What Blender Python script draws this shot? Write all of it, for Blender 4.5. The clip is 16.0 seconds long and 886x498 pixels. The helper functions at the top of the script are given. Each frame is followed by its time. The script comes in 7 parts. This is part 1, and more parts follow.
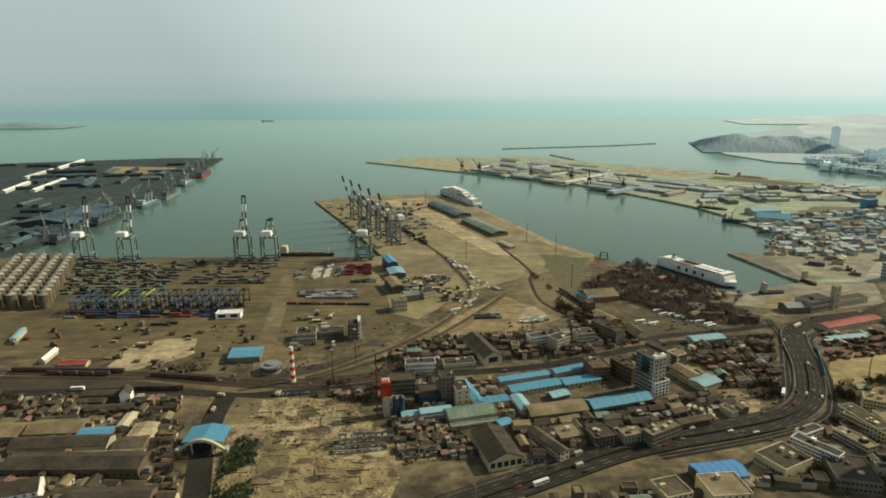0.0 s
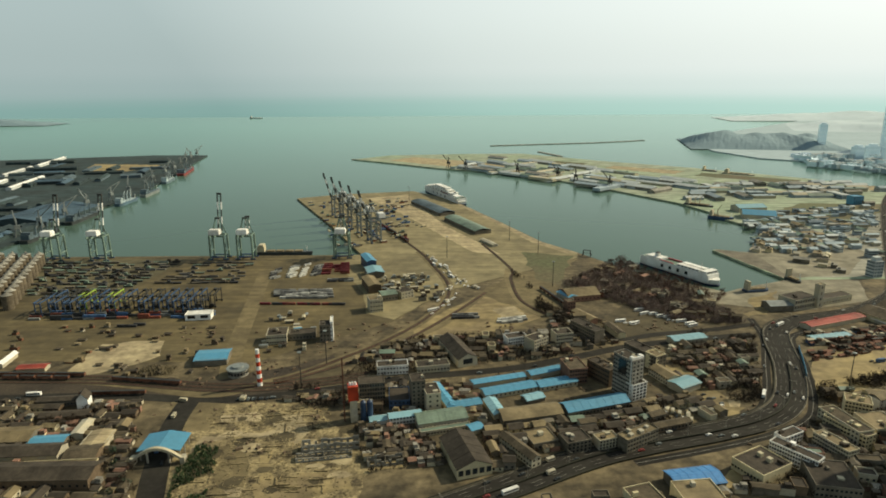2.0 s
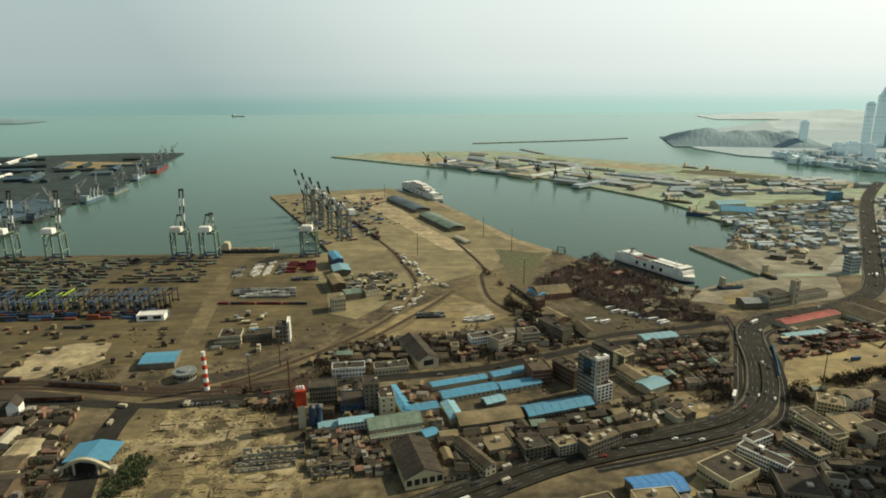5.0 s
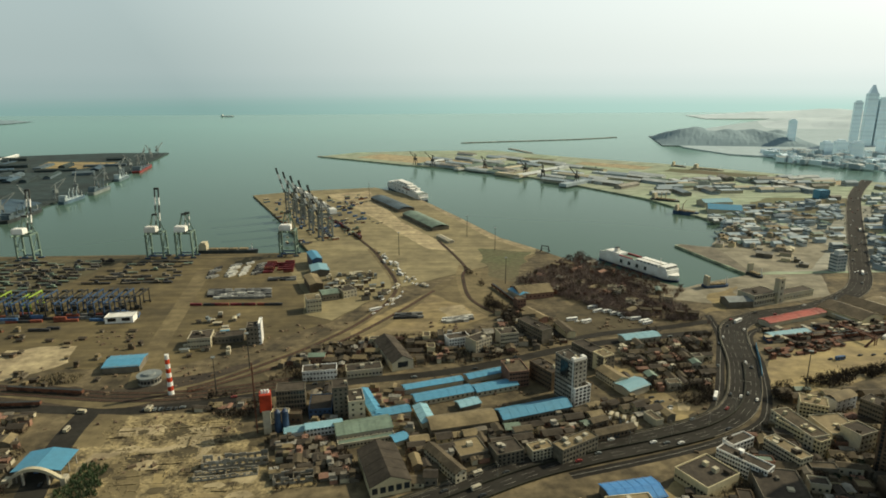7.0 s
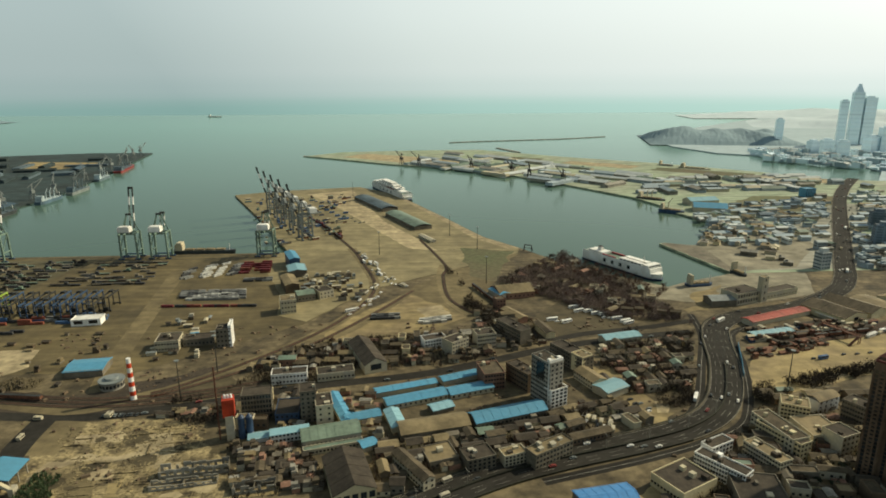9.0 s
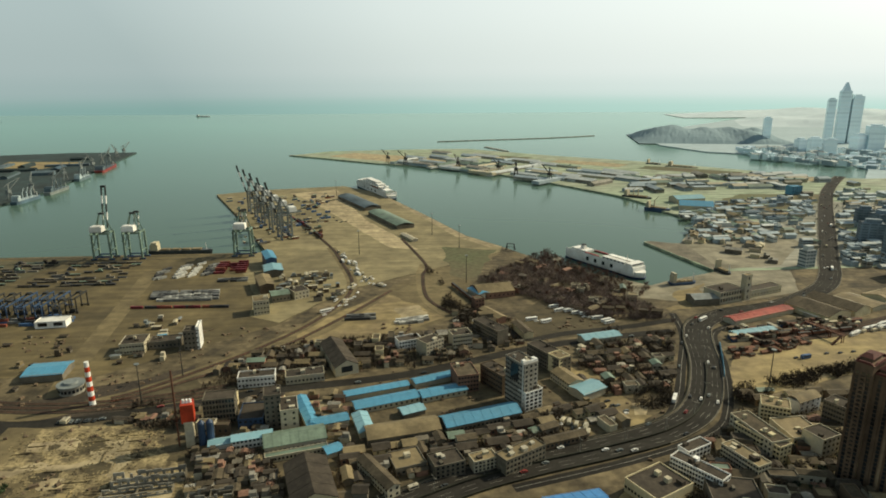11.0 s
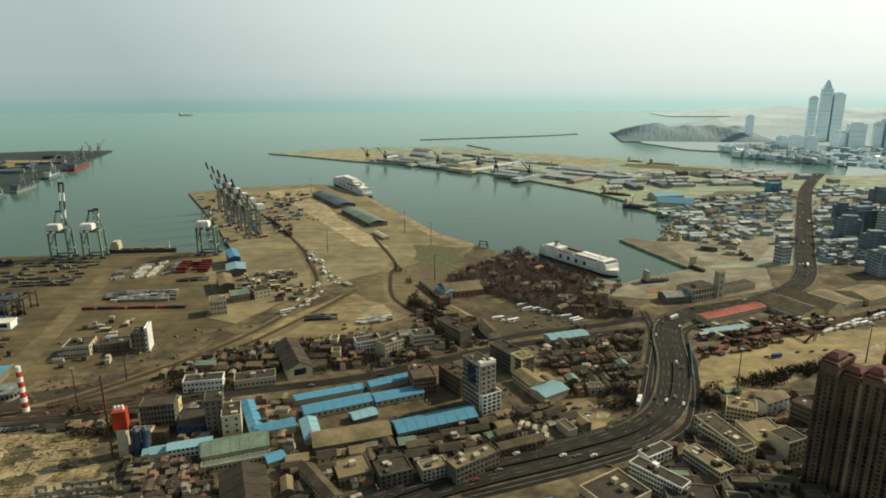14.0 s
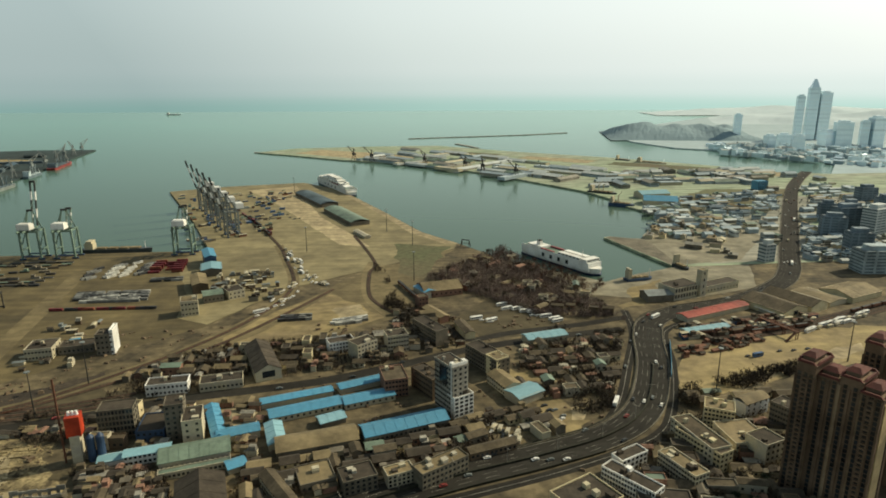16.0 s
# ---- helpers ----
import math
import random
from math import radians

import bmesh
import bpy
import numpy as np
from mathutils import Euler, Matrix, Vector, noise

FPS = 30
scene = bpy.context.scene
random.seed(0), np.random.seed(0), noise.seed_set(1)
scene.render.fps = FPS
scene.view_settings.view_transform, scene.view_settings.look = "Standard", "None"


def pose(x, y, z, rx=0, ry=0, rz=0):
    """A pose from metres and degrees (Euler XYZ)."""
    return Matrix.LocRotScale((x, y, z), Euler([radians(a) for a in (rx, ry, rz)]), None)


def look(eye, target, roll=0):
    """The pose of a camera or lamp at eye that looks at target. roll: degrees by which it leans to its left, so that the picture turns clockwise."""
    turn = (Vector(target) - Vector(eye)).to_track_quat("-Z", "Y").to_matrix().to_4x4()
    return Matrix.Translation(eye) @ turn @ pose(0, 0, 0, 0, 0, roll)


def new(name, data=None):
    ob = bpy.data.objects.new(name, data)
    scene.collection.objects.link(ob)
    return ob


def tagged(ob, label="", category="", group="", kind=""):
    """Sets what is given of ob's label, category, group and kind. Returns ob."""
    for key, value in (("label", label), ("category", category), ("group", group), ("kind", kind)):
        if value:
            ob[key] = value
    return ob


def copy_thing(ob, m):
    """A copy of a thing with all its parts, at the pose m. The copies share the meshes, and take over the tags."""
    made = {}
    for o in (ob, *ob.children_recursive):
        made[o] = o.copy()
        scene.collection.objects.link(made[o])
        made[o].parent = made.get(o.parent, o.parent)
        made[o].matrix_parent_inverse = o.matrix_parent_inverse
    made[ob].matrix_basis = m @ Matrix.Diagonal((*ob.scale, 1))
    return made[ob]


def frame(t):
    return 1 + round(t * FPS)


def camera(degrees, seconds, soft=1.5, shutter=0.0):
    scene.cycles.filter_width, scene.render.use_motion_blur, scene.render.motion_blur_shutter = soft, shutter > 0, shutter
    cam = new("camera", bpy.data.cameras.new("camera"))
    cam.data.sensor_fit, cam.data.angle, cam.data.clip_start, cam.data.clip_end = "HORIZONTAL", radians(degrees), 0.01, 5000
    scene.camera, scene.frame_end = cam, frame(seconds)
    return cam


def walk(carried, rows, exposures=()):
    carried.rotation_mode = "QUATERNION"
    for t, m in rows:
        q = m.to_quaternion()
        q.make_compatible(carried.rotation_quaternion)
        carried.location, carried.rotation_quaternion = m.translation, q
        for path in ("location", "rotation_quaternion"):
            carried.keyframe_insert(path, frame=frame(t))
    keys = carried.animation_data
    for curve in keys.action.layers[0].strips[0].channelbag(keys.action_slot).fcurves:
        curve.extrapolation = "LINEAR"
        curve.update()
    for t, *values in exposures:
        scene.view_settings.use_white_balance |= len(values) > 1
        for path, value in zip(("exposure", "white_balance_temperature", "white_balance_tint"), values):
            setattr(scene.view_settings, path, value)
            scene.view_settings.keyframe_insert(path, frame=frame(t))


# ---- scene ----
cam = camera(70.98, 16.0, soft=1.8)
# seconds, x, y, z, pitch, yaw, roll
PATH = [
    (0.0, 0.00, 0.00, 250.00, -14.663, 0.000, -0.396),
    (0.5, 4.39, 4.39, 249.36, -14.758, -0.176, -0.373),
    (1.0, 8.66, 8.68, 248.55, -14.818, -0.349, -0.362),
    (1.5, 12.98, 12.89, 247.46, -14.861, -0.542, -0.366),
    (2.0, 17.30, 17.09, 246.14, -14.884, -0.746, -0.369),
    (2.5, 21.58, 21.24, 244.68, -14.904, -0.938, -0.357),
    (3.0, 25.92, 25.24, 243.11, -14.927, -1.142, -0.329),
    (3.5, 30.16, 29.15, 241.51, -14.947, -1.338, -0.301),
    (4.0, 34.29, 33.02, 239.92, -14.963, -1.532, -0.282),
    (6.5, 54.73, 51.09, 231.95, -14.910, -2.358, -0.291),
    (7.0, 58.47, 54.58, 230.55, -14.893, -2.550, -0.303),
    (7.5, 62.21, 57.98, 229.18, -14.879, -2.732, -0.314),
    (8.0, 65.97, 61.27, 227.81, -14.862, -2.927, -0.320),
    (8.5, 69.71, 64.50, 226.45, -14.844, -3.134, -0.322),
    (9.0, 73.49, 67.68, 225.07, -14.837, -3.335, -0.329),
    (11.5, 93.87, 83.68, 218.28, -14.817, -4.224, -0.341),
    (12.0, 98.10, 86.61, 217.00, -14.814, -4.400, -0.327),
    (12.5, 102.34, 89.48, 215.73, -14.831, -4.577, -0.314),
    (13.0, 106.59, 92.28, 214.54, -14.850, -4.755, -0.297),
    (13.5, 110.67, 95.00, 213.38, -14.869, -4.929, -0.282),
    (14.0, 114.66, 97.73, 212.23, -14.875, -5.099, -0.270),
    (14.5, 118.53, 100.48, 211.06, -14.879, -5.275, -0.259),
    (15.0, 122.32, 103.19, 209.87, -14.883, -5.454, -0.256),
    (15.5, 126.08, 105.76, 208.67, -14.880, -5.639, -0.259),
    (16.0, 129.88, 108.26, 207.41, -14.879, -5.825, -0.267),
]
walk(cam, [(t, pose(x, y, z, 90 + pitch, 0, yaw) @ pose(0, 0, 0, 0, 0, roll)) for t, x, y, z, pitch, yaw, roll in PATH])

# ---- sky, sun ----
SUN_TO = Vector((0.84, 0.30, 0.0)).normalized()      # towards the sun, in plan
SUN_UP = radians(36)
world = bpy.data.worlds.new("hazy_sky")
scene.world = world
world.use_nodes = True
wn, wl = world.node_tree.nodes, world.node_tree.links
wn.clear()
w_out = wn.new("ShaderNodeOutputWorld")
w_bg = wn.new("ShaderNodeBackground")
w_sky = wn.new("ShaderNodeTexSky")
w_sky.sky_type, w_sky.sun_disc = "NISHITA", False
w_sky.sun_elevation, w_sky.sun_rotation = SUN_UP, math.atan2(SUN_TO.x, SUN_TO.y)
w_sky.dust_density, w_sky.air_density, w_sky.ozone_density = 6.0, 1.3, 1.0
w_dim = wn.new("ShaderNodeMix")
w_dim.data_type = "RGBA"
w_dim.blend_type = "MULTIPLY"
w_dim.inputs[0].default_value = 1.0
w_dim.inputs[7].default_value = (0.07, 0.07, 0.07, 1)
w_co = wn.new("ShaderNodeTexCoord")
w_sep = wn.new("ShaderNodeSeparateXYZ")
w_el = wn.new("ShaderNodeValToRGB")       # haze colour by height over the horizon
w_el.color_ramp.interpolation = "EASE"
w_el.color_ramp.elements[0].position, w_el.color_ramp.elements[0].color = 0.470, (0.38, 0.62, 0.54, 1)
w_el.color_ramp.elements[1].position, w_el.color_ramp.elements[1].color = 0.56, (0.76, 0.84, 0.82, 1)
for at, tone in ((0.484, (0.45, 0.66, 0.60, 1)), (0.496, (0.64, 0.75, 0.72, 1)), (0.512, (0.72, 0.80, 0.775, 1))):
    w_el.color_ramp.elements.new(at).color = tone
e = w_el.color_ramp.elements.new(0.66)
e.color = (0.40, 0.47, 0.48, 1)
e = w_el.color_ramp.elements.new(0.82)
e.color = (0.22, 0.27, 0.29, 1)
w_half = wn.new("ShaderNodeMath")
w_half.operation = "MULTIPLY_ADD"
w_half.inputs[1].default_value, w_half.inputs[2].default_value = 0.5, 0.5
w_dot = wn.new("ShaderNodeVectorMath")
w_dot.operation = "DOT_PRODUCT"
w_dot.inputs[1].default_value = (SUN_TO.x * math.cos(SUN_UP), SUN_TO.y * math.cos(SUN_UP), math.sin(SUN_UP))
w_glow = wn.new("ShaderNodeValToRGB")     # the haze brightens towards the sun
w_glow.color_ramp.elements[0].position, w_glow.color_ramp.elements[0].color = 0.0, (0.66, 0.74, 0.75, 1)
w_glow.color_ramp.elements[1].position, w_glow.color_ramp.elements[1].color = 1.0, (2.0, 1.9, 1.78, 1)
for at, tone in ((0.33, (1.10, 1.12, 1.10, 1)), (0.70, (1.42, 1.39, 1.36, 1))):
    w_glow.color_ramp.elements.new(at).color = tone
w_mul = wn.new("ShaderNodeMix")
w_mul.data_type, w_mul.blend_type = "RGBA", "MULTIPLY"
w_mul.inputs[0].default_value = 1.0
w_mix = wn.new("ShaderNodeMix")
w_mix.data_type = "RGBA"
w_mix.inputs[0].default_value = 0.82
wl.new(w_co.outputs["Generated"], w_sep.inputs[0])
wl.new(w_sep.outputs[2], w_half.inputs[0])
wl.new(w_half.outputs[0], w_el.inputs[0])
wl.new(w_co.outputs["Generated"], w_dot.inputs[0])
wl.new(w_dot.outputs["Value"], w_glow.inputs[0])
wl.new(w_el.outputs[0], w_mul.inputs[6])
wl.new(w_glow.outputs[0], w_mul.inputs[7])
wl.new(w_sky.outputs[0], w_dim.inputs[6])
wl.new(w_dim.outputs[2], w_mix.inputs[6])
wl.new(w_mul.outputs[2], w_mix.inputs[7])
wl.new(w_mix.outputs[2], w_bg.inputs[0])
w_bg.inputs[1].default_value = 1.0
wl.new(w_bg.outputs[0], w_out.inputs[0])

sun_data = bpy.data.lights.new("sun", "SUN")
sun_data.energy, sun_data.angle, sun_data.color = 4.5, radians(1.2), (1.0, 0.90, 0.64)
sun = new("sun", sun_data)
sun.matrix_world = look((0, 0, 900), Vector((0, 0, 900)) - Vector((SUN_TO.x * math.cos(SUN_UP), SUN_TO.y * math.cos(SUN_UP), math.sin(SUN_UP))))
scene.view_settings.exposure = 0.0

# ---- materials ----
def material(name, color, rough=0.8, metal=0.0, vary=0.25, grain=0.5, stain=0.04, bump=0.15, random_tint=0.12, second=None, world_space=True, spec=0.3, streak=0.0, streak_turn=0.0):
    """A weathered surface: grain and stains at two scales, a tint of its own for each object; second: the colour of the stains."""
    m = bpy.data.materials.new(name)
    m.use_nodes = True
    n, l = m.node_tree.nodes, m.node_tree.links
    b = n["Principled BSDF"]
    b.inputs["Roughness"].default_value, b.inputs["Metallic"].default_value = rough, metal
    b.inputs["Specular IOR Level"].default_value = spec
    if world_space:
        co = n.new("ShaderNodeNewGeometry").outputs["Position"]
    else:
        co = n.new("ShaderNodeTexCoord").outputs["Object"]
    fine, broad = n.new("ShaderNodeTexNoise"), n.new("ShaderNodeTexNoise")
    for node, s, d in ((fine, grain, 4.0), (broad, stain, 5.0)):
        node.inputs["Scale"].default_value, node.inputs["Detail"].default_value = s, d
        node.inputs["Roughness"].default_value = 0.62
        l.new(co, node.inputs["Vector"])
    c = Vector(color)
    dark = second if second else tuple(c * 0.55)
    ramp = n.new("ShaderNodeValToRGB")
    ramp.color_ramp.elements[0].position, ramp.color_ramp.elements[0].color = 0.36, (*dark, 1)
    ramp.color_ramp.elements[1].position, ramp.color_ramp.elements[1].color = 0.60, (*color, 1)
    l.new(broad.outputs["Fac"], ramp.inputs[0])
    hsv = n.new("ShaderNodeHueSaturation")
    l.new(ramp.outputs[0], hsv.inputs["Color"])
    span = n.new("ShaderNodeMapRange")
    span.inputs[1].default_value, span.inputs[2].default_value = 0.3, 0.7
    span.inputs[3].default_value, span.inputs[4].default_value = 1 - vary, 1 + vary
    l.new(fine.outputs["Fac"], span.inputs[0])
    own = n.new("ShaderNodeObjectInfo")
    tint = n.new("ShaderNodeMapRange")
    tint.inputs[3].default_value, tint.inputs[4].default_value = 1 - random_tint, 1 + random_tint
    l.new(own.outputs["Random"], tint.inputs[0])
    times_ = n.new("ShaderNodeMath")
    times_.operation = "MULTIPLY"
    l.new(span.outputs[0], times_.inputs[0])
    l.new(tint.outputs[0], times_.inputs[1])
    value = times_.outputs[0]
    if streak:                                    # long worn tracks
        turn, track = n.new("ShaderNodeMapping"), n.new("ShaderNodeTexNoise")
        turn.inputs["Rotation"].default_value[2] = radians(streak_turn)
        turn.inputs["Scale"].default_value = (0.016, 0.10, 0.1)
        track.inputs["Scale"].default_value, track.inputs["Detail"].default_value = 1.0, 6.0
        l.new(co, turn.inputs["Vector"])
        l.new(turn.outputs[0], track.inputs["Vector"])
        wear, mul = n.new("ShaderNodeMapRange"), n.new("ShaderNodeMath")
        wear.inputs[1].default_value, wear.inputs[2].default_value = 0.35, 0.65
        wear.inputs[3].default_value, wear.inputs[4].default_value = 1 - streak, 1 + streak
        l.new(track.outputs["Fac"], wear.inputs[0])
        mul.operation = "MULTIPLY"
        l.new(value, mul.inputs[0])
        l.new(wear.outputs[0], mul.inputs[1])
        value = mul.outputs[0]
    l.new(value, hsv.inputs["Value"])
    l.new(hsv.outputs[0], b.inputs["Base Color"])
    if bump:
        bp = n.new("ShaderNodeBump")
        bp.inputs["Strength"].default_value, bp.inputs["Distance"].default_value = bump, 0.3
        l.new(fine.outputs["Fac"], bp.inputs["Height"])
        l.new(bp.outputs[0], b.inputs["Normal"])
    return m


def water_material():
    """Dark water in the basins, greener and brighter out at sea from haze painted into its colour; ripples break up its
    gloss.
    """
    m = bpy.data.materials.new("sea_water")
    m.use_nodes = True
    n, l = m.node_tree.nodes, m.node_tree.links
    n.remove(n["Principled BSDF"])
    geo = n.new("ShaderNodeNewGeometry")
    sep = n.new("ShaderNodeSeparateXYZ")
    l.new(geo.outputs["Position"], sep.inputs[0])
    broad = n.new("ShaderNodeTexNoise")
    broad.inputs["Scale"].default_value, broad.inputs["Detail"].default_value = 0.0016, 5.0
    l.new(geo.outputs["Position"], broad.inputs["Vector"])
    # haze over the far water, put in as a base colour ramp along y
    haze_far_out = n.new("ShaderNodeMapRange")
    haze_far_out.inputs[1].default_value, haze_far_out.inputs[2].default_value = 700, 4200
    haze_far_out.interpolation_type = "SMOOTHSTEP"
    l.new(sep.outputs[1], haze_far_out.inputs[0])
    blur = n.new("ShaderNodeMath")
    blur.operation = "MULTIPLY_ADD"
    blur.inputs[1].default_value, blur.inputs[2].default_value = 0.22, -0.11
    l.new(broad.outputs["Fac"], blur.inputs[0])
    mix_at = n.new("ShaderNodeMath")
    l.new(haze_far_out.outputs[0], mix_at.inputs[0])
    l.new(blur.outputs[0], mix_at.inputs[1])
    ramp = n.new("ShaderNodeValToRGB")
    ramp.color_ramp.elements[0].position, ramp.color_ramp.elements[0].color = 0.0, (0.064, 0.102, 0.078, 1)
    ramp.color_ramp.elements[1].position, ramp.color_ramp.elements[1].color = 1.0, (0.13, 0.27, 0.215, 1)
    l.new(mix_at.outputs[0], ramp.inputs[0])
    deep, gloss, both = n.new("ShaderNodeBsdfDiffuse"), n.new("ShaderNodeBsdfGlossy"), n.new("ShaderNodeMixShader")
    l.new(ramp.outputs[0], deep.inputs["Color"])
    gloss.inputs["Color"].default_value = (0.84, 0.96, 0.92, 1)
    gloss.inputs["Roughness"].default_value = 0.16
    fres, cap = n.new("ShaderNodeFresnel"), n.new("ShaderNodeMapRange")
    fres.inputs["IOR"].default_value = 1.33
    cap.inputs[3].default_value, cap.inputs[4].default_value = 0.0, 0.78
    l.new(fres.outputs[0], cap.inputs[0])
    chop = n.new("ShaderNodeTexNoise")
    chop.inputs["Scale"].default_value, chop.inputs["Detail"].default_value = 0.06, 5.0
    l.new(geo.outputs["Position"], chop.inputs["Vector"])
    bp = n.new("ShaderNodeBump")
    bp.inputs["Strength"].default_value, bp.inputs["Distance"].default_value = 0.05, 1.0
    l.new(chop.outputs["Fac"], bp.inputs["Height"])
    l.new(bp.outputs[0], gloss.inputs["Normal"])
    l.new(cap.outputs[0], both.inputs[0])
    l.new(deep.outputs[0], both.inputs[1])
    l.new(gloss.outputs[0], both.inputs[2])
    l.new(both.outputs[0], n["Material Output"].inputs["Surface"])
    return m


WATER = water_material()
GROUND = material("town_ground", (0.128, 0.100, 0.055), 0.95, streak=0.25, streak_turn=-12, grain=0.12, stain=0.025, vary=0.45, second=(0.046, 0.037, 0.022))
YARD = material("yard_concrete", (0.140, 0.108, 0.050), 0.9, streak=0.22, streak_turn=8, grain=0.06, stain=0.012, vary=0.25, second=(0.078, 0.062, 0.032))
PIER_DECK = material("pier_concrete", (0.225, 0.188, 0.10), 0.9, streak=0.16, streak_turn=66, grain=0.05, stain=0.01, vary=0.25, second=(0.15, 0.125, 0.068))
DIRT = material("bare_dirt", (0.265, 0.205, 0.095), 0.95, streak=0.22, streak_turn=-14, grain=0.1, stain=0.02, vary=0.25, second=(0.17, 0.13, 0.07))
PALE_DIRT = material("pale_sand", (0.35, 0.285, 0.165), 0.95, streak=0.2, streak_turn=20, grain=0.12, stain=0.04, vary=0.3, second=(0.22, 0.175, 0.105))
RUBBLE = material("demolition_rubble", (0.26, 0.205, 0.105), 0.95, grain=0.45, stain=0.10, vary=0.6, bump=0.6, second=(0.058, 0.045, 0.026))
GRASS = material("dry_grass", (0.10, 0.105, 0.05), 0.95, grain=0.15, stain=0.01, vary=0.3, second=(0.12, 0.10, 0.055))
# field green lightened so that the mole looks seen through haze
FAR_GREEN = material("haze_paled_field", (0.27, 0.325, 0.215), 0.95, streak=0.3, streak_turn=35, grain=0.03, stain=0.006, vary=0.25, second=(0.29, 0.305, 0.225))
ASPHALT = material("worn_asphalt", (0.030, 0.028, 0.023), 0.95, streak=0.15, streak_turn=40, grain=0.2, stain=0.03, vary=0.2, second=(0.021, 0.019, 0.016), spec=0.12)
BALLAST = material("rail_ballast", (0.055, 0.042, 0.028), 0.95, grain=0.5, stain=0.03, vary=0.4, second=(0.032, 0.025, 0.018))
CONCRETE = material("grey_concrete", (0.30, 0.28, 0.23), 0.9, grain=0.4, stain=0.05)
QUAY = material("quay_concrete", (0.16, 0.14, 0.10), 0.9, grain=0.4, stain=0.05)
WHITE = material("white_paint", (0.78, 0.77, 0.72), 0.6, grain=0.5, stain=0.06, vary=0.08, second=(0.6, 0.58, 0.52))
PALE = material("pale_render", (0.46, 0.405, 0.27), 0.85, grain=0.5, stain=0.06, vary=0.12, second=(0.36, 0.33, 0.26))
CREAM = material("cream_render", (0.62, 0.54, 0.33), 0.85, grain=0.5, stain=0.06, vary=0.12, second=(0.48, 0.40, 0.24))
GREY = material("grey_render", (0.17, 0.148, 0.11), 0.9, grain=0.5, stain=0.06, vary=0.15)
BROWN = material("brown_render", (0.14, 0.10, 0.062), 0.9, grain=0.5, stain=0.06, vary=0.15)
BRICK = material("red_brick", (0.25, 0.14, 0.095), 0.9, grain=0.8, stain=0.06, vary=0.25)
TOWER_WALL = material("brown_tower_render", (0.19, 0.125, 0.078), 0.85, grain=0.5, stain=0.05, vary=0.12)
TOWER_PALE = material("tower_pilaster_render", (0.25, 0.175, 0.105), 0.85, grain=0.5, stain=0.05, vary=0.12)
TOWER_SUNLIT_CREAM = material("tower_sunlit_cream_render", (0.50, 0.38, 0.20), 0.85, grain=0.5, stain=0.05, vary=0.12)
ROOF_DARK = material("tarred_roof", (0.062, 0.05, 0.036), 0.95, grain=0.4, stain=0.08, vary=0.25)
ROOF_BROWN = material("brown_tile_roof", (0.098, 0.077, 0.048), 0.95, grain=0.5, stain=0.08, vary=0.3)
ROOF_TAN = material("tan_sheet_roof", (0.22, 0.17, 0.09), 0.8, grain=0.4, stain=0.06, vary=0.15)
ROOF_RED = material("red_sheet_roof", (0.33, 0.06, 0.04), 0.7, grain=0.4, stain=0.06, vary=0.15)
BLUE = material("blue_steel_roof", (0.075, 0.25, 0.38), 0.5, grain=0.4, stain=0.05, vary=0.10, second=(0.08, 0.235, 0.34))
PALE_BLUE = material("faded_blue_roof", (0.19, 0.34, 0.39), 0.55, grain=0.4, stain=0.05, vary=0.10, second=(0.20, 0.36, 0.40))
SAGE = material("grey_green_roof", (0.16, 0.215, 0.16), 0.6, grain=0.4, stain=0.05, vary=0.10)
RED = material("red_paint", (0.52, 0.055, 0.018), 0.55, grain=0.5, stain=0.08, vary=0.12)
STEEL_GREEN = material("pale_green_crane_paint", (0.17, 0.24, 0.19), 0.5, metal=0.0, grain=0.5, stain=0.06, vary=0.12)
STEEL_GREY = material("grey_crane_paint", (0.19, 0.21, 0.20), 0.5, grain=0.5, stain=0.06, vary=0.12)
STEEL_BLUE = material("blue_crane_paint", (0.04, 0.075, 0.14), 0.5, grain=0.5, stain=0.06, vary=0.12)
STEEL_LIME = material("lime_crane_paint", (0.30, 0.42, 0.07), 0.5, grain=0.5, stain=0.06, vary=0.12)
DARK_STEEL = material("dark_steel", (0.05, 0.05, 0.045), 0.6, metal=0.3, grain=0.5, stain=0.06)
HULL_DARK = material("dark_hull_paint", (0.045, 0.05, 0.05), 0.45, grain=0.3, stain=0.04)
HULL_BLUE = material("navy_hull_paint", (0.03, 0.05, 0.10), 0.45, grain=0.3, stain=0.04)
HULL_RED = material("red_hull_paint", (0.26, 0.045, 0.04), 0.5, grain=0.3, stain=0.04)
GLASS = material("dark_window_glass", (0.025, 0.03, 0.033), 0.12, grain=0.3, stain=0.05, vary=0.2, bump=0, random_tint=0.4, spec=0.5)
RUBBER = material("black_rubber", (0.02, 0.02, 0.02), 0.8, bump=0)
BARK = material("bare_twigs", (0.062, 0.047, 0.032), 0.95, grain=0.6, stain=0.03, vary=0.4, second=(0.042, 0.033, 0.023))
HEDGE = material("dusty_evergreen_hedge", (0.030, 0.030, 0.019), 0.95, grain=0.8, stain=0.05, vary=0.4)
RUSSET = material("russet_twigs", (0.105, 0.052, 0.034), 0.95, grain=0.6, stain=0.03, vary=0.4, second=(0.06, 0.035, 0.025))
# haze is put into this colour: headland and island turn blue-grey
HILL = material("haze_blue_hill", (0.175, 0.245, 0.27), 0.95, grain=0.03, stain=0.008, vary=0.05, second=(0.16, 0.225, 0.25), bump=0)
EVERGREEN = material("evergreen_needles", (0.045, 0.065, 0.04), 0.95, grain=0.4, stain=0.05, vary=0.3)
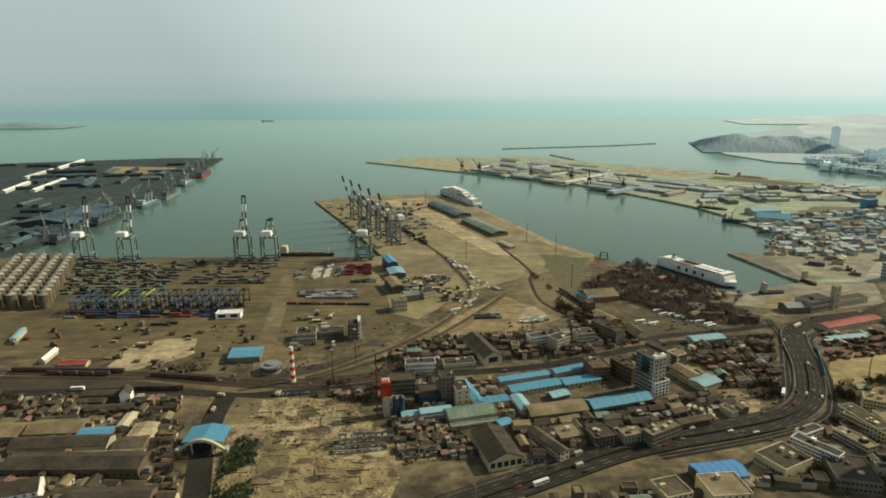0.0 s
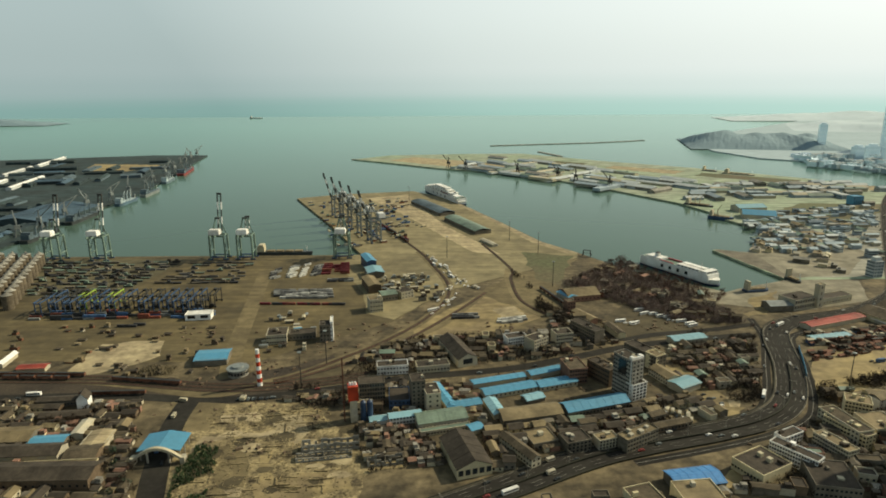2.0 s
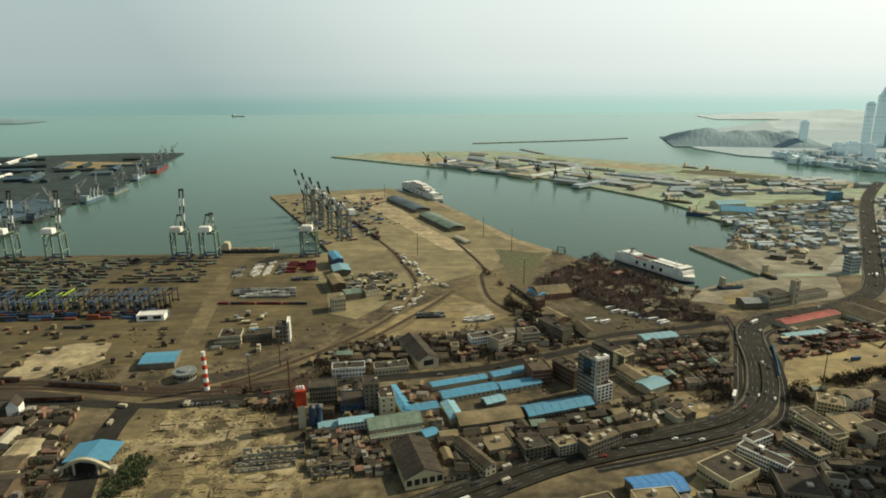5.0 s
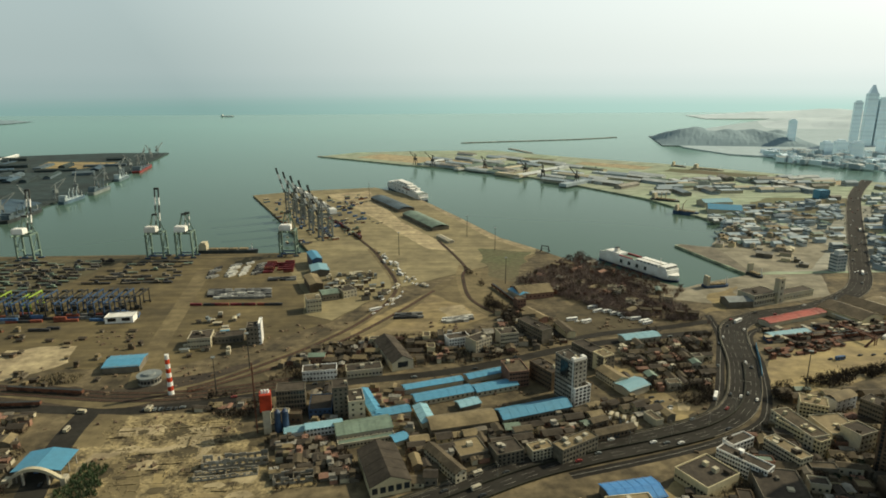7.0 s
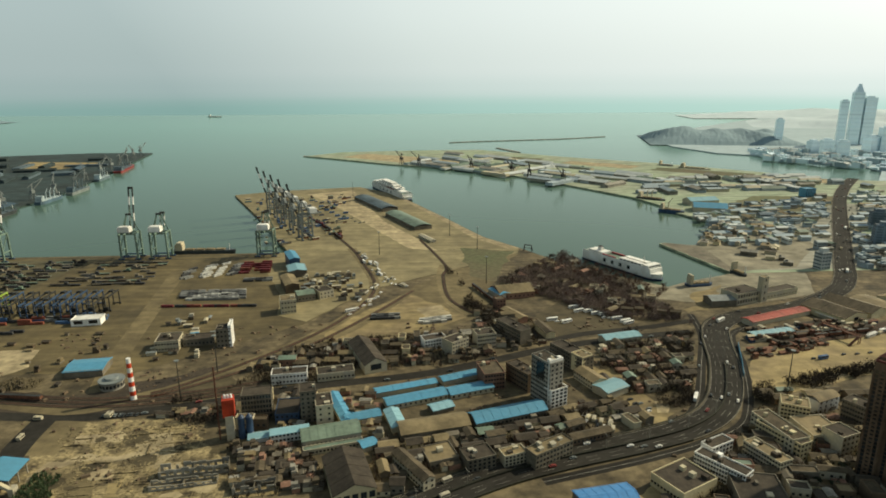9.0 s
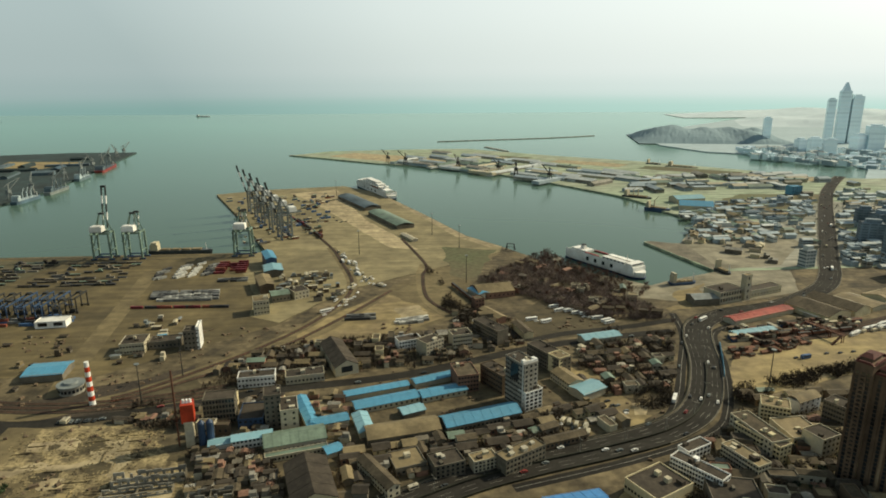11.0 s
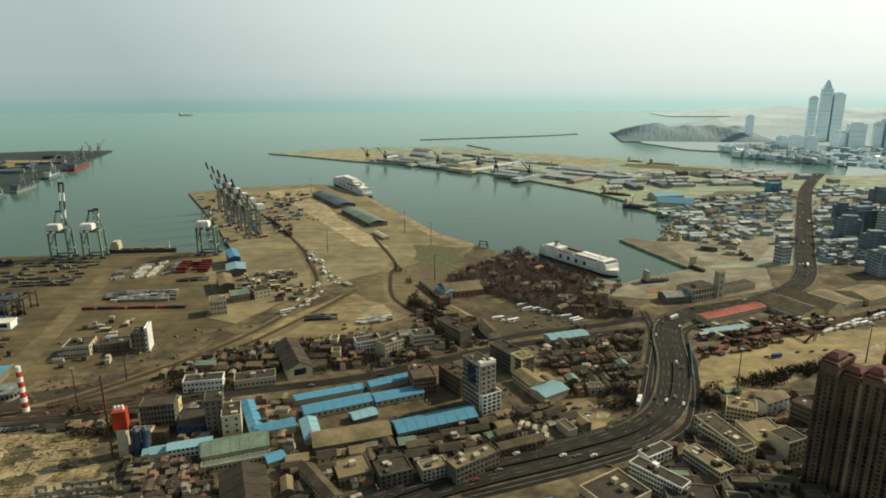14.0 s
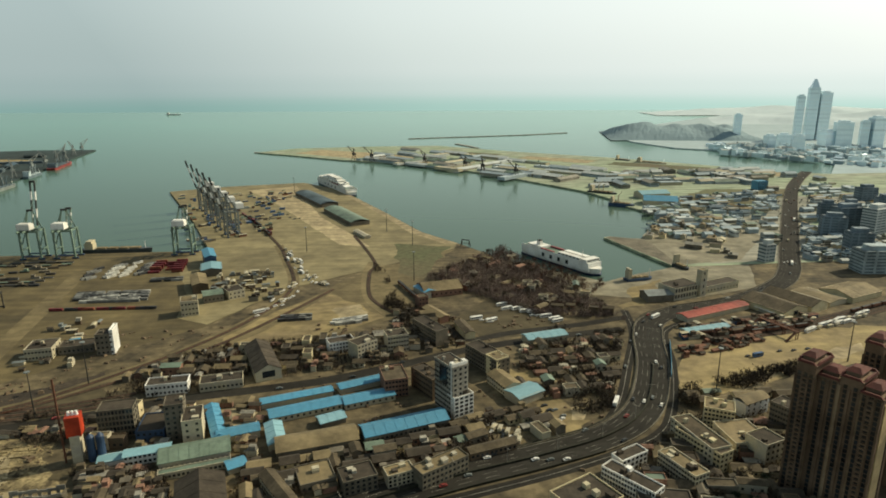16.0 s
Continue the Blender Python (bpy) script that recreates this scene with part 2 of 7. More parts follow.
PAINT_LINE = material("road_line_paint", (0.34, 0.32, 0.26), 0.7, grain=0.5, stain=0.1, vary=0.3, second=(0.14, 0.13, 0.11))
# brown shell colour darkened for the shade between the silos
SILO_WALL = material("shaded_stained_silo_concrete", (0.13, 0.105, 0.07), 0.9, grain=0.4, stain=0.05)
# near-white blue with a sheen: haze painted into the far towers
CLADDING = material("haze_pale_cladding", (0.74, 0.85, 0.89), 0.35, metal=0.55, grain=0.2, stain=0.03, vary=0.04, second=(0.70, 0.82, 0.86), bump=0, random_tint=0.05)
GREEN_NET = material("green_scrub", (0.06, 0.09, 0.04), 0.95, grain=0.6, stain=0.05, vary=0.3)
# these three dark tones have the blue haze over the terminal mixed in
TERMINAL = material("terminal_ground", (0.034, 0.056, 0.056), 0.95, streak=0.3, streak_turn=70, grain=0.05, stain=0.01, vary=0.4, second=(0.028, 0.038, 0.036))
TERMINAL_ROOF = material("dark_haze_blue_roof", (0.036, 0.056, 0.060), 0.85, grain=0.1, stain=0.02, vary=0.3)
TERMINAL_PALE = material("haze_blue_sheet", (0.075, 0.125, 0.165), 0.7, grain=0.1, stain=0.02, vary=0.2)
# both sheet greys hold the haze over the mole and harbour town
MOLE_GREY = material("haze_grey_sheet", (0.48, 0.50, 0.47), 0.85, grain=0.1, stain=0.02, vary=0.15, second=(0.38, 0.41, 0.40))
MOLE_SLATE = material("haze_slate_sheet", (0.33, 0.39, 0.41), 0.85, grain=0.1, stain=0.02, vary=0.15, second=(0.27, 0.32, 0.34))
# town ground paled towards the haze
TOWN_TAN = material("haze_tan_ground", (0.30, 0.285, 0.225), 0.95, streak=0.2, streak_turn=55, grain=0.05, stain=0.012, vary=0.3, second=(0.21, 0.21, 0.17))
QUAY_TAN = material("worn_quay_concrete", (0.215, 0.192, 0.135), 0.9, streak=0.15, streak_turn=-40, grain=0.06, stain=0.015, vary=0.25, second=(0.14, 0.125, 0.085))
# twig colour lightened for the haze over the harbour town
TOWN_SCRUB = material("haze_paled_scrub", (0.12, 0.14, 0.115), 0.95, grain=0.3, stain=0.03, vary=0.3)
WOOD_TWIGS = material("brown_wood_twigs", (0.20, 0.15, 0.125), 0.95, grain=0.4, stain=0.03, vary=0.4, second=(0.11, 0.08, 0.066))
AVENUE_DUST = material("oily_haul_track", (0.085, 0.068, 0.036), 0.95, streak=0.2, streak_turn=8, grain=0.1, stain=0.02, vary=0.3, second=(0.06, 0.048, 0.027))
TRACK = material("trodden_track", (0.172, 0.135, 0.068), 0.95, streak=0.14, streak_turn=30, grain=0.1, stain=0.02, vary=0.25, second=(0.115, 0.09, 0.047))
YARD_DARK = material("oily_yard_concrete", (0.12, 0.102, 0.055), 0.9, grain=0.06, stain=0.012, vary=0.25, second=(0.08, 0.07, 0.038))
DEEP_BLUE = material("bright_blue_roof", (0.05, 0.19, 0.42), 0.45, grain=0.4, stain=0.05, vary=0.1, second=(0.05, 0.17, 0.36))
TOWER_RED = material("dull_red_parapet", (0.125, 0.036, 0.027), 0.8, grain=0.5, stain=0.05)
SLATE_WALL = material("blue_grey_cladding", (0.36, 0.43, 0.44), 0.7, grain=0.3, stain=0.04, vary=0.12)
SLATE = material("blue_grey_slate_roof", (0.10, 0.14, 0.16), 0.8, grain=0.3, stain=0.04)
# window bands paled the same way, haze in their colour
BAND = material("haze_pale_glazing", (0.68, 0.80, 0.85), 0.3, metal=0.5, grain=0.2, stain=0.03, vary=0.04, second=(0.64, 0.77, 0.82), bump=0)
# the shore's colour is lifted to pale blue to carry the haze
SHORE = material("haze_blue_shore", (0.34, 0.42, 0.44), 0.95, grain=0.03, stain=0.008, vary=0.10, second=(0.30, 0.38, 0.40), bump=0)
# facade blue that paints in the haze over the eastern city
CITY_BLUE = material("haze_blue_facade", (0.17, 0.22, 0.255), 0.7, grain=0.3, stain=0.04, vary=0.12)
# far hills painted almost as pale as the haze before them
PALE_HILL = material("haze_pale_hill", (0.50, 0.58, 0.60), 0.95, grain=0.02, stain=0.004, vary=0.03, second=(0.47, 0.55, 0.57), bump=0)
RUST = material("rusty_steel", (0.16, 0.07, 0.04), 0.85, grain=0.5, stain=0.1, vary=0.3)
CONT = [material("container_" + k, c, 0.6, grain=0.6, stain=0.2, vary=0.15) for k, c in
        (("rust", (0.24, 0.07, 0.04)), ("blue", (0.06, 0.13, 0.26)), ("grey", (0.22, 0.22, 0.20)), ("dark", (0.05, 0.05, 0.05)), ("white", (0.55, 0.54, 0.48)), ("maroon", (0.16, 0.025, 0.03)))]


# ---- mesh helpers ----
def obox(bm, x, y, z, sx, sy, sz, turn=0.0, taper=1.0):
    """A box on the base point (x, y, z), turned by degrees; taper: how much its top is narrowed."""
    c, s = math.cos(radians(turn)), math.sin(radians(turn))
    vs = []
    for k, f in ((0, 1.0), (1, taper)):
        for u, v in ((-1, -1), (1, -1), (1, 1), (-1, 1)):
            a, b = u * sx / 2 * f, v * sy / 2 * f
            vs.append(bm.verts.new((x + a * c - b * s, y + a * s + b * c, z + k * sz)))
    bm.faces.new(vs[3::-1])
    bm.faces.new(vs[4:])
    for i in range(4):
        j = (i + 1) % 4
        bm.faces.new((vs[i], vs[j], vs[4 + j], vs[4 + i]))


def beam(bm, a, b, w, h=None):
    """A square bar from a to b."""
    a, b = Vector(a), Vector(b)
    d = (b - a).normalized()
    side = d.cross(Vector((0, 0, 1)))
    side = side.normalized() if side.length > 1e-3 else Vector((1, 0, 0))
    up = side.cross(d)
    h = h or w
    vs = [bm.verts.new(p + side * (u * w / 2) + up * (v * h / 2)) for p in (a, b) for u, v in ((-1, -1), (1, -1), (1, 1), (-1, 1))]
    bm.faces.new(vs[:4])
    bm.faces.new(vs[:3:-1])
    for i in range(4):
        j = (i + 1) % 4
        bm.faces.new((vs[i], vs[4 + i], vs[4 + j], vs[j]))


def tube(bm, x, y, z0, z1, r0, r1, seg=16, cap=True):
    lo = [bm.verts.new((x + r0 * math.cos(2 * math.pi * i / seg), y + r0 * math.sin(2 * math.pi * i / seg), z0)) for i in range(seg)]
    hi = [bm.verts.new((x + r1 * math.cos(2 * math.pi * i / seg), y + r1 * math.sin(2 * math.pi * i / seg), z1)) for i in range(seg)]
    for i in range(seg):
        j = (i + 1) % seg
        bm.faces.new((lo[i], lo[j], hi[j], hi[i]))
    if cap:
        bm.faces.new(hi)
        bm.faces.new(lo[::-1])


def mesh_of(name, bm, mat):
    bmesh.ops.recalc_face_normals(bm, faces=bm.faces)
    me = bpy.data.meshes.new(name)
    bm.to_mesh(me)
    bm.free()
    me.materials.append(mat)
    return me


def part(name, bm, mat, parent, label=""):
    ob = new(name, mesh_of(name, bm, mat))
    ob.parent = parent
    return tagged(ob, label) if label else ob


def piece(name, me, parent, m):
    """One more object on a mesh that is there already, under a thing."""
    ob = new(name, me)
    ob.parent = parent
    ob.matrix_basis = m
    return ob


def thing(name, x, y, z=0.0, turn=0.0, label="", category="", group="", kind=""):
    ob = new(name)
    ob.empty_display_size = 1.0
    ob.matrix_basis = pose(x, y, z, 0, 0, turn)
    return tagged(ob, label, category, group, kind)


def sheet(name, pts, z, mat, label, category, depth=0.0, kind="structure"):
    """A flat area of ground by its outline; depth: how far its edge goes down."""
    bm = bmesh.new()
    top = [bm.verts.new((x, y, z)) for x, y in pts]
    f = bm.faces.new(top)
    f.normal_update()
    if f.normal.z < 0:
        f.normal_flip()
    if depth:
        low = [bm.verts.new((x, y, z - depth)) for x, y in pts]
        for i in range(len(pts)):
            j = (i + 1) % len(pts)
            bm.faces.new((top[i], low[i], low[j], top[j]))
    bmesh.ops.triangulate(bm, faces=[f], ngon_method="EAR_CLIP")
    me = bpy.data.meshes.new(name)
    bmesh.ops.recalc_face_normals(bm, faces=bm.faces) if depth else None
    bm.to_mesh(me)
    bm.free()
    me.materials.append(mat)
    return tagged(new(name, me), label, category, kind=kind)


def smooth_line(pts, step=8.0):
    """Points every few metres along a rounded line through pts."""
    out = []
    for i in range(len(pts) - 1):
        p0, p1, p2, p3 = (Vector(pts[max(0, min(len(pts) - 1, i + k))]) for k in (-1, 0, 1, 2))
        n = max(1, int((p2 - p1).length / step))
        for k in range(n):
            t = k / n
            out.append(0.5 * (2 * p1 + (p2 - p0) * t + (2 * p0 - 5 * p1 + 4 * p2 - p3) * t * t + (3 * p1 - p0 - 3 * p2 + p3) * t ** 3))
    return out + [Vector(pts[-1])]


def ribbon(bm, line, off0, off1, z0, z1=None, closed_depth=0.0):
    """A strip along a line between two offsets to its right."""
    rows = []
    for i, p in enumerate(line):
        d = (line[min(i + 1, len(line) - 1)] - line[max(i - 1, 0)]).normalized()
        r = Vector((d.y, -d.x))
        zz = z0 if z1 is None else z0 + (z1 - z0) * i / (len(line) - 1)
        a, b = p + r * off0, p + r * off1
        rows.append([bm.verts.new((a.x, a.y, zz)), bm.verts.new((b.x, b.y, zz))] + ([bm.verts.new((b.x, b.y, zz - closed_depth)), bm.verts.new((a.x, a.y, zz - closed_depth))] if closed_depth else []))
    for q, s in zip(rows, rows[1:]):
        k = len(q)
        if k == 2:
            bm.faces.new((q[0], q[1], s[1], s[0]))
        else:
            for i in range(4):
                j = (i + 1) % 4
                bm.faces.new((q[i], q[j], s[j], s[i]))

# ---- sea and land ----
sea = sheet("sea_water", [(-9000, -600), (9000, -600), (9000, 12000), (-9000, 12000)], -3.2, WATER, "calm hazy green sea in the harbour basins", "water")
sheet("ground", [(-6000, -500), (6000, -500), (6000, 772), (470, 772), (415, 749), (370, 725), (299, 797), (268, 845), (232, 913), (-92, 913), (-684, 920), (-6000, 920)], 0.0, GROUND,
      "brown dusty ground of the harbour town", "ground", 9)
sheet("ground_pier", [(-92, 913.004), (232, 913.004), (188, 984), (137, 1135), (50, 1376), (-34, 1481), (-195, 1447), (-291, 1397), (-169, 1113)], 0.0, PIER_DECK, "tan concrete deck of the container pier", "pier", 9)
sheet("ground_west", [(-6000, 920.004), (-684, 920.004), (-669, 985), (-676, 1147), (-683, 1266), (-677, 1494), (-716, 1730), (-808, 2303), (-1012, 2316), (-1285, 2241), (-1541, 2172), (-6000, 2100)], 0.0, TERMINAL,
      "dark ground of the bulk terminal across the basin", "ground", 9)
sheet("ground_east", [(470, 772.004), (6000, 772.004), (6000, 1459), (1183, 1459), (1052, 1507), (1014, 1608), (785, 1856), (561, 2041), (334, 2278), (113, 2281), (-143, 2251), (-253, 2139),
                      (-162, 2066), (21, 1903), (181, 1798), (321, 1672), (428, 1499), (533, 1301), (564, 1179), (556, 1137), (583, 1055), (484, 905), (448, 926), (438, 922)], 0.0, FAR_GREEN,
      "reclaimed land of the eastern mole in haze-paled green", "ground", 9)
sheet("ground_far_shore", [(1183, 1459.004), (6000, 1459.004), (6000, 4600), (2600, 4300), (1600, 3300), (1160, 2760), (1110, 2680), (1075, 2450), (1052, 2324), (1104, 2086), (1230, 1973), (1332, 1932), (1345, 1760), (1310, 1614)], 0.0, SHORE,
      "far shore below the city, haze put into its colour", "ground", 9)

# ---- paved and bare areas, a little above the ground ----
def area(name, pts, mat, label, z):
    """A patch of ground with a worn, wandering edge."""
    rough = 1.0 if name.startswith("pavement") else 4.0
    out = []
    for p, q in zip(pts, pts[1:] + pts[:1]):
        p, q = Vector(p), Vector(q)
        n = max(1, int((q - p).length / 7))
        for k in range(n):
            r = p.lerp(q, k / n)
            if k:
                r += Vector((noise.noise((r.x * 0.05, r.y * 0.05, 1.0)), noise.noise((r.x * 0.05, r.y * 0.05, 8.0)))) * rough * 2
            out.append((r.x, r.y))
    return sheet(name, out, z, mat, label, "ground")


area("pavement_container_yard", [(-560, 560), (-150, 545), (-30, 640), (30, 740), (120, 800), (228, 880), (228, 912), (-660, 912)], YARD, "wide tan concrete container yard", 0.02)
area("pavement_container_block", [(-592, 735), (-368, 735), (-345, 900), (-600, 902)], YARD_DARK, "oily dark concrete under the container rows", 0.03)
area("pavement_pier_root", [(-104, 912.5), (-118, 860), (-96, 800), (-70, 735), (-60, 668), (-28, 648), (30, 744), (118, 806), (224, 886), (230, 912.5)], PIER_DECK, "worn tan concrete at the root of the pier", 0.025)
area("pavement_bus_lot", [(232.4, 685.9), (260.5, 666.5), (292.0, 621.2), (271.1, 594.0), (210.4, 587.3), (199.2, 645.9)], AVENUE_DUST, "worn dark parking lot with buses", 0.03)
area("ground_sand_lot", [(-293.2, 518.8), (-312.4, 530.8), (-311.6, 590.2), (-253.4, 596.5), (-242.8, 561.3), (-259.5, 542.2)], PALE_DIRT, "pale sand lot between the sheds", 0.04)
area("ground_rubble", [(-157.4, 339.3), (-168.0, 429.0), (-162.7, 469.2), (-87.2, 468.2), (-40.4, 411.3), (-27.0, 396.2), (-34.4, 338.0)], RUBBLE, "cleared demolition ground of rubble and dirt", 0.02)
area("ground_railyard", [(-432.7, 530.3), (-277.3, 523.2), (-179.4, 507.9), (-118.8, 533.8), (-79.8, 558.5), (-72.7, 501.9), (-109.0, 483.4), (-169.9, 477.2), (-400.3, 485.6)], BALLAST, "dark oily ground of the railway yard", 0.04)
area("ground_rubble_pale", [(-96.6, 419.9), (-82.8, 440.6), (-75.8, 423.7), (-81.8, 408.0)], PALE_DIRT, "pale sandy patch in the rubble", 0.06)
area("ground_rubble_path", [(-152.3, 420.6), (-98.5, 429.7), (-95.1, 423.1), (-145.7, 412.7), (-153.4, 397.8)], PALE_DIRT, "pale trodden path over the rubble", 0.07)
area("ground_rubble_bare", [(-100.7, 363.4), (-41.7, 378.9), (-35.9, 356.5), (-91.4, 338.6)], DIRT, "bare tan strip in the rubble", 0.05)
for k, pts in enumerate(([(-111.7, 450.8), (-86, 450), (-79, 424), (-101.4, 424)], [(-75.8, 368.2), (-67.0, 370.7), (-60.2, 349.7), (-67.9, 347.4)], [(-64.1, 371.9), (-54, 374), (-46.5, 355.4), (-55.6, 353.2)],
                         [(-105, 395.8), (-96, 395.6), (-82, 340), (-92, 340)], [(-28.6, 389.1), (-4.6, 391.6), (-3.3, 379.5), (-26.5, 377.1)], [(-150, 451), (-118, 451), (-112, 440), (-146, 440)])):
    area("ground_bare_plot", pts, PALE_DIRT if k in (0, 5) else DIRT, "pale bare plot left by a pulled-down house", 0.08 + 0.004 * k)
plot_rng = random.Random(77)
for k in range(22):
    cx0, cy0, size = plot_rng.uniform(-140, -45), plot_rng.uniform(348, 452), plot_rng.uniform(4, 9)
    pts = [(cx0 + size * plot_rng.uniform(0.6, 1.5) * math.cos(a), cy0 + size * plot_rng.uniform(0.5, 1.0) * math.sin(a)) for a in (0, 0.9, 1.8, 2.7, 3.6, 4.5, 5.4)]
    area("ground_rubble_patch", pts, AVENUE_DUST if k % 3 else PALE_DIRT, "dark trampled soil in the rubble" if k % 3 else "pale plaster dust in the rubble", 0.11 + 0.003 * k)
area("ground_brown_soil", [(-141.4, 410), (-117, 406), (-99, 342), (-117, 342)], TRACK, "reddish brown soil heaps beside the gate road", 0.06)
area("ground_dirt_field", [(366.7, 545.9), (507.8, 581.2), (576.7, 576.7), (524.8, 518.7), (371.1, 478.3), (325.1, 467.8)], DIRT, "bare tan dirt field beside the railway", 0.02)
area("ground_field_bank", [(368, 481), (446, 518), (520, 545), (512, 530), (437, 503), (374, 475)], PALE_DIRT, "pale earth bank along the dirt field", 0.045)
area("ground_green_strip", [(147, 919), (220.9, 898.1), (172.6, 759.4), (148.4, 783.5)], GRASS, "dull green grass strip on the pier root", 0.03)
area("ground_siding_yard", [(-34, 596), (-6, 632), (71, 728), (118, 804), (226, 884), (176, 790), (150, 655), (133, 640), (84, 606), (0, 590)], TRACK, "trodden tan ground round the sidings", 0.022)
area("ground_dirt_junction", [(-6.5, 629.2), (71.6, 725.0), (133.6, 650.3), (80.7, 609.3), (-3.4, 601.2)], DIRT, "bare tan ground between the sidings", 0.05)
area("ground_small_lot", [(208.8, 580.9), (226.6, 521.6), (232.1, 496.3), (211.6, 488.3), (206.7, 517.7)], DIRT, "bare tan lot behind the offices", 0.05)
area("ground_clear_lot", [(208.1, 518.4), (221.2, 532.9), (237.0, 524.4), (241.0, 507.7), (229.8, 492.7), (215.2, 499.3)], DIRT, "bare tan lot between the huts", 0.06)
area("ground_clear_yard", [(228.6, 471.3), (241.0, 488.2), (249.0, 477.4), (247.0, 452.9), (259.7, 451.7), (248.7, 438.6), (231.2, 437.5), (227.0, 450.4)], DIRT, "bare tan yard inside the bend of the highway", 0.08)
area("ground_car_lot", [(191.1, 452.3), (201.5, 459.3), (214.3, 437.7), (204.5, 426.9)], TRACK, "dusty lot with parked cars", 0.07)
area("ground_yard_corner", [(248.0, 468.3), (266.4, 471.5), (252.0, 447.7), (229.2, 441.5)], PALE_DIRT, "pale dusty yard corner", 0.05)
area("pavement_ferry_quay", [(300, 798), (370, 727), (414, 750), (469, 771), (560, 771), (520, 690), (420, 660), (330, 690)], QUAY_TAN, "pale concrete apron of the ferry quay", 0.03)
area("pavement_east_quay", [(486, 908), (582, 1054), (640, 1050), (660, 900), (560, 790), (476, 780), (448, 915)], QUAY_TAN, "tan concrete quay of the small harbour", 0.02)

area("pavement_jetty", [(440, 921), (448, 925), (483, 904.5), (490, 895), (478, 780), (471, 774)], QUAY, "dark worn concrete of the jetty", 0.045)
area("ground_post_lot", [(-107, 527), (-67, 539), (-68, 502), (-99, 494)], AVENUE_DUST, "dark lot between the railway curves", 0.055)
for k, pts in enumerate(([(19.1, 491.4), (40.1, 499.1), (47.5, 470.8), (29.9, 459.2)], [(101.6, 451.6), (115.2, 455.4), (115.5, 444.8), (103.6, 444.0)], [(254.3, 519.8), (285.1, 525.3), (271.2, 503.5), (243.6, 503.3)], [(214.7, 458.0), (242.2, 464.5), (231.2, 446.7), (213.5, 442.4)],
                         [(60.0, 413.8), (89.4, 418.5), (85.2, 409.1), (63.6, 404.3)], [(187.4, 463.8), (200.1, 450.9), (190.0, 443.9), (178.2, 452.3)], [(-244.2, 442.8), (-225.5, 451.4), (-208.2, 421.4), (-227.9, 417.6)], [(-334.8, 431.2), (-306.5, 435.0), (-300.7, 418.6), (-324.9, 416.5)],
                         [(386.8, 703.5), (433.0, 730.6), (380.0, 650.1), (356.1, 643.4)], [(82.9, 678.4), (107.2, 685.5), (113.8, 654.8), (87.7, 650.2)], [(182.3, 361.3), (259.8, 383.5), (267.5, 371.8), (204.1, 350.2)], [(-60.8, 556.2), (-21.6, 583.2), (-0.7, 575.7), (-52.5, 539.4)])):
    area("ground_yard", pts, DIRT if k % 3 else PALE_DIRT, "bare tan yard between the houses", 0.045 + 0.004 * k)


PLAZA = [(-182, 428), (-152, 428), (-150, 468), (-196, 472)]

# ---- roads and railway ----
ROADS = []


def road(name, pts, width, mat, label, z=0.08, lines=(), edge=0.0):
    line = smooth_line(pts)
    ROADS.append((line, width / 2))
    top = tagged(new(name), label, "road", kind="structure")
    bm = bmesh.new()
    ribbon(bm, line, -width / 2, width / 2, z, closed_depth=0.3)
    part("surface", bm, mat, top)
    for off, w in lines:
        bm = bmesh.new()
        if off == 0 or abs(abs(off) - width / 2) < 1.2:
            ribbon(bm, line, off - w / 2, off + w / 2, z + 0.02)
        else:
            for i in range(0, len(line) - 1, 2):
                ribbon(bm, line[i:i + 2], off - w / 2, off + w / 2, z + 0.02)
        part("painted_line", bm, PAINT_LINE, top)
    if edge:
        for s in (-1, 1):
            bm = bmesh.new()
            ribbon(bm, line, s * (width / 2 + 0.02), s * (width / 2 + edge), z + 0.9, closed_depth=1.0)
            part("parapet", bm, QUAY, top)
    return line


MAIN = [(-120, 268), (0, 326), (60, 356), (119, 386), (165, 402), (220, 417), (266, 434), (300, 463), (331, 520), (352, 578), (372, 612), (410, 634), (474, 652), (543, 693), (590, 741), (665, 851), (953, 1266), (1150, 1500)]
main_road = road("road_main", MAIN, 23, ASPHALT, "wide dark asphalt avenue with painted lanes", 0.10, [(-11, 0.2), (11, 0.2), (-3.9, 0.14), (-7.5, 0.14), (3.9, 0.14), (7.5, 0.14)], edge=0.6)
SLIP = [(119, 402), (183, 416), (252, 438), (281, 464), (315, 529), (343, 588), (356, 640)]
slip_road = road("road_slip", SLIP, 7, ASPHALT, "narrow asphalt slip road beside the avenue", 0.07, [(0, 0.25)])
ramp_road = road("road_frontage", [(150, 380), (230, 402), (288, 426), (315, 456), (346, 520), (370, 585), (402, 606)], 7, ASPHALT, "frontage road along the railway fence", 0.06, [(0, 0.25)])
west_road = road("road_gate", [(-148.4, 291.3), (-157.4, 339.3), (-170.8, 386.6), (-180.6, 437.6), (-182.3, 474.4)], 17, ASPHALT, "dusty port road through the arched gate", 0.09)
port_avenue = road("road_port_avenue", [(-163, 512), (-177, 575), (-196, 706), (-214, 833)], 18, TRACK, "dusty tan avenue through the container yard", 0.06)
rail_street = road("road_rail_street", [(-377.2, 480.2), (-258.8, 483.6), (-164.2, 474.2), (-108.6, 481.4), (-47.3, 497.2), (-11.0, 508.8), (78.0, 523.8), (136.2, 543.6), (200.6, 568.8), (273.5, 585.8), (336.7, 595.2)], 11, ASPHALT, "dark street along the railway", 0.06)
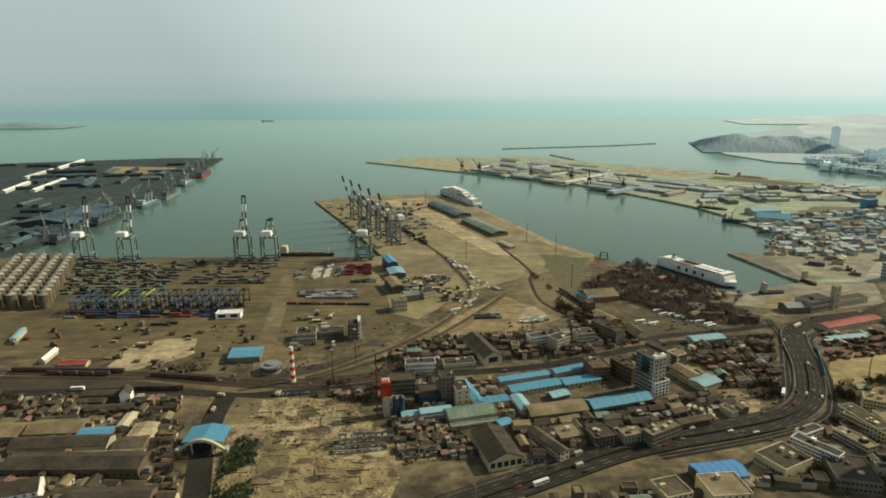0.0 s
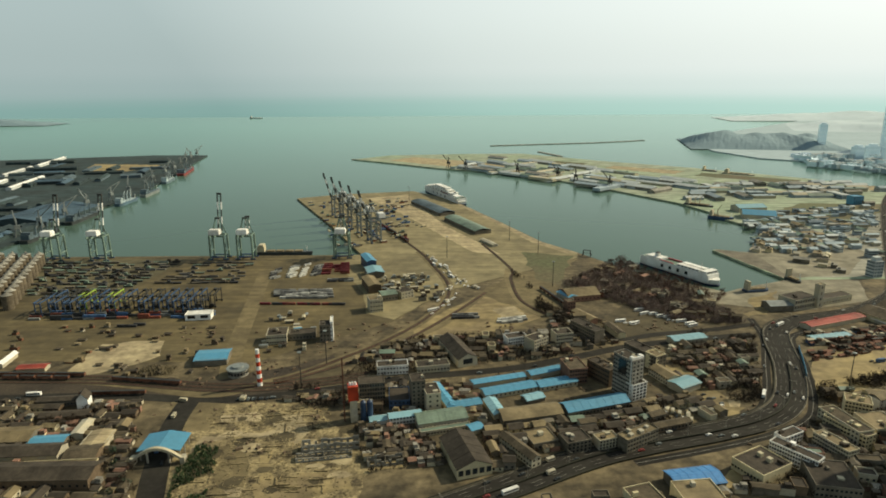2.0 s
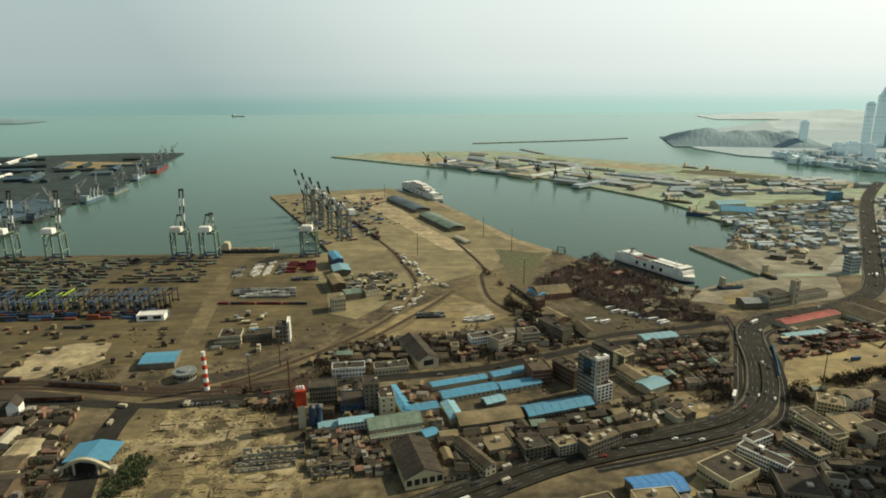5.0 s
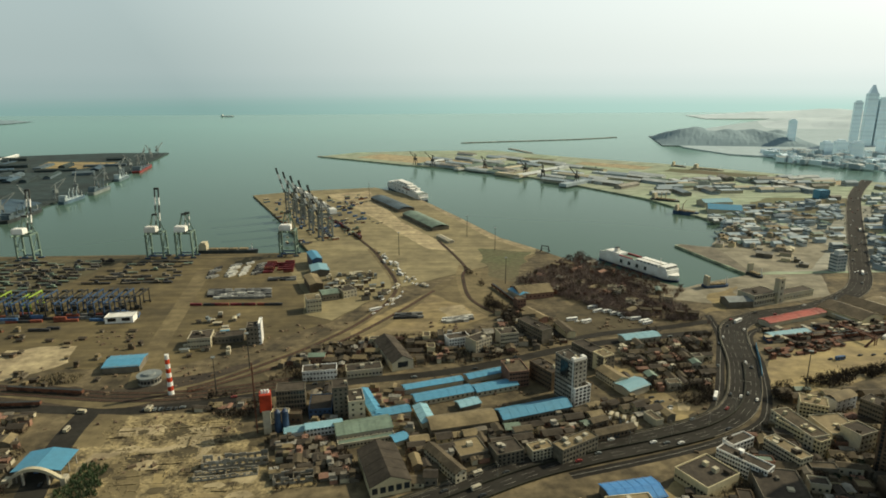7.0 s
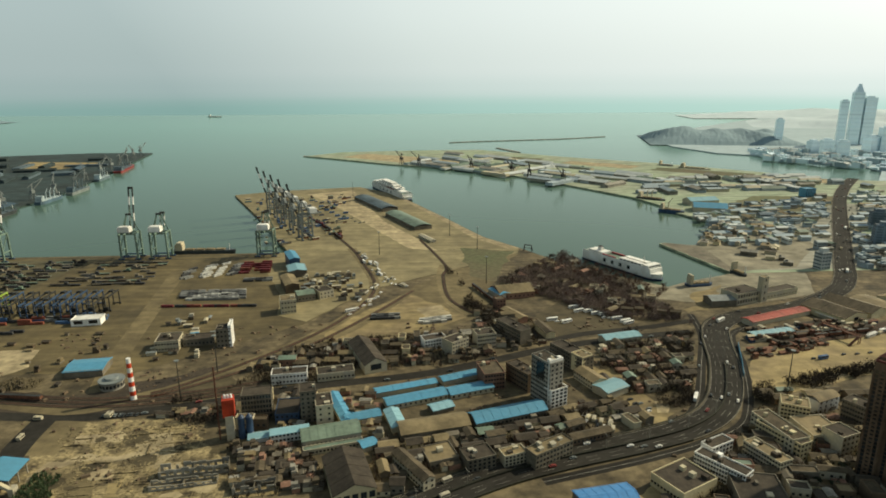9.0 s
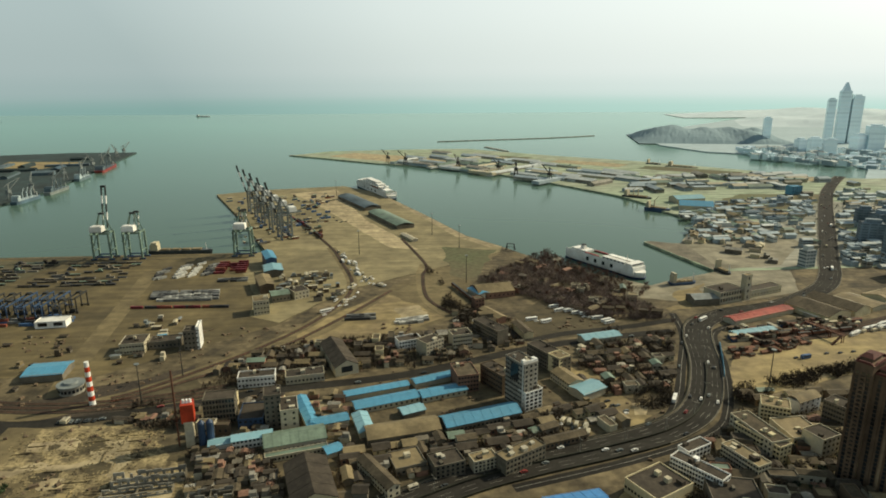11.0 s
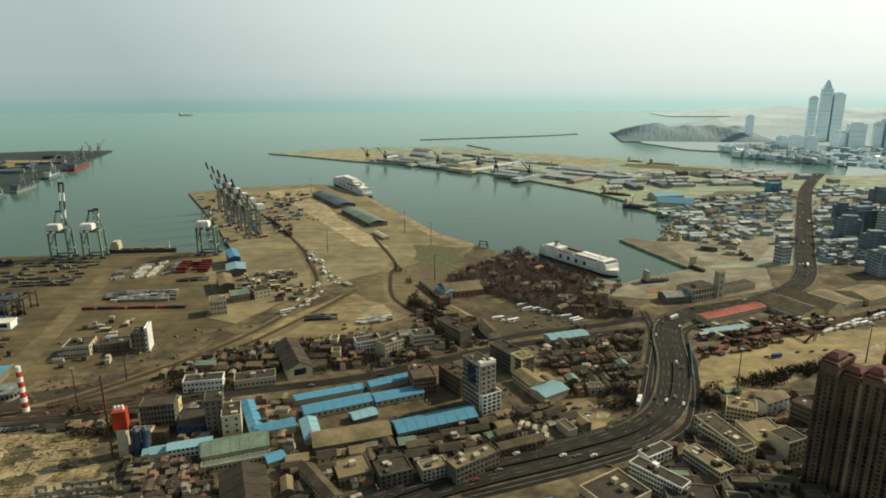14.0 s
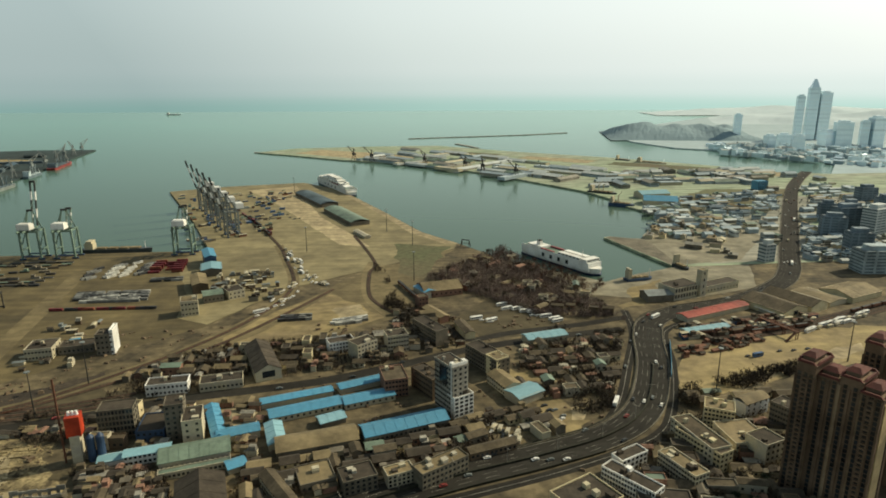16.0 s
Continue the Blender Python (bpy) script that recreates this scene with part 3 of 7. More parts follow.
port_road = road("road_port", [(-401.0, 514.7), (-275.9, 509.4), (-172.1, 484.3), (-133.6, 500.9), (-105.1, 517.6), (-69.1, 551.2), (-32.8, 590.2), (3.1, 643.4), (29.2, 708.8), (33.2, 769.0), (13.6, 855.5), (-7, 930)], 12, TRACK, "trodden dirt track curving on to the pier", 0.12)
yard_road = road("road_pier_spur", [(-22.2, 586.9), (21.0, 627.3), (74.9, 728.7), (85.3, 754.6)], 9, TRACK, "worn dirt track to the pier", 0.13)
spur_road = road("road_pier_siding", [(133.6, 650.3), (113.4, 703.1), (110.5, 786.1), (117.2, 834.8)], 7, TRACK, "curved siding on the pier root", 0.12)
lot_road = road("road_lot_street", [(183.4, 623.9), (197.4, 588.1), (240.3, 598.8), (298.6, 609.0), (352.5, 623.3)], 9, ASPHALT, "street below the parking lot", 0.11)


def railway(pts, label):
    line = smooth_line(pts, 6)
    top = tagged(new("railway_track"), label, "railway", kind="structure")
    bm = bmesh.new()
    ribbon(bm, line, -2.2, 2.2, 0.35, closed_depth=0.4)
    part("ballast", bm, BALLAST, top)
    for off in (-0.75, 0.75):
        bm = bmesh.new()
        ribbon(bm, line, off - 0.1, off + 0.1, 0.55, closed_depth=0.2)
        part("rail", bm, RUST, top)


for dy in (0, 6, 12):
    railway([(-399, 511 + dy), (-269, 506 + dy), (-172, 490 + dy), (-109, 492 + dy), (-43, 508 + dy)], "railway track on dark ballast")
for dy in (0, 5, 10, 15):
    railway([(383 + dy, 580 - dy), (440, 582 - dy), (500, 592 - dy), (560, 613 - dy), (700, 664 - dy), (900, 733 - dy)], "railway siding on dark ballast beside the dirt field")

railway([(-123.0, 506.6), (-105.1, 517.6), (-69.1, 551.2), (-32.8, 590.2), (3.1, 643.4), (29.2, 708.8), (33.2, 769.0), (13.6, 855.5), (-7, 930), (-65, 1083)], "single railway track curving on to the pier")
railway([(-121.0, 501.0), (-85.0, 524.1), (-46.3, 555.3), (-3.7, 603.9), (47.2, 680.8), (78.2, 734.5)], "single railway track over the yard")
railway([(145.0, 649.5), (117.7, 702.8), (115.3, 785.8), (120.8, 834.6), (92, 973)], "curved railway siding on the pier root")

# dark hedges along the avenue
for off0, off1, i0, i1 in ((-12.9, -12.0, 8, 78), (-0.6, 0.6, 8, 66), (11.8, 12.4, 8, 50)):
    bm = bmesh.new()
    ribbon(bm, main_road[i0:i1], off0, off1, 1.5, closed_depth=1.5)
    tagged(new("hedge", mesh_of("hedge", bm, HEDGE)), "dark clipped hedge along the avenue", "hedge", kind="structure")

# pier apron edge and rails of the quay cranes
area("pavement_gate_plaza", PLAZA, TRACK, "dusty brown forecourt behind the port gate", 0.07)

for a, b in (((-660, 909), (-100, 905)), ((-660, 893), (-100, 889))):
    bm = bmesh.new()
    ribbon(bm, [Vector(a), Vector(b)], -0.4, 0.4, 0.12, closed_depth=0.15)
    tagged(new("quay_rail", mesh_of("quay_rail", bm, DARK_STEEL)), "crane rail along the quay edge", "rail", kind="structure")

# ---- buildings ----
WINDOWS = {}
FOOT = []          # footprints that are taken: middle, half sizes, turn


def window_mesh(w, h):
    key = (round(w, 1), round(h, 1))
    if key not in WINDOWS:
        bm = bmesh.new()
        obox(bm, 0, 0, 0, w, 0.16, h)
        WINDOWS[key] = mesh_of("window", bm, GLASS)
    return WINDOWS[key]


def gable_roof(bm, w, d, h, rise, over=0.5, along="x"):
    """A ridged roof with thickness over a box of w by d, on the height h."""
    if along == "x":
        prof = [(-d / 2 - over, h - 0.2), (0, h + rise), (d / 2 + over, h - 0.2)]
        put = lambda s, p, z: (s * (w / 2 + over), p, z)
    else:
        prof = [(-w / 2 - over, h - 0.2), (0, h + rise), (w / 2 + over, h - 0.2)]
        put = lambda s, p, z: (p, s * (d / 2 + over), z)
    rings = []
    for s in (-1, 1):
        rings.append([bm.verts.new(put(s, p, z)) for p, z in prof] + [bm.verts.new(put(s, p, z - 0.35)) for p, z in reversed(prof)])
    n = len(rings[0])
    for i in range(n):
        j = (i + 1) % n
        bm.faces.new((rings[0][i], rings[0][j], rings[1][j], rings[1][i]))
    for r in rings:
        bm.faces.new((r[0], r[1], r[4], r[5]))
        bm.faces.new((r[1], r[2], r[3], r[4]))


def arch_roof(bm, w, d, h, rise, over=0.4, seg=8):
    rings = []
    for s in (-1, 1):
        up = [((i / seg - 0.5) * (d + 2 * over), h + rise * math.sin(math.pi * i / seg)) for i in range(seg + 1)]
        rings.append([bm.verts.new((s * (w / 2 + over), p, z)) for p, z in up] + [bm.verts.new((s * (w / 2 + over), p, z - 0.3)) for p, z in reversed(up)])
    n = len(rings[0])
    for i in range(n):
        bm.faces.new((rings[0][i], rings[0][(i + 1) % n], rings[1][(i + 1) % n], rings[1][i]))
    for r in rings:
        for i in range(seg):
            bm.faces.new((r[i], r[i + 1], r[n - 2 - i], r[n - 1 - i]))


def gable_wall(bm, w, d, h, rise, along):
    obox(bm, 0, 0, 0, w, d, h)
    if along == "x":
        for s in (-1, 1):
            x = s * (w / 2 - 0.01)
            bm.faces.new([bm.verts.new(p) for p in ((x, -d / 2, h), (x, d / 2, h), (x, 0, h + rise * 0.97))])
    else:
        for s in (-1, 1):
            y = s * (d / 2 - 0.01)
            bm.faces.new([bm.verts.new(p) for p in ((-w / 2, y, h), (w / 2, y, h), (0, y, h + rise * 0.97))])


def block(name, a, b, depth, h, wall, roof, label, category="building", shape="flat", rise=None, front=(0, 0), right=(0, 0), left=(0, 0), win=(1.5, 1.5), extras=0, group="", ribs=0, door=False):
    """A building on the ground line a to b, reaching depth to the left of it."""
    a, b = Vector(a), Vector(b)
    w = (b - a).length
    turn = math.degrees(math.atan2(b.y - a.y, b.x - a.x))
    mid = (a + b) / 2 + Vector((-(b - a).y, (b - a).x)).normalized() * depth / 2
    top = thing(name, mid.x, mid.y, 0, turn, label, category, group)
    FOOT.append((mid.x, mid.y, w / 2, depth / 2, radians(turn)))
    rng = random.Random(int(mid.x * 7 + mid.y * 13))
    along = "x" if w >= depth else "y"
    rise = rise if rise is not None else min(w, depth) * 0.16
    bm = bmesh.new()
    if shape == "gable":
        gable_wall(bm, w, depth, h, rise, along)
    else:
        obox(bm, 0, 0, 0, w, depth, h)
    part("wall", bm, wall, top)
    bm = bmesh.new()
    if shape == "gable":
        gable_roof(bm, w, depth, h, rise, 0.6, along)
    elif shape == "arch":
        arch_roof(bm, w, depth, h, rise)
    else:
        obox(bm, 0, 0, h, w - 0.8, depth - 0.8, 0.15)
    roof_ob = part("roof", bm, roof, top)
    if shape == "flat":
        for sx, sy, px, py in ((w + 0.3, 0.4, 0, -depth / 2 + 0.05), (w + 0.3, 0.4, 0, depth / 2 - 0.05), (0.4, depth - 0.5, -w / 2 + 0.05, 0), (0.4, depth - 0.5, w / 2 - 0.05, 0)):
            bm = bmesh.new()
            obox(bm, px, py, h - 0.2, sx, sy, 1.0)
            part("parapet", bm, wall, top)
    if ribs and shape == "gable":
        n = max(2, int((w if along == "x" else depth) / ribs))
        for i in range(n + 1):
            bm = bmesh.new()
            for s in (-1, 1):
                if along == "x":
                    x = (i / n - 0.5) * w
                    beam(bm, (x, 0, h + rise + 0.06), (x, s * (depth / 2 + 0.6), h - 0.14), 0.3, 0.16)
                else:
                    y = (i / n - 0.5) * depth
                    beam(bm, (0, y, h + rise + 0.06), (s * (w / 2 + 0.6), y, h - 0.14), 0.3, 0.16)
            part("roof_rib", bm, roof, roof_ob)
    for k in range(extras):                       # stair heads, tanks and vents on a flat roof
        bm = bmesh.new()
        obox(bm, rng.uniform(-0.38, 0.38) * w, rng.uniform(-0.3, 0.3) * depth, h + 0.15, rng.uniform(1.5, 4), rng.uniform(1.5, 3.5), rng.uniform(1.0, 2.8))
        part("roof_cabin", bm, rng.choice((wall, PALE, ROOF_DARK)), top)
    for (cols, rows), (sx, sy, ex, ey) in ((front, (-w / 2, -depth / 2, w / 2, -depth / 2)), (right, (w / 2, -depth / 2, w / 2, depth / 2)), (left, (-w / 2, depth / 2, -w / 2, -depth / 2))):
        if not cols:
            continue
        s, e = Vector((sx, sy)), Vector((ex, ey))
        ang = math.degrees(math.atan2(e.y - s.y, e.x - s.x))
        ww, wh = min(win[0], (e - s).length / cols * 0.7), min(win[1], h / rows * 0.62)
        me = window_mesh(ww, wh)
        for i in range(cols):
            for j in range(rows):
                q = s + (e - s) * ((i + 0.5) / cols)
                piece("window", me, top, pose(q.x, q.y, (j + 0.32) * h / rows, 0, 0, ang))
    if door:
        bm = bmesh.new()
        obox(bm, 0, -depth / 2, 0, min(4, w * 0.3), 0.2, min(4, h * 0.6))
        part("door", bm, DARK_STEEL, top)
    return top


# blue-roofed factory
fb = "blue-roofed factory sheds"
block("factory_shed", (47.8, 487.8), (93.6, 501.3), 8, 4.5, PALE, BLUE, "long low factory shed with a faded blue steel roof", "shed", "gable", group=fb, ribs=6)
block("factory_shed", (98.6, 502.9), (128.6, 514.6), 9, 4.5, PALE, BLUE, "low factory shed with a faded blue steel roof", "shed", "gable", group=fb, ribs=6)
block("factory_shed", (56.6, 468.6), (100.9, 482.7), 12, 4.5, PALE, BLUE, "broad factory shed with a light blue steel roof", "shed", "gable", group=fb, ribs=6, front=(12, 1))
block("factory_shed", (102.9, 480.9), (136.0, 491.2), 12, 4.5, PALE, BLUE, "broad factory shed with a pale blue steel roof", "shed", "gable", group=fb, ribs=6, front=(8, 1))
block("factory_shed", (88.9, 459.4), (104.1, 465.7), 10, 4, GREY, PALE_BLUE, "small shed with a faded blue roof", "shed", "gable", group=fb, ribs=5)
block("factory_shed", (11.8, 488.3), (26.3, 448.8), 8, 5, PALE, BLUE, "narrow wing with a bright blue roof round a yard", "shed", "gable", group=fb, ribs=6)
block("factory_shed", (29.1, 447.9), (52.7, 454.7), 10, 5, PALE, BLUE, "bright blue roofed wing closing a factory yard", "shed", "gable", group=fb, ribs=6)
block("factory_shed", (54.2, 462.4), (60.7, 437.9), 10, 4.5, PALE, PALE_BLUE, "small blue roofed lean-to", "shed", "gable", group=fb, ribs=6)
block("factory_shed", (116.9, 437.4), (168.2, 452.9), 15, 6, GREY, BLUE, "long hall with a bright blue steel roof beside the office block", "hall", "gable", rise=3.0, ribs=6, front=(18, 1))
block("factory_hall", (3.9, 422.4), (40.4, 431.5), 17, 6.5, PALE, SAGE, "large hall with a grey-green sheet roof", "hall", "gable", ribs=5, front=(14, 1))
block("lean_to", (5.6, 415.2), (42.2, 424.6), 5, 3.5, PALE, SAGE, "lean-to with a grey-green roof along the hall", "shed", "flat", front=(16, 1))
block("blue_canopy", (42.6, 416.8), (51.6, 421.4), 9, 4, PALE, BLUE, "small bright blue canopy roof", "canopy", "gable")
block("factory_hall", (66.7, 427.8), (113.1, 437.6), 18, 5, GREY, ROOF_TAN, "hall with a broad weathered arched roof", "hall", "arch", rise=3.0)

# offices and towers
office = block("office_tower", (162.2, 482.4), (172.0, 463.9), 12, 34, CONCRETE, ROOF_DARK, "white ten-storey office block with a dark glass front", "office building", front=(9, 10), right=(3, 10), win=(1.7, 1.6), extras=4)
bm = bmesh.new()
for y in (-5.6, 5.6):
    obox(bm, 9.2, y, 0, 0.9, 1.6, 36.5)
obox(bm, 9.2, 0, 34, 0.9, 9.6, 2.5)
part("end_frame", bm, WHITE, office, "bright white end frame")
bm = bmesh.new()
for s in (-1, 1):
    obox(bm, 7.6, s * 4.4, 0, 3.0, 2.6, 37)
part("stair_shaft", bm, WHITE, office, "bright white stair shafts")
bm = bmesh.new()
obox(bm, 0, -6.2, 20, 8, 0.5, 12)
part("glass_front", bm, GLASS, office, "dark glass curtain wall")
block("office_annex", (172.8, 462.2), (186.2, 468.8), 12, 14, WHITE, ROOF_DARK, "white five-storey annex with deep windows", "office building", front=(4, 5), right=(3, 5), win=(2.4, 2.0), extras=2)
block("office_slab", (147.8, 509.4), (160.9, 486.9), 11, 15, BROWN, ROOF_DARK, "brown office slab behind the white tower", "office building", front=(10, 4), extras=3)
block("brick_block", (129.3, 493.5), (145.1, 496.2), 22, 13, BRICK, ROOF_BROWN, "brick block with a reddish flat roof", "building", front=(7, 4), extras=2)
block("concrete_block", (9.6, 448.3), (20.7, 450.6), 18, 16, PALE, ROOF_DARK, "tall pale concrete block with blank walls", "building", front=(2, 4), extras=2)
block("dark_block", (-2.0, 455.5), (8.6, 457.5), 14, 23, GREY, ROOF_DARK, "tall dark concrete block", "building", front=(3, 7), right=(2, 7), extras=1)
block("unfinished_block", (-43.6, 462.2), (-23.5, 464.8), 13, 18, QUAY, ROOF_DARK, "bare concrete five-storey block with empty windows", "building", front=(10, 5), right=(3, 5), win=(2.2, 2.2))
block("low_office", (-17.7, 431.0), (6.1, 436.4), 8, 6.5, WHITE, PALE_BLUE, "white two-storey office with a pale blue roof", "building", front=(10, 2), shape="gable", rise=1.2)
block("low_shed", (-32.3, 431.9), (-19.8, 434.5), 8, 3.5, WHITE, PALE_BLUE, "low shed with a pale blue roof", "shed", "gable", rise=1.0)
block("dark_hall", (-19.8, 455.4), (-3.6, 456.6), 22, 7, STEEL_BLUE, ROOF_DARK, "dark hall with a blue steel front", "hall", "flat", front=(5, 2))
block("gable_warehouse", (30.1, 364.0), (53.1, 370.5), 40, 8, CREAM, ROOF_DARK, "long dark-roofed warehouse with a cream gable front", "warehouse", "gable", rise=5, front=(5, 1), win=(4, 4), ribs=9)
red = block("mixing_tower", (-47.0, 436.2), (-42.1, 437.3), 8, 17, PALE, ROOF_DARK, "pale mixing tower with a bright orange-red cladding on top", "tower")
bm = bmesh.new()
obox(bm, 0, 0, 17.2, 7.5, 8, 12)
part("cladding", bm, RED, red, "bright orange-red steel cladding")
bm = bmesh.new()
for k in range(3):
    tube(bm, -2 + 2 * k, 0, 29.2, 31.5, 1.0, 0.7, 10)
part("vent", bm, WHITE, red)
bm = bmesh.new()
for k in range(2):
    tube(bm, 7 + 5 * k, -2, 0, 15, 2.3, 2.3, 12)
    tube(bm, 7 + 5 * k, -2, 15, 17, 2.3, 0.4, 12)
part("silo", bm, STEEL_BLUE, red, "blue steel silos")
bm = bmesh.new()
beam(bm, (-7, 0, 0), (-7, 0, 52), 0.9)
for z in range(4, 52, 4):
    beam(bm, (-8.2, -0.8, z), (-5.8, 0.8, z), 0.3)
part("mast", bm, RUST, red, "rusty lattice mast")

# striped chimney by the railway
cx, cy = (-132.1, 498.2)
chim = thing("chimney", cx, cy, label="red and white banded steel chimney by the railway", category="chimney")
for k in range(9):
    bm = bmesh.new()
    tube(bm, 0, 0, k * 3.7, (k + 1) * 3.7, 2.2 - 0.07 * k, 2.2 - 0.07 * (k + 1), 14, cap=k in (0, 8))
    part("band", bm, RED if k % 2 else WHITE, chim)

# houses along the middle street
block("depot_office", (-34.3, 514.1), (-7.3, 517.2), 12, 8, WHITE, ROOF_DARK, "white two-storey depot building", "building", front=(10, 2), right=(3, 2), extras=2)
block("depot_office", (0.8, 516.7), (29.2, 521.9), 13, 6, PALE, ROOF_DARK, "low pale depot building with a dark roof", "building", front=(10, 1), extras=2)
block("gable_warehouse", (37.1, 527.4), (54.5, 533.6), 52, 8, PALE, ROOF_DARK, "dark grey ridge-roofed warehouse with a pale gable", "warehouse", "gable", rise=5, front=(1, 1), win=(9, 5), ribs=8)
block("town_office", (86.5, 570.0), (106.0, 576.1), 12, 9, WHITE, ROOF_DARK, "white three-storey town office", "building", front=(8, 3), extras=1)
block("town_office", (109.2, 554.4), (124.2, 565.2), 14, 13, PALE, ROOF_DARK, "pale four-storey block with a dark roof", "building", front=(6, 4), right=(3, 4), extras=2)
block("town_office", (132.4, 567.1), (149.1, 570.9), 14, 14, PALE, ROOF_DARK, "pale four-storey block with many windows", "building", front=(8, 4), extras=2)
block("town_slab", (154.1, 607.2), (171.4, 575.6), 12, 13, GREY, ROOF_DARK, "grey four-storey slab in a row", "building", front=(12, 4), extras=2)
block("cream_slab", (191.8, 549.1), (209.8, 515.4), 13, 13, GREY, ROOF_DARK, "grey-brown slab with a cream end wall", "building", front=(14, 4), right=(3, 4), extras=3)
block("cream_end", (210.0, 515.4), (219.8, 521.0), 12, 14, CREAM, ROOF_TAN, "cream stair tower of the slab", "building", front=(2, 4))
block("green_shed", (210.2, 486.5), (217.6, 472.8), 22, 6, PALE, PALE_BLUE, "shed with a pale green-blue sheet roof", "shed", "gable", rise=1.5)
block("row_house", (202.2, 509.9), (210.8, 488.3), 13, 7, PALE, ROOF_TAN, "pale row house with a tan roof", "house", "gable", front=(8, 2))
block("market_hall", (171.3, 695.5), (210.4, 704.0), 30, 7, BRICK, ROOF_TAN, "market hall with striped tan roofs", "hall", "gable", front=(8, 1), ribs=5)
block("market_annex", (161.1, 715.0), (171.0, 693.7), 14, 7, PALE, BLUE, "blue roofed annex of the market hall", "shed", "gable", rise=1.5)
block("brick_house", (163.2, 662.9), (172.5, 665.6), 10, 12, BRICK, ROOF_BROWN, "narrow orange brick house", "house", front=(3, 3))
block("brick_row", (166.0, 654.5), (179.8, 625.7), 10, 6, BRICK, ROOF_TAN, "row of low brick sheds", "shed", "gable")
block("brick_row", (191.2, 616.1), (197.4, 588.1), 9, 6, CREAM, ROOF_BROWN, "low cream shed by the parking lot", "shed", "gable")
block("long_shed", (246.6, 568.3), (281.5, 576.1), 13, 6, PALE, PALE_BLUE, "long shed with a pale blue roof", "shed", "gable", rise=1.5, ribs=6)

# ferry terminal with a clock tower
block("ferry_terminal", (414.5, 659.6), (446.3, 671.5), 22, 12, PALE, ROOF_DARK, "pale ferry terminal with tall windows", "building", front=(9, 2), win=(2.2, 4), extras=2)
block("ferry_terminal_wing", (386.9, 658.0), (413.9, 659.6), 18, 7, GREY, STEEL_GREY, "low grey wing of the ferry terminal", "building", "gable")
block("clock_tower", (444.9, 668.0), (452.9, 671.0), 6, 27, PALE, ROOF_TAN, "slender pale clock tower of the terminal", "tower", front=(1, 4), win=(1.6, 3))
block("terminal_wing", (456.6, 676.2), (499.9, 691.9), 14, 7, PALE, ROOF_DARK, "low pale wing beside the clock tower", "building", front=(10, 1))

# railway side sheds
block("red_market", (399.4, 602.4), (473.6, 629.2), 13, 5, PALE, ROOF_RED, "long low sheds under red sheet roofs", "shed", "gable", rise=1.5, ribs=7)
block("blue_stalls", (384.7, 573.3), (427.7, 582.4), 9, 4, PALE, PALE_BLUE, "row of low stalls with faded blue roofs", "shed", "gable", rise=1.0, ribs=7)
block("station_canopy", (478.3, 627.3), (484.0, 608.5), 6, 4, PALE, WHITE, "narrow white platform canopy", "canopy", "gable", rise=0.6)

block("goods_hangar", (488.3, 599.5), (519.5, 611.0), 46, 7, CREAM, ROOF_BROWN, "goods hangar with a brown ridge roof and cream gable", "hangar", "gable", rise=4.5, front=(1, 1), win=(6, 4), ribs=8)
block("goods_hangar", (523.5, 611.0), (547.0, 621.0), 50, 7, CREAM, ROOF_BROWN, "narrower goods hangar with a cream gable wall", "hangar", "gable", rise=4.5, ribs=8)
block("goods_hangar", (581.0, 632.0), (626.0, 649.0), 34, 6, CREAM, ROOF_TAN, "broad bleached goods hangar beside the railway", "hangar", "gable", rise=4, ribs=8)
block("goods_store", (552.0, 625.0), (576.0, 634.0), 40, 5, PALE, ROOF_TAN, "low goods store with a tan roof", "shed", "gable", rise=1.5)

# footbridge over the sidings
fbr = thing("footbridge", 466, 574, 0, 108, "dark red steel footbridge over the goods sidings", "bridge")
bm = bmesh.new()
obox(bm, 0, 0, 6.4, 38, 3.0, 0.5)
part("deck", bm, RUST, fbr)
for sy in (-1.5, 1.5):
    bm = bmesh.new()
    beam(bm, (-19, sy, 8.6), (19, sy, 8.6), 0.4)
    for k in range(10):
        beam(bm, (-19 + 3.8 * k, sy, 6.8), (-15.2 + 3.8 * k, sy, 8.6), 0.22)
    part("truss", bm, RUST, fbr)
for px in (-18, -6, 6, 18):
    for sy in (-1.3, 1.3):
        bm = bmesh.new()
        obox(bm, px, sy, 0, 0.6, 0.6, 6.4)
        part("post", bm, RUST, fbr)
for sx in (-1, 1):
    bm = bmesh.new()
    beam(bm, (sx * 18, 2.6, 6.6), (sx * 18, 13, 0.2), 2.2, 0.4)
    part("stair", bm, RUST, fbr)

# near south-east quarter
block("long_apartments", (242.4, 386.9), (260.5, 361.7), 9, 11, WHITE, ROOF_DARK, "white four-storey housing block with grid of windows", "apartment house", front=(18, 4), right=(3, 4), win=(1.9, 1.8), extras=3)
block("apartment_wing", (256.2, 392.6), (273.9, 400.8), 8, 9, WHITE, ROOF_DARK, "short white wing of a housing block", "apartment house", front=(6, 3), win=(1.9, 1.8), extras=1)
block("apartments", (278.0, 396.8), (287.1, 372.3), 10, 11, PALE, ROOF_TAN, "pale four-storey housing block with roof cabins", "apartment house", front=(14, 4), right=(4, 4), extras=6)
block("apartments", (298.0, 417.8), (309.4, 388.2), 10, 12, CREAM, ROOF_DARK, "cream four-storey housing block", "apartment house", front=(14, 4), right=(3, 4), extras=3)
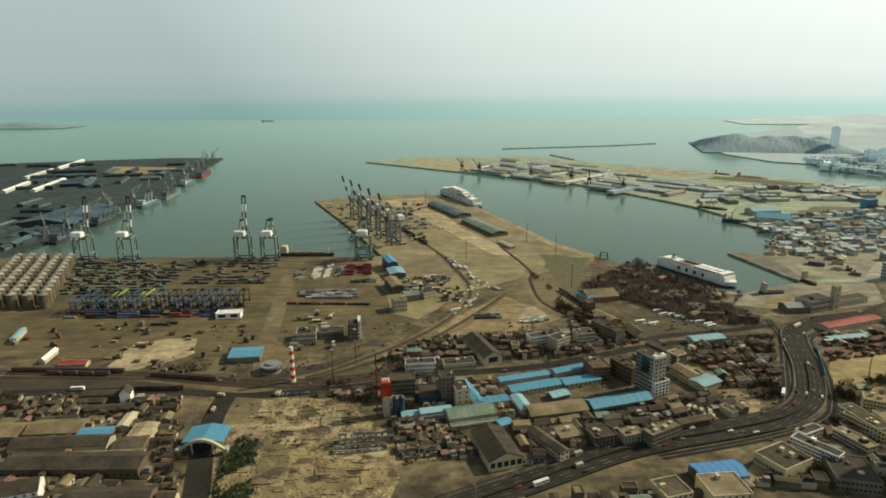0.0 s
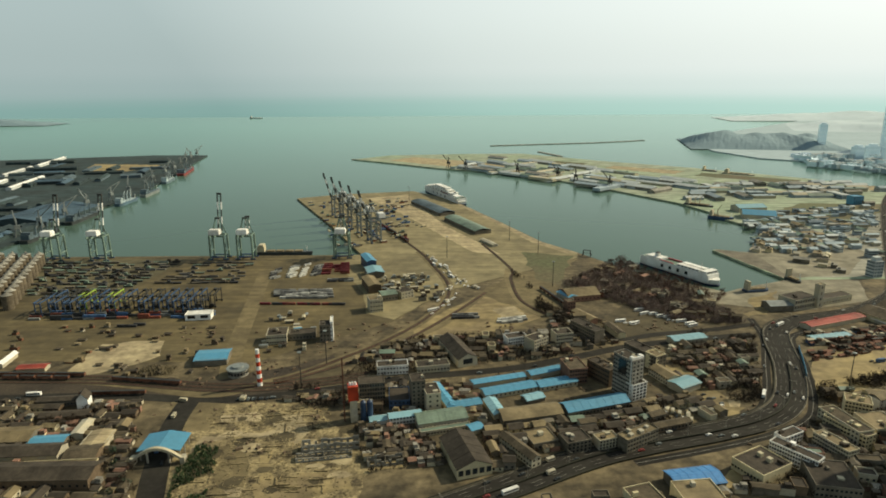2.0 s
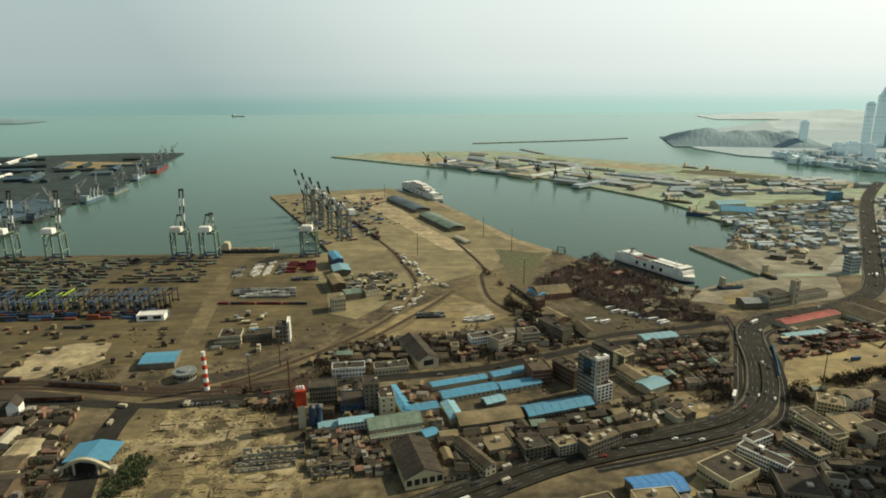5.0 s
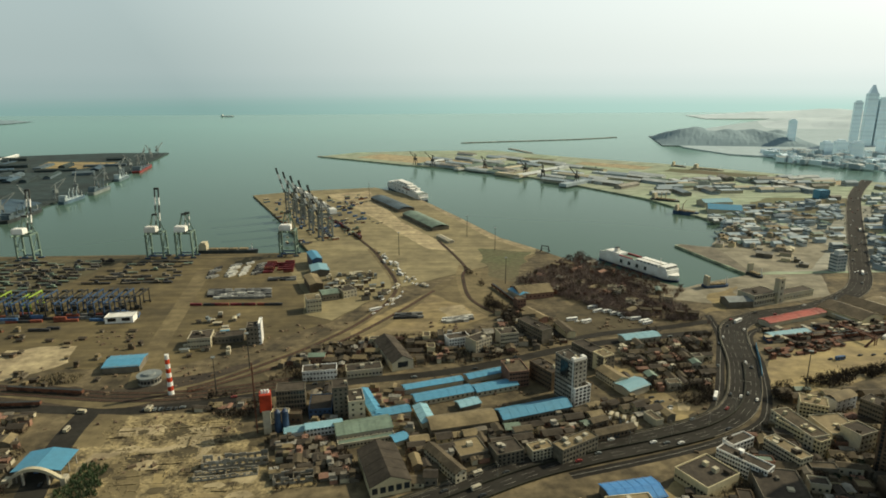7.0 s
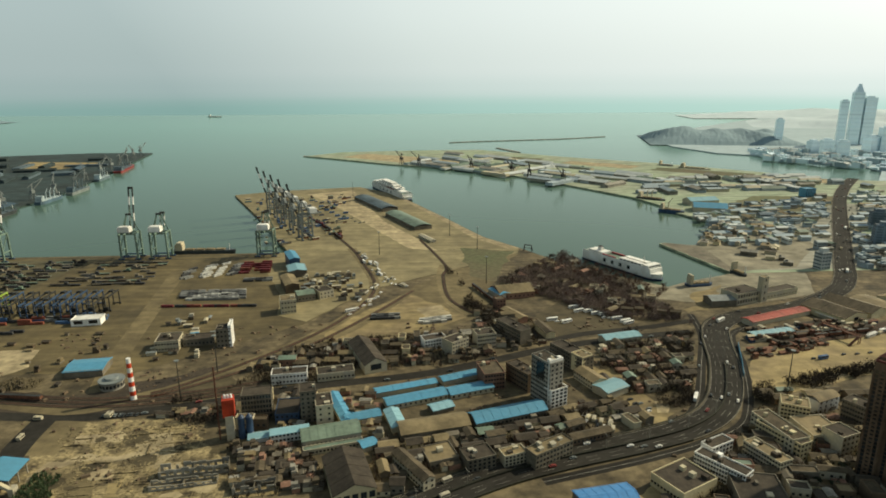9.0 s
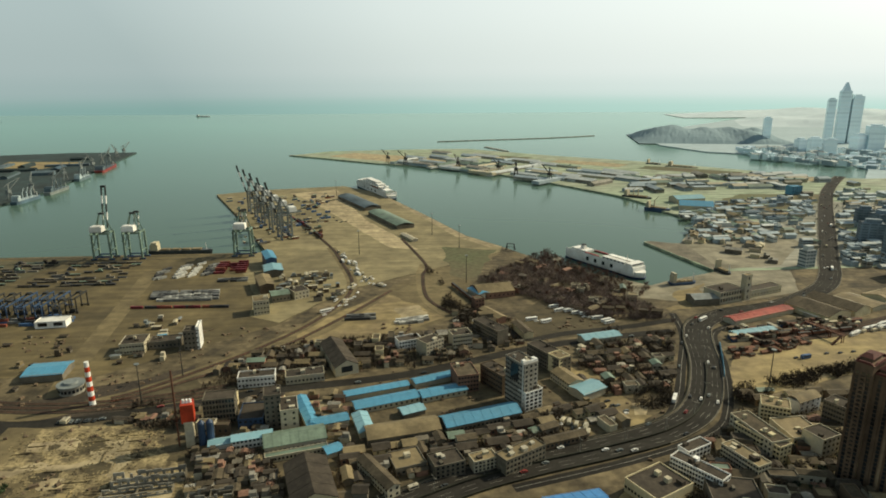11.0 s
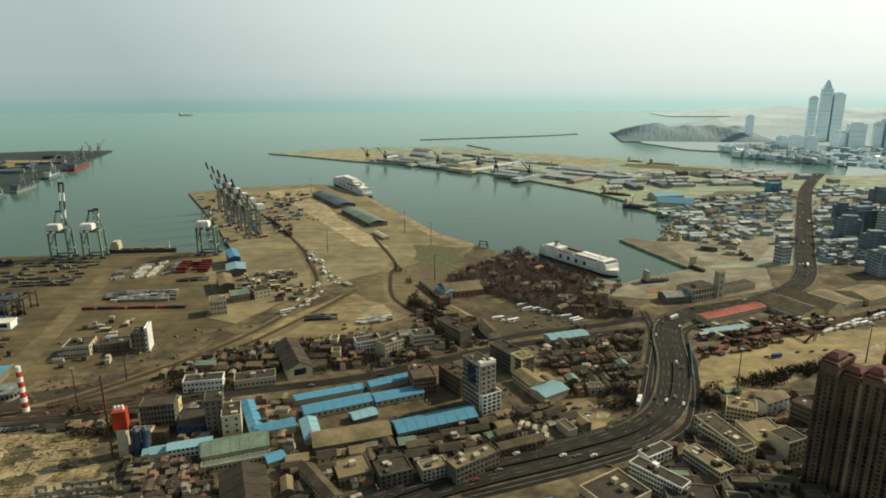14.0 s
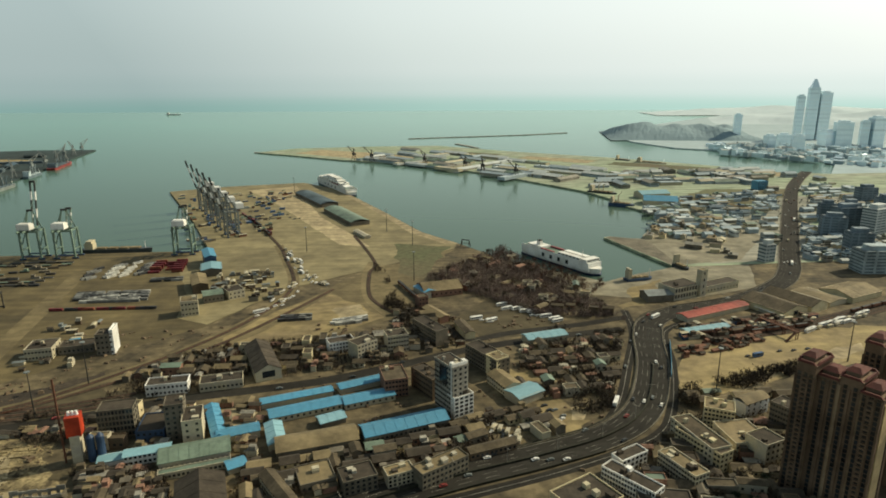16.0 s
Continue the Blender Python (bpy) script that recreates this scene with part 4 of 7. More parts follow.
block("apartments", (324.7, 434.8), (339.9, 426.5), 14, 14, CREAM, ROOF_TAN, "cream stepped six-storey housing block", "apartment house", front=(8, 5), right=(4, 5), extras=4)
block("apartments", (367.0, 433.8), (374.1, 420.0), 13, 16, GREY, ROOF_DARK, "grey five-storey housing block with balconies", "apartment house", front=(9, 5), extras=2)
block("white_house", (356.8, 441.8), (377.0, 449.5), 10, 10, WHITE, ROOF_TAN, "white house with a curved roof", "house", "arch", rise=2.5, front=(4, 3))
block("tan_hall", (326.5, 401.6), (348.3, 402.5), 24, 9, PALE, ROOF_TAN, "hall with a flat tan roof", "hall", "flat", front=(8, 2), extras=2)
block("pale_house", (337.3, 390.6), (351.6, 395.5), 14, 14, PALE, ROOF_DARK, "pale narrow four-storey town house", "house", front=(4, 4), extras=1)
block("market_hall", (210.7, 373.1), (221.1, 352.6), 28, 8, CREAM, ROOF_DARK, "hall with cream walls and a broad dark flat roof", "hall", "flat", front=(10, 1), extras=3)
block("garage_hall", (165.2, 345.5), (197.2, 350.6), 18, 6, GREY, DEEP_BLUE, "garage with a bright blue steel roof", "garage", "gable", rise=2, ribs=5)
block("corner_house", (134.5, 323.9), (151.9, 329.0), 18, 9, CREAM, ROOF_BROWN, "cream house with a brown roof", "house", front=(5, 3), extras=1)
block("corner_house", (161.8, 323.6), (186.9, 325.9), 22, 10, CREAM, ROOF_TAN, "cream house with a tan roof", "house", front=(6, 3), extras=1)
block("low_slab", (248.2, 342.8), (273.6, 336.9), 30, 8, GREY, ROOF_DARK, "broad grey flat-roofed building", "building", front=(10, 2), extras=4)
block("apartments", (299.7, 427.0), (306.6, 392.1), 13, 13, PALE, ROOF_BROWN, "pale housing block with a brown roof", "apartment house", front=(12, 4), extras=2)


av = "housing blocks along the avenue"
block("row_house", (61.2, 405.5), (79.5, 375.5), 8, 7, PALE, ROOF_BROWN, "narrow two-storey row with a brown ridge roof", "house", "gable", rise=2, front=(12, 2), right=(2, 2), group=av)
block("apartments", (106.6, 391.0), (124.2, 396.5), 14, 8, QUAY, ROOF_DARK, "small dun three-storey block by the avenue", "apartment house", front=(6, 3), right=(4, 3), extras=3, group=av)
block("apartments", (147.5, 391.5), (174.0, 406.5), 10, 9.5, QUAY, ROOF_TAN, "dun three-storey slab with balconies by the avenue", "apartment house", front=(11, 3), right=(3, 3), extras=5, group=av)
block("apartments", (129.5, 395.5), (144.0, 400.0), 9, 7, PALE, ROOF_TAN, "short pale two-storey block by the avenue", "apartment house", front=(6, 3), extras=2, group=av)
block("workshop", (84.0, 395.5), (102.0, 401.0), 18, 5, GREY, ROOF_TAN, "low workshop with a flat tan roof", "workshop", "flat", front=(6, 1), extras=2, group=av)
block("row_house", (176.5, 415.5), (205.0, 424.0), 7, 5, BROWN, ROOF_BROWN, "low brown row house beside the avenue", "house", "gable", rise=1.5, front=(10, 1), group=av)


# apartment towers
def tower(x, y, turn, h, storeys, label):
    top = thing("apartment_tower", x, y, 0, turn, label, "apartment tower", "tall apartment towers")
    shafts = [(-14.6, 0, 8.8, 19, 2.6), (-5, 1.6, 10.4, 16.5, -2.4), (5, 1.0, 9.6, 17.5, 1.2), (14.6, 0, 9.6, 19, -3.0)]
    for px, py, sx, sy, up in shafts:
        bm = bmesh.new()
        obox(bm, px, py, 0, sx, sy, h + up)
        obox(bm, px, py, h + up, sx + 0.9, sy + 0.9, 0.7)
        obox(bm, px - 0.6, py - 1, h + up + 0.7, sx * 0.66, sy * 0.6, 2.6)
        part("shaft", bm, TOWER_WALL, top)
        bm = bmesh.new()
        obox(bm, px - 0.6, py - 1, h + up + 3.3, sx * 0.66 + 1.2, sy * 0.6 + 1.2, 1.8, taper=0.45)
        for qx, qy, rx, ry in ((px, py - sy / 2 - 0.1, sx, 1.2), (px, py + sy / 2 + 0.1, sx, 1.2), (px - sx / 2 - 0.1, py, 1.2, sy - 1.4), (px + sx / 2 + 0.1, py, 1.2, sy - 1.4)):
            obox(bm, qx, qy, h + up + 0.7, rx, ry, 1.3, taper=0.7)
        part("roof", bm, TOWER_RED, top, "dull red hipped roof and eaves")
    # the cream also paints sunlight on to the narrow right side
    bm = bmesh.new()
    obox(bm, 19.65, -2.5, 0, 0.5, 9.5, h - 6)
    part("cream_pier", bm, TOWER_SUNLIT_CREAM, top, "vertical wall strip in sunlit cream")
    for px, py in ((-19, -9.7), (-15.9, -9.7), (-13.1, -9.7), (-10.3, -9.7), (0, -7.6), (-4.8, -6.8), (4.8, -7.9), (9.5, -9.7), (13.2, -9.7), (15.8, -9.7), (19.2, -9.7)):
        bm = bmesh.new()
        obox(bm, px, py, 0, 0.8, 0.9, h - 3.5)
        part("wall_rib", bm, TOWER_WALL, top)
    for px, py in ((-10.6, -8.6), (10, -8.9), (0.4, -7.9)):
        bm = bmesh.new()
        obox(bm, px, py, 0, 1.5, 1.6, h - 2.8)
        part("pilaster", bm, TOWER_PALE, top, "lighter vertical pilaster")
    step = h / storeys
    bay = bmesh.new()
    obox(bay, 0, 0, 0, 3.0, 1.2, step * 0.36)
    bay_me = mesh_of("balcony", bay, TOWER_WALL)
    pane = window_mesh(1.7, 2.1)
    for k in range(storeys - 1):
        z = k * step
        for px in (-7.2, -2.4, 2.8, 7.2):
            piece("window", pane, top, pose(px, -6.66 if px < 0 else -7.76, z + step * 0.42))
        for px in (-17.4, -11.9, 11.4, 17.5):
            piece("window", pane, top, pose(px, -9.51, z + step * 0.42))
        for px in (-14.5, 14.5):
            piece("balcony", bay_me, top, pose(px, -9.9, z))
            piece("window", pane, top, pose(px, -9.51, z + step * 0.45))
        piece("window", pane, top, pose(19.41, 5.5, z + step * 0.4, 0, 0, 90))
    FOOT.append((x, y, 20, 11, radians(turn)))
    return top


tower(353, 363, -59, 70, 28, "tall brown apartment tower with red hipped roofs and sunlit cream strip")
tower(398, 374, -59, 73, 29, "tall brown apartment tower with red hipped roofs beside its twin")

# ---- west side: sheds, gate, port offices ----
block("long_shed", (-294.1, 359.5), (-202.3, 359.6), 20, 8, BROWN, ROOF_DARK, "long dark shed with a low ridge roof", "shed", "gable", rise=3, front=(20, 1), ribs=9)
block("long_shed", (-305.2, 384.1), (-237.7, 387.4), 15, 8, PALE, ROOF_DARK, "long shed with pale eaves and a dark roof", "shed", "gable", rise=3, front=(16, 1), ribs=9)
block("long_shed", (-307.5, 404.1), (-269.3, 406.6), 20, 7, GREY, ROOF_TAN, "broad shed with a tan sheet roof", "shed", "gable", rise=2.5, ribs=7)
block("long_shed", (-346.7, 400.1), (-310.5, 401.2), 20, 7, GREY, ROOF_TAN, "broad shed with a tan weathered roof", "shed", "gable", rise=2.5, ribs=7)
block("blue_shed", (-269.2, 405.1), (-245.4, 407.1), 11, 5, GREY, BLUE, "small shed with a dull blue roof", "shed", "gable", rise=1.2)
block("pale_shed", (-231.2, 400.2), (-214.6, 401.4), 22, 5, PALE, PALE_DIRT, "shed with a bleached cream roof", "shed", "gable", rise=1.2, ribs=6)
block("pale_shed", (-245.9, 417.9), (-237.7, 418.6), 20, 5, PALE, PALE, "small shed with a bleached cream roof", "shed", "gable", rise=1.0)
block("long_shed", (-284.7, 443.3), (-249.5, 446.4), 9, 4, BROWN, ROOF_DARK, "low narrow shed by the street", "shed", "gable", rise=1.2)
block("brown_shed", (-232.7, 383.2), (-212.2, 385.7), 18, 6, BROWN, ROOF_BROWN, "brown shed with a tiled roof", "shed", "gable", rise=2)
block("white_gable_house", (-276.1, 328.2), (-253.2, 335.9), 16, 9, WHITE, ROOF_DARK, "white gabled house with a dark roof", "house", "gable", rise=5, front=(5, 2))
block("long_shed", (-234.4, 325.1), (-181.2, 326.7), 16, 7, BROWN, ROOF_DARK, "low dark shed behind the sheds", "shed", "gable", rise=2.5, front=(12, 1))
block("row_shed", (-247.8, 338.6), (-216.5, 340.0), 8, 4, BROWN, ROOF_BROWN, "low brown shed row", "shed", "gable", rise=1.2)
block("small_white_house", (-265.9, 462.1), (-257.9, 463.9), 10, 8, WHITE, ROOF_DARK, "small white house with a steep gable", "house", "gable", rise=5)
block("station_row", (-298.8, 464.5), (-268.8, 466.9), 8, 6, GREY, ROOF_DARK, "grey row of railway offices", "building", "gable", rise=1.2, front=(12, 1))
block("port_canopy", (-201.9, 536.3), (-173.2, 539.6), 24, 6, GREY, BLUE, "open port canopy with a blue steel roof", "canopy", "gable", rise=1.5, ribs=6)
pav = thing("port_pavilion", -157, 520, 0, 0, "round grey port pavilion with a glazed drum wall", "building")
FOOT.append((-157, 520, 10, 10, 0))
bm = bmesh.new()
tube(bm, 0, 0, 0, 6.2, 8.6, 8.6, 28)
part("wall", bm, CONCRETE, pav)
bm = bmesh.new()
tube(bm, 0, 0, 6.2, 6.9, 9.6, 9.6, 28)
tube(bm, 0, 0, 6.9, 8.6, 5.2, 4.6, 20)
part("roof", bm, STEEL_GREY, pav, "flat grey roof with a raised drum")
for k in range(20):
    a = 2 * math.pi * k / 20
    piece("window", window_mesh(1.9, 2.6), pav, pose(8.62 * math.cos(a), 8.62 * math.sin(a), 2.0, 0, 0, math.degrees(a) + 90))
block("white_shed", (-374.4, 537.9), (-377.0, 563.5), 5, 4, PALE, WHITE, "white shed under a tent-like roof", "shed", "gable", rise=2.5)
block("red_shed", (-355.8, 527.9), (-331.8, 529.9), 10, 4, PALE, ROOF_RED, "low shed with a red sheet roof", "shed", "gable", rise=1.2)
block("white_cabin", (-435.1, 589.5), (-443.3, 618.2), 6, 5, PALE, PALE_BLUE, "pale blue roofed row of port cabins", "cabin", "gable", rise=0.8)
block("white_shelter", (-254.0, 651.1), (-227.2, 654.0), 14, 6, WHITE, WHITE, "white shelter with a pale flat roof", "shelter", "flat", front=(2, 1), win=(8, 3.6))
block("port_office", (-148.8, 584.0), (-129.3, 586.4), 20, 9, PALE, ROOF_DARK, "port office with white end wall", "building", front=(8, 2), right=(3, 2), extras=3)
block("port_office", (-128.7, 593.9), (-103.0, 597.3), 14, 6, GREY, ROOF_DARK, "low grey port office", "building", front=(8, 1), extras=2)
block("blue_cabin", (-126.5, 609.2), (-119.9, 611.5), 6, 5, STEEL_BLUE, BLUE, "small blue port cabin", "cabin", "gable", rise=0.8)
block("port_tower", (-97.3, 589.3), (-84.6, 591.0), 13, 17, GREY, ROOF_DARK, "grey port tower house with a bright white end wall", "building", front=(4, 4), extras=1)
block("white_slab_wall", (-84.3, 591.0), (-86.4, 606.6), 2.5, 20, WHITE, WHITE, "bright white stair wall of the port tower", "building")
block("yard_office", (-55.9, 669.3), (-41.5, 673.3), 18, 14, PALE, ROOF_TAN, "pale yard office by the container stacks", "building", front=(5, 3), extras=2)
block("yard_warehouse", (-63.5, 734.2), (-49.0, 739.2), 40, 10, BROWN, ROOF_TAN, "long yard warehouse with a tan roof", "warehouse", "gable", rise=2)
block("blue_warehouse", (-71.0, 794.2), (-49.8, 799.7), 30, 8, GREY, PALE_BLUE, "yard warehouse with a pale blue roof", "warehouse", "gable", rise=2)
block("blue_warehouse", (-75.2, 828.0), (-63.0, 832.2), 40, 14, STEEL_BLUE, BLUE, "tall narrow warehouse with a blue roof", "warehouse", "gable", rise=2)
block("yard_sheds", (-45.1, 704.7), (-27.6, 710.8), 18, 8, GREY, SAGE, "grey-green roofed yard shed", "shed", "gable", rise=1.5, front=(5, 1))
block("yard_sheds", (-22.9, 712.4), (-8.9, 720.8), 20, 8, PALE, ROOF_DARK, "pale yard shed with dark roof", "shed", "flat", front=(4, 2), extras=2)

block("eaves_row", (-268, 374.0), (-208, 377.5), 7, 6, CREAM, ROOF_TAN, "narrow cream range with a row of small windows", "building", "flat", front=(18, 1), win=(1.4, 1.6))

# arched port gate
ga, gb = Vector((-188.8, 386.8)), Vector((-152.5, 387.8))
gm, gw = (ga + gb) / 2, (gb - ga).length
gate = thing("port_gate", gm.x, gm.y, 0, math.degrees(math.atan2(gb.y - ga.y, gb.x - ga.x)), "pale concrete arched port gate with a blue roof behind", "gate")
FOOT.append((gm.x, gm.y + 10, gw / 2, 16, 0))
bm = bmesh.new()
rings = []
for i in range(19):
    t = i / 18
    rings.append([bm.verts.new(((t - 0.5) * gw, y, 2.0 + 9.5 * math.sin(math.pi * t) + z)) for y, z in ((-1.2, -1), (1.2, -1), (1.2, 1), (-1.2, 1))])
for q, r in zip(rings, rings[1:]):
    for k in range(4):
        bm.faces.new((q[k], q[(k + 1) % 4], r[(k + 1) % 4], r[k]))
bm.faces.new(rings[0])
bm.faces.new(rings[-1])
part("arch", bm, PALE, gate, "pale concrete arch")
for s in (-1, 1):
    bm = bmesh.new()
    obox(bm, s * (gw / 2 - 1.5), 1, 0, 3, 5, 5)
    part("pier", bm, PALE, gate)
for s in (-0.2, 0.2):
    bm = bmesh.new()
    obox(bm, s * gw, 1, 0, 0.8, 1.6, 9)
    part("column", bm, CONCRETE, gate)
bm = bmesh.new()
gable = [(-0.40, 8.5), (0.0, 11.0), (0.40, 8.5)]
lo = [bm.verts.new((x * gw, 2.0, z)) for x, z in gable]
hi = [bm.verts.new((x * gw, 24.0, z)) for x, z in gable]
lo2 = [bm.verts.new((x * gw, 2.0, z - 0.4)) for x, z in gable]
hi2 = [bm.verts.new((x * gw, 24.0, z - 0.4)) for x, z in gable]
for i in range(2):
    bm.faces.new((lo[i], lo[i + 1], hi[i + 1], hi[i]))
    bm.faces.new((lo2[i], hi2[i], hi2[i + 1], lo2[i + 1]))
    bm.faces.new((lo[i], lo2[i], lo2[i + 1], lo[i + 1]))
    bm.faces.new((hi[i], hi[i + 1], hi2[i + 1], hi2[i]))
for i in (0, 2):
    bm.faces.new((lo[i], hi[i], hi2[i], lo2[i]))
part("canopy_roof", bm, BLUE, gate, "bright blue canopy roof")
for s in (-0.36, 0.36):
    for y in (4, 13, 22):
        bm = bmesh.new()
        obox(bm, s * gw, y, 0, 0.6, 0.6, 8.6)
        part("post", bm, CONCRETE, gate)

# ruined walls on the cleared ground
def ruin(a, b, depth, h, label):
    a, b = Vector(a), Vector(b)
    w = (b - a).length
    mid = (a + b) / 2
    top = thing("ruined_house", mid.x, mid.y, 0, math.degrees(math.atan2(b.y - a.y, b.x - a.x)), label, "ruin")
    FOOT.append((mid.x, mid.y, w / 2, depth / 2, 0))
    rng = random.Random(int(w * 10))
    n = max(4, int(w / 4))
    for s in (0, 1):
        for i in range(n):
            bm = bmesh.new()
            x = (i + 0.5 - n / 2) * w / n
            hh = h * rng.uniform(0.65, 1.0)
            obox(bm, x - w / n * 0.32, s * depth, 0, w / n * 0.36, 0.5, hh)
            obox(bm, x + w / n * 0.18, s * depth, 0, w / n * 0.62, 0.5, h * 0.3)
            if rng.random() < 0.8:
                obox(bm, x + w / n * 0.18, s * depth, h * 0.58, w / n * 0.62, 0.5, hh - h * 0.58 if hh > h * 0.62 else 0.4)
            part("wall_piece", bm, CONCRETE, top)
    for s in (-1, 0, 1):
        bm = bmesh.new()
        obox(bm, s * w / 2, depth / 2, 0, 0.5, depth, h * 0.7)
        part("cross_wall", bm, QUAY, top)


ruin((-76.5, 397.6), (-37.1, 402.1), 6, 7, "roofless ruined house with rows of empty windows")
ruin((-29.1, 380.1), (-5.5, 382.9), 6, 5, "roofless ruin with broken brown walls")
ruin((-78.1, 386.2), (-40.8, 391.3), 6, 3.5, "low broken walls of a pulled-down house")

# ---- ordinary houses filling the town ----
HOUSE_WALLS = (PALE, GREY, BROWN, BRICK, PALE, CREAM, GREY, BROWN)
HOUSE_ROOFS = (ROOF_DARK, ROOF_BROWN, ROOF_BROWN, ROOF_TAN, ROOF_DARK, ROOF_BROWN, ROOF_DARK, ROOF_TAN, SAGE, ROOF_DARK, ROOF_BROWN)
HOUSE_LABELS = {ROOF_DARK: "low town house with a dark tarred roof", ROOF_BROWN: "low town house with a brown tiled roof", ROOF_TAN: "low town house with a tan sheet roof",
                SAGE: "low town house with a grey-green roof", PALE_BLUE: "low town house with a faded blue roof"}


def taken(x, y, r):
    for fx, fy, hw, hd, t in FOOT:
        dx, dy = x - fx, y - fy
        u, v = dx * math.cos(t) + dy * math.sin(t), -dx * math.sin(t) + dy * math.cos(t)
        if abs(u) < hw + r and abs(v) < hd + r:
            return True
    for line, half in ROADS:
        for p in line:
            if (p.x - x) ** 2 + (p.y - y) ** 2 < (half + r + 1) ** 2:
                return True
    return False


def houses(seed, corners, nu, nv, size=(7, 14), deep=(5, 8), high=(3, 6), keep=0.85, group="town houses", flat=0.4):
    """Scatters houses on a loose grid inside the four-sided plot of corners."""
    rng = random.Random(seed)
    p = [Vector(c) for c in corners]
    base = math.degrees(math.atan2(p[1].y - p[0].y, p[1].x - p[0].x))
    for i in range(nu):
        for j in range(nv):
            u, v = (i + 0.5 + rng.uniform(-0.25, 0.25)) / nu, (j + 0.5 + rng.uniform(-0.2, 0.2)) / nv
            q = p[0] * (1 - u) * (1 - v) + p[1] * u * (1 - v) + p[2] * u * v + p[3] * (1 - u) * v
            w, d = rng.uniform(*size), rng.uniform(*deep)
            if rng.random() > keep or taken(q.x, q.y, d * 0.5):
                continue
            ang = radians(base + rng.choice((0, 0, 0, 90)) + rng.uniform(-4, 4))
            ax = Vector((math.cos(ang), math.sin(ang)))
            ay = Vector((-ax.y, ax.x))
            h = rng.uniform(*high)
            roof = rng.choice(HOUSE_ROOFS)
            st = max(1, int(h / 3))
            cols = max(2, int(w / 3.6))
            block("town_house", q - ax * w / 2 - ay * d / 2, q + ax * w / 2 - ay * d / 2, d, h, rng.choice(HOUSE_WALLS), roof, HOUSE_LABELS[roof], "house",
                  "flat" if rng.random() < flat and h > 5 else "gable", front=(min(cols, 3), 1), group=group, rise=d * 0.22)


# pale bluish mixes: haze over the mole is in these colours
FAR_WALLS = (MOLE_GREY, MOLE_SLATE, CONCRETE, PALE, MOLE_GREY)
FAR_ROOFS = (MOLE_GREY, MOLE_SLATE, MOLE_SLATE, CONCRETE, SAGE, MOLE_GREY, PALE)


def quarter(seed, corners, nu, nv, size, deep, high, keep, name, label, walls=FAR_WALLS, roofs=FAR_ROOFS, glazed=True, loose=1.0):
    """A distant quarter of many small houses, too far off to count, as one object."""
    rng = random.Random(seed)
    p = [Vector(c) for c in corners]
    base = math.degrees(math.atan2(p[1].y - p[0].y, p[1].x - p[0].x))
    mats = list(dict.fromkeys(tuple(walls) + tuple(roofs) + (GLASS,)))
    bm = bmesh.new()

    def paint(mat):
        k = mats.index(mat)
        bm.faces.ensure_lookup_table()
        for f in bm.faces[paint.done:]:
            f.material_index = k
        paint.done = len(bm.faces)

    paint.done = 0
    for i in range(nu):
        for j in range(nv):
            u, v = (i + 0.5 + rng.uniform(-0.25, 0.25)) / nu, (j + 0.5 + rng.uniform(-0.2, 0.2)) / nv
            q = p[0] * (1 - u) * (1 - v) + p[1] * u * (1 - v) + p[2] * u * v + p[3] * (1 - u) * v
            w, d, h = rng.uniform(*size), rng.uniform(*deep), rng.uniform(*high)
            if rng.random() > keep or taken(q.x, q.y, d * 0.5):
                continue
            turn = base + (rng.choice((0, 0, 0, 90)) + rng.uniform(-4, 4) if loose else 0)
            obox(bm, q.x, q.y, 0, w, d, h, turn)
            paint(rng.choice(walls))
            if h < 11 and rng.random() < 0.75:
                c, sn = math.cos(radians(turn)), math.sin(radians(turn))
                pts = []
                for x, y, z in ((-1, -1, 0), (1, -1, 0), (1, 1, 0), (-1, 1, 0), (-1, 0, 1), (1, 0, 1)):
                    a, b = x * (w / 2 + 0.6), y * (d / 2 + 0.6)
                    pts.append(bm.verts.new((q.x + a * c - b * sn, q.y + a * sn + b * c, h + 0.02 + z * d * 0.2)))
                for idx in ((0, 1, 5, 4), (2, 3, 4, 5), (1, 2, 5), (3, 0, 4), (3, 2, 1, 0)):
                    bm.faces.new([pts[k] for k in idx])
            else:
                obox(bm, q.x, q.y, h + 0.02, w * 0.98, d * 0.98, 0.5, turn)
                obox(bm, q.x + rng.uniform(-0.3, 0.3) * w, q.y, h + 0.5, 4, 3, 2.4, turn)
            paint(rng.choice(roofs))
            for k in range(1 if glazed else 99, int(h / 3.2)):
                obox(bm, q.x, q.y, k * 3.2 + 0.9, w * 0.9, d + 0.2, 1.2, turn)
                obox(bm, q.x, q.y, k * 3.2 + 0.92, w + 0.2, d * 0.85, 1.2, turn)
            paint(GLASS)
    me = bpy.data.meshes.new(name)
    bm.to_mesh(me)
    bm.free()
    for m in mats:
        me.materials.append(m)
    return tagged(new(name, me), label, "houses", kind="stuff")


FOOT.append((-548, 784, 106, 44, radians(111.9)))      # the ground of the grain silos

# open dirt lots that stay free of huts
CLEARINGS = ((((209.4, 514.5), (238.7, 511.7)), 9), (((235.0, 473.9), (240.8, 450.6)), 10), (((237.9, 446.5), (254.2, 449.3)), 7), (((195.6, 450.5), (209.3, 435.5)), 9))
for (p, q), half in CLEARINGS:
    p, q = Vector(p), Vector(q)
    mid, along = (p + q) / 2, (q - p)
    FOOT.append((mid.x, mid.y, along.length / 2, half, math.atan2(along.y, along.x)))
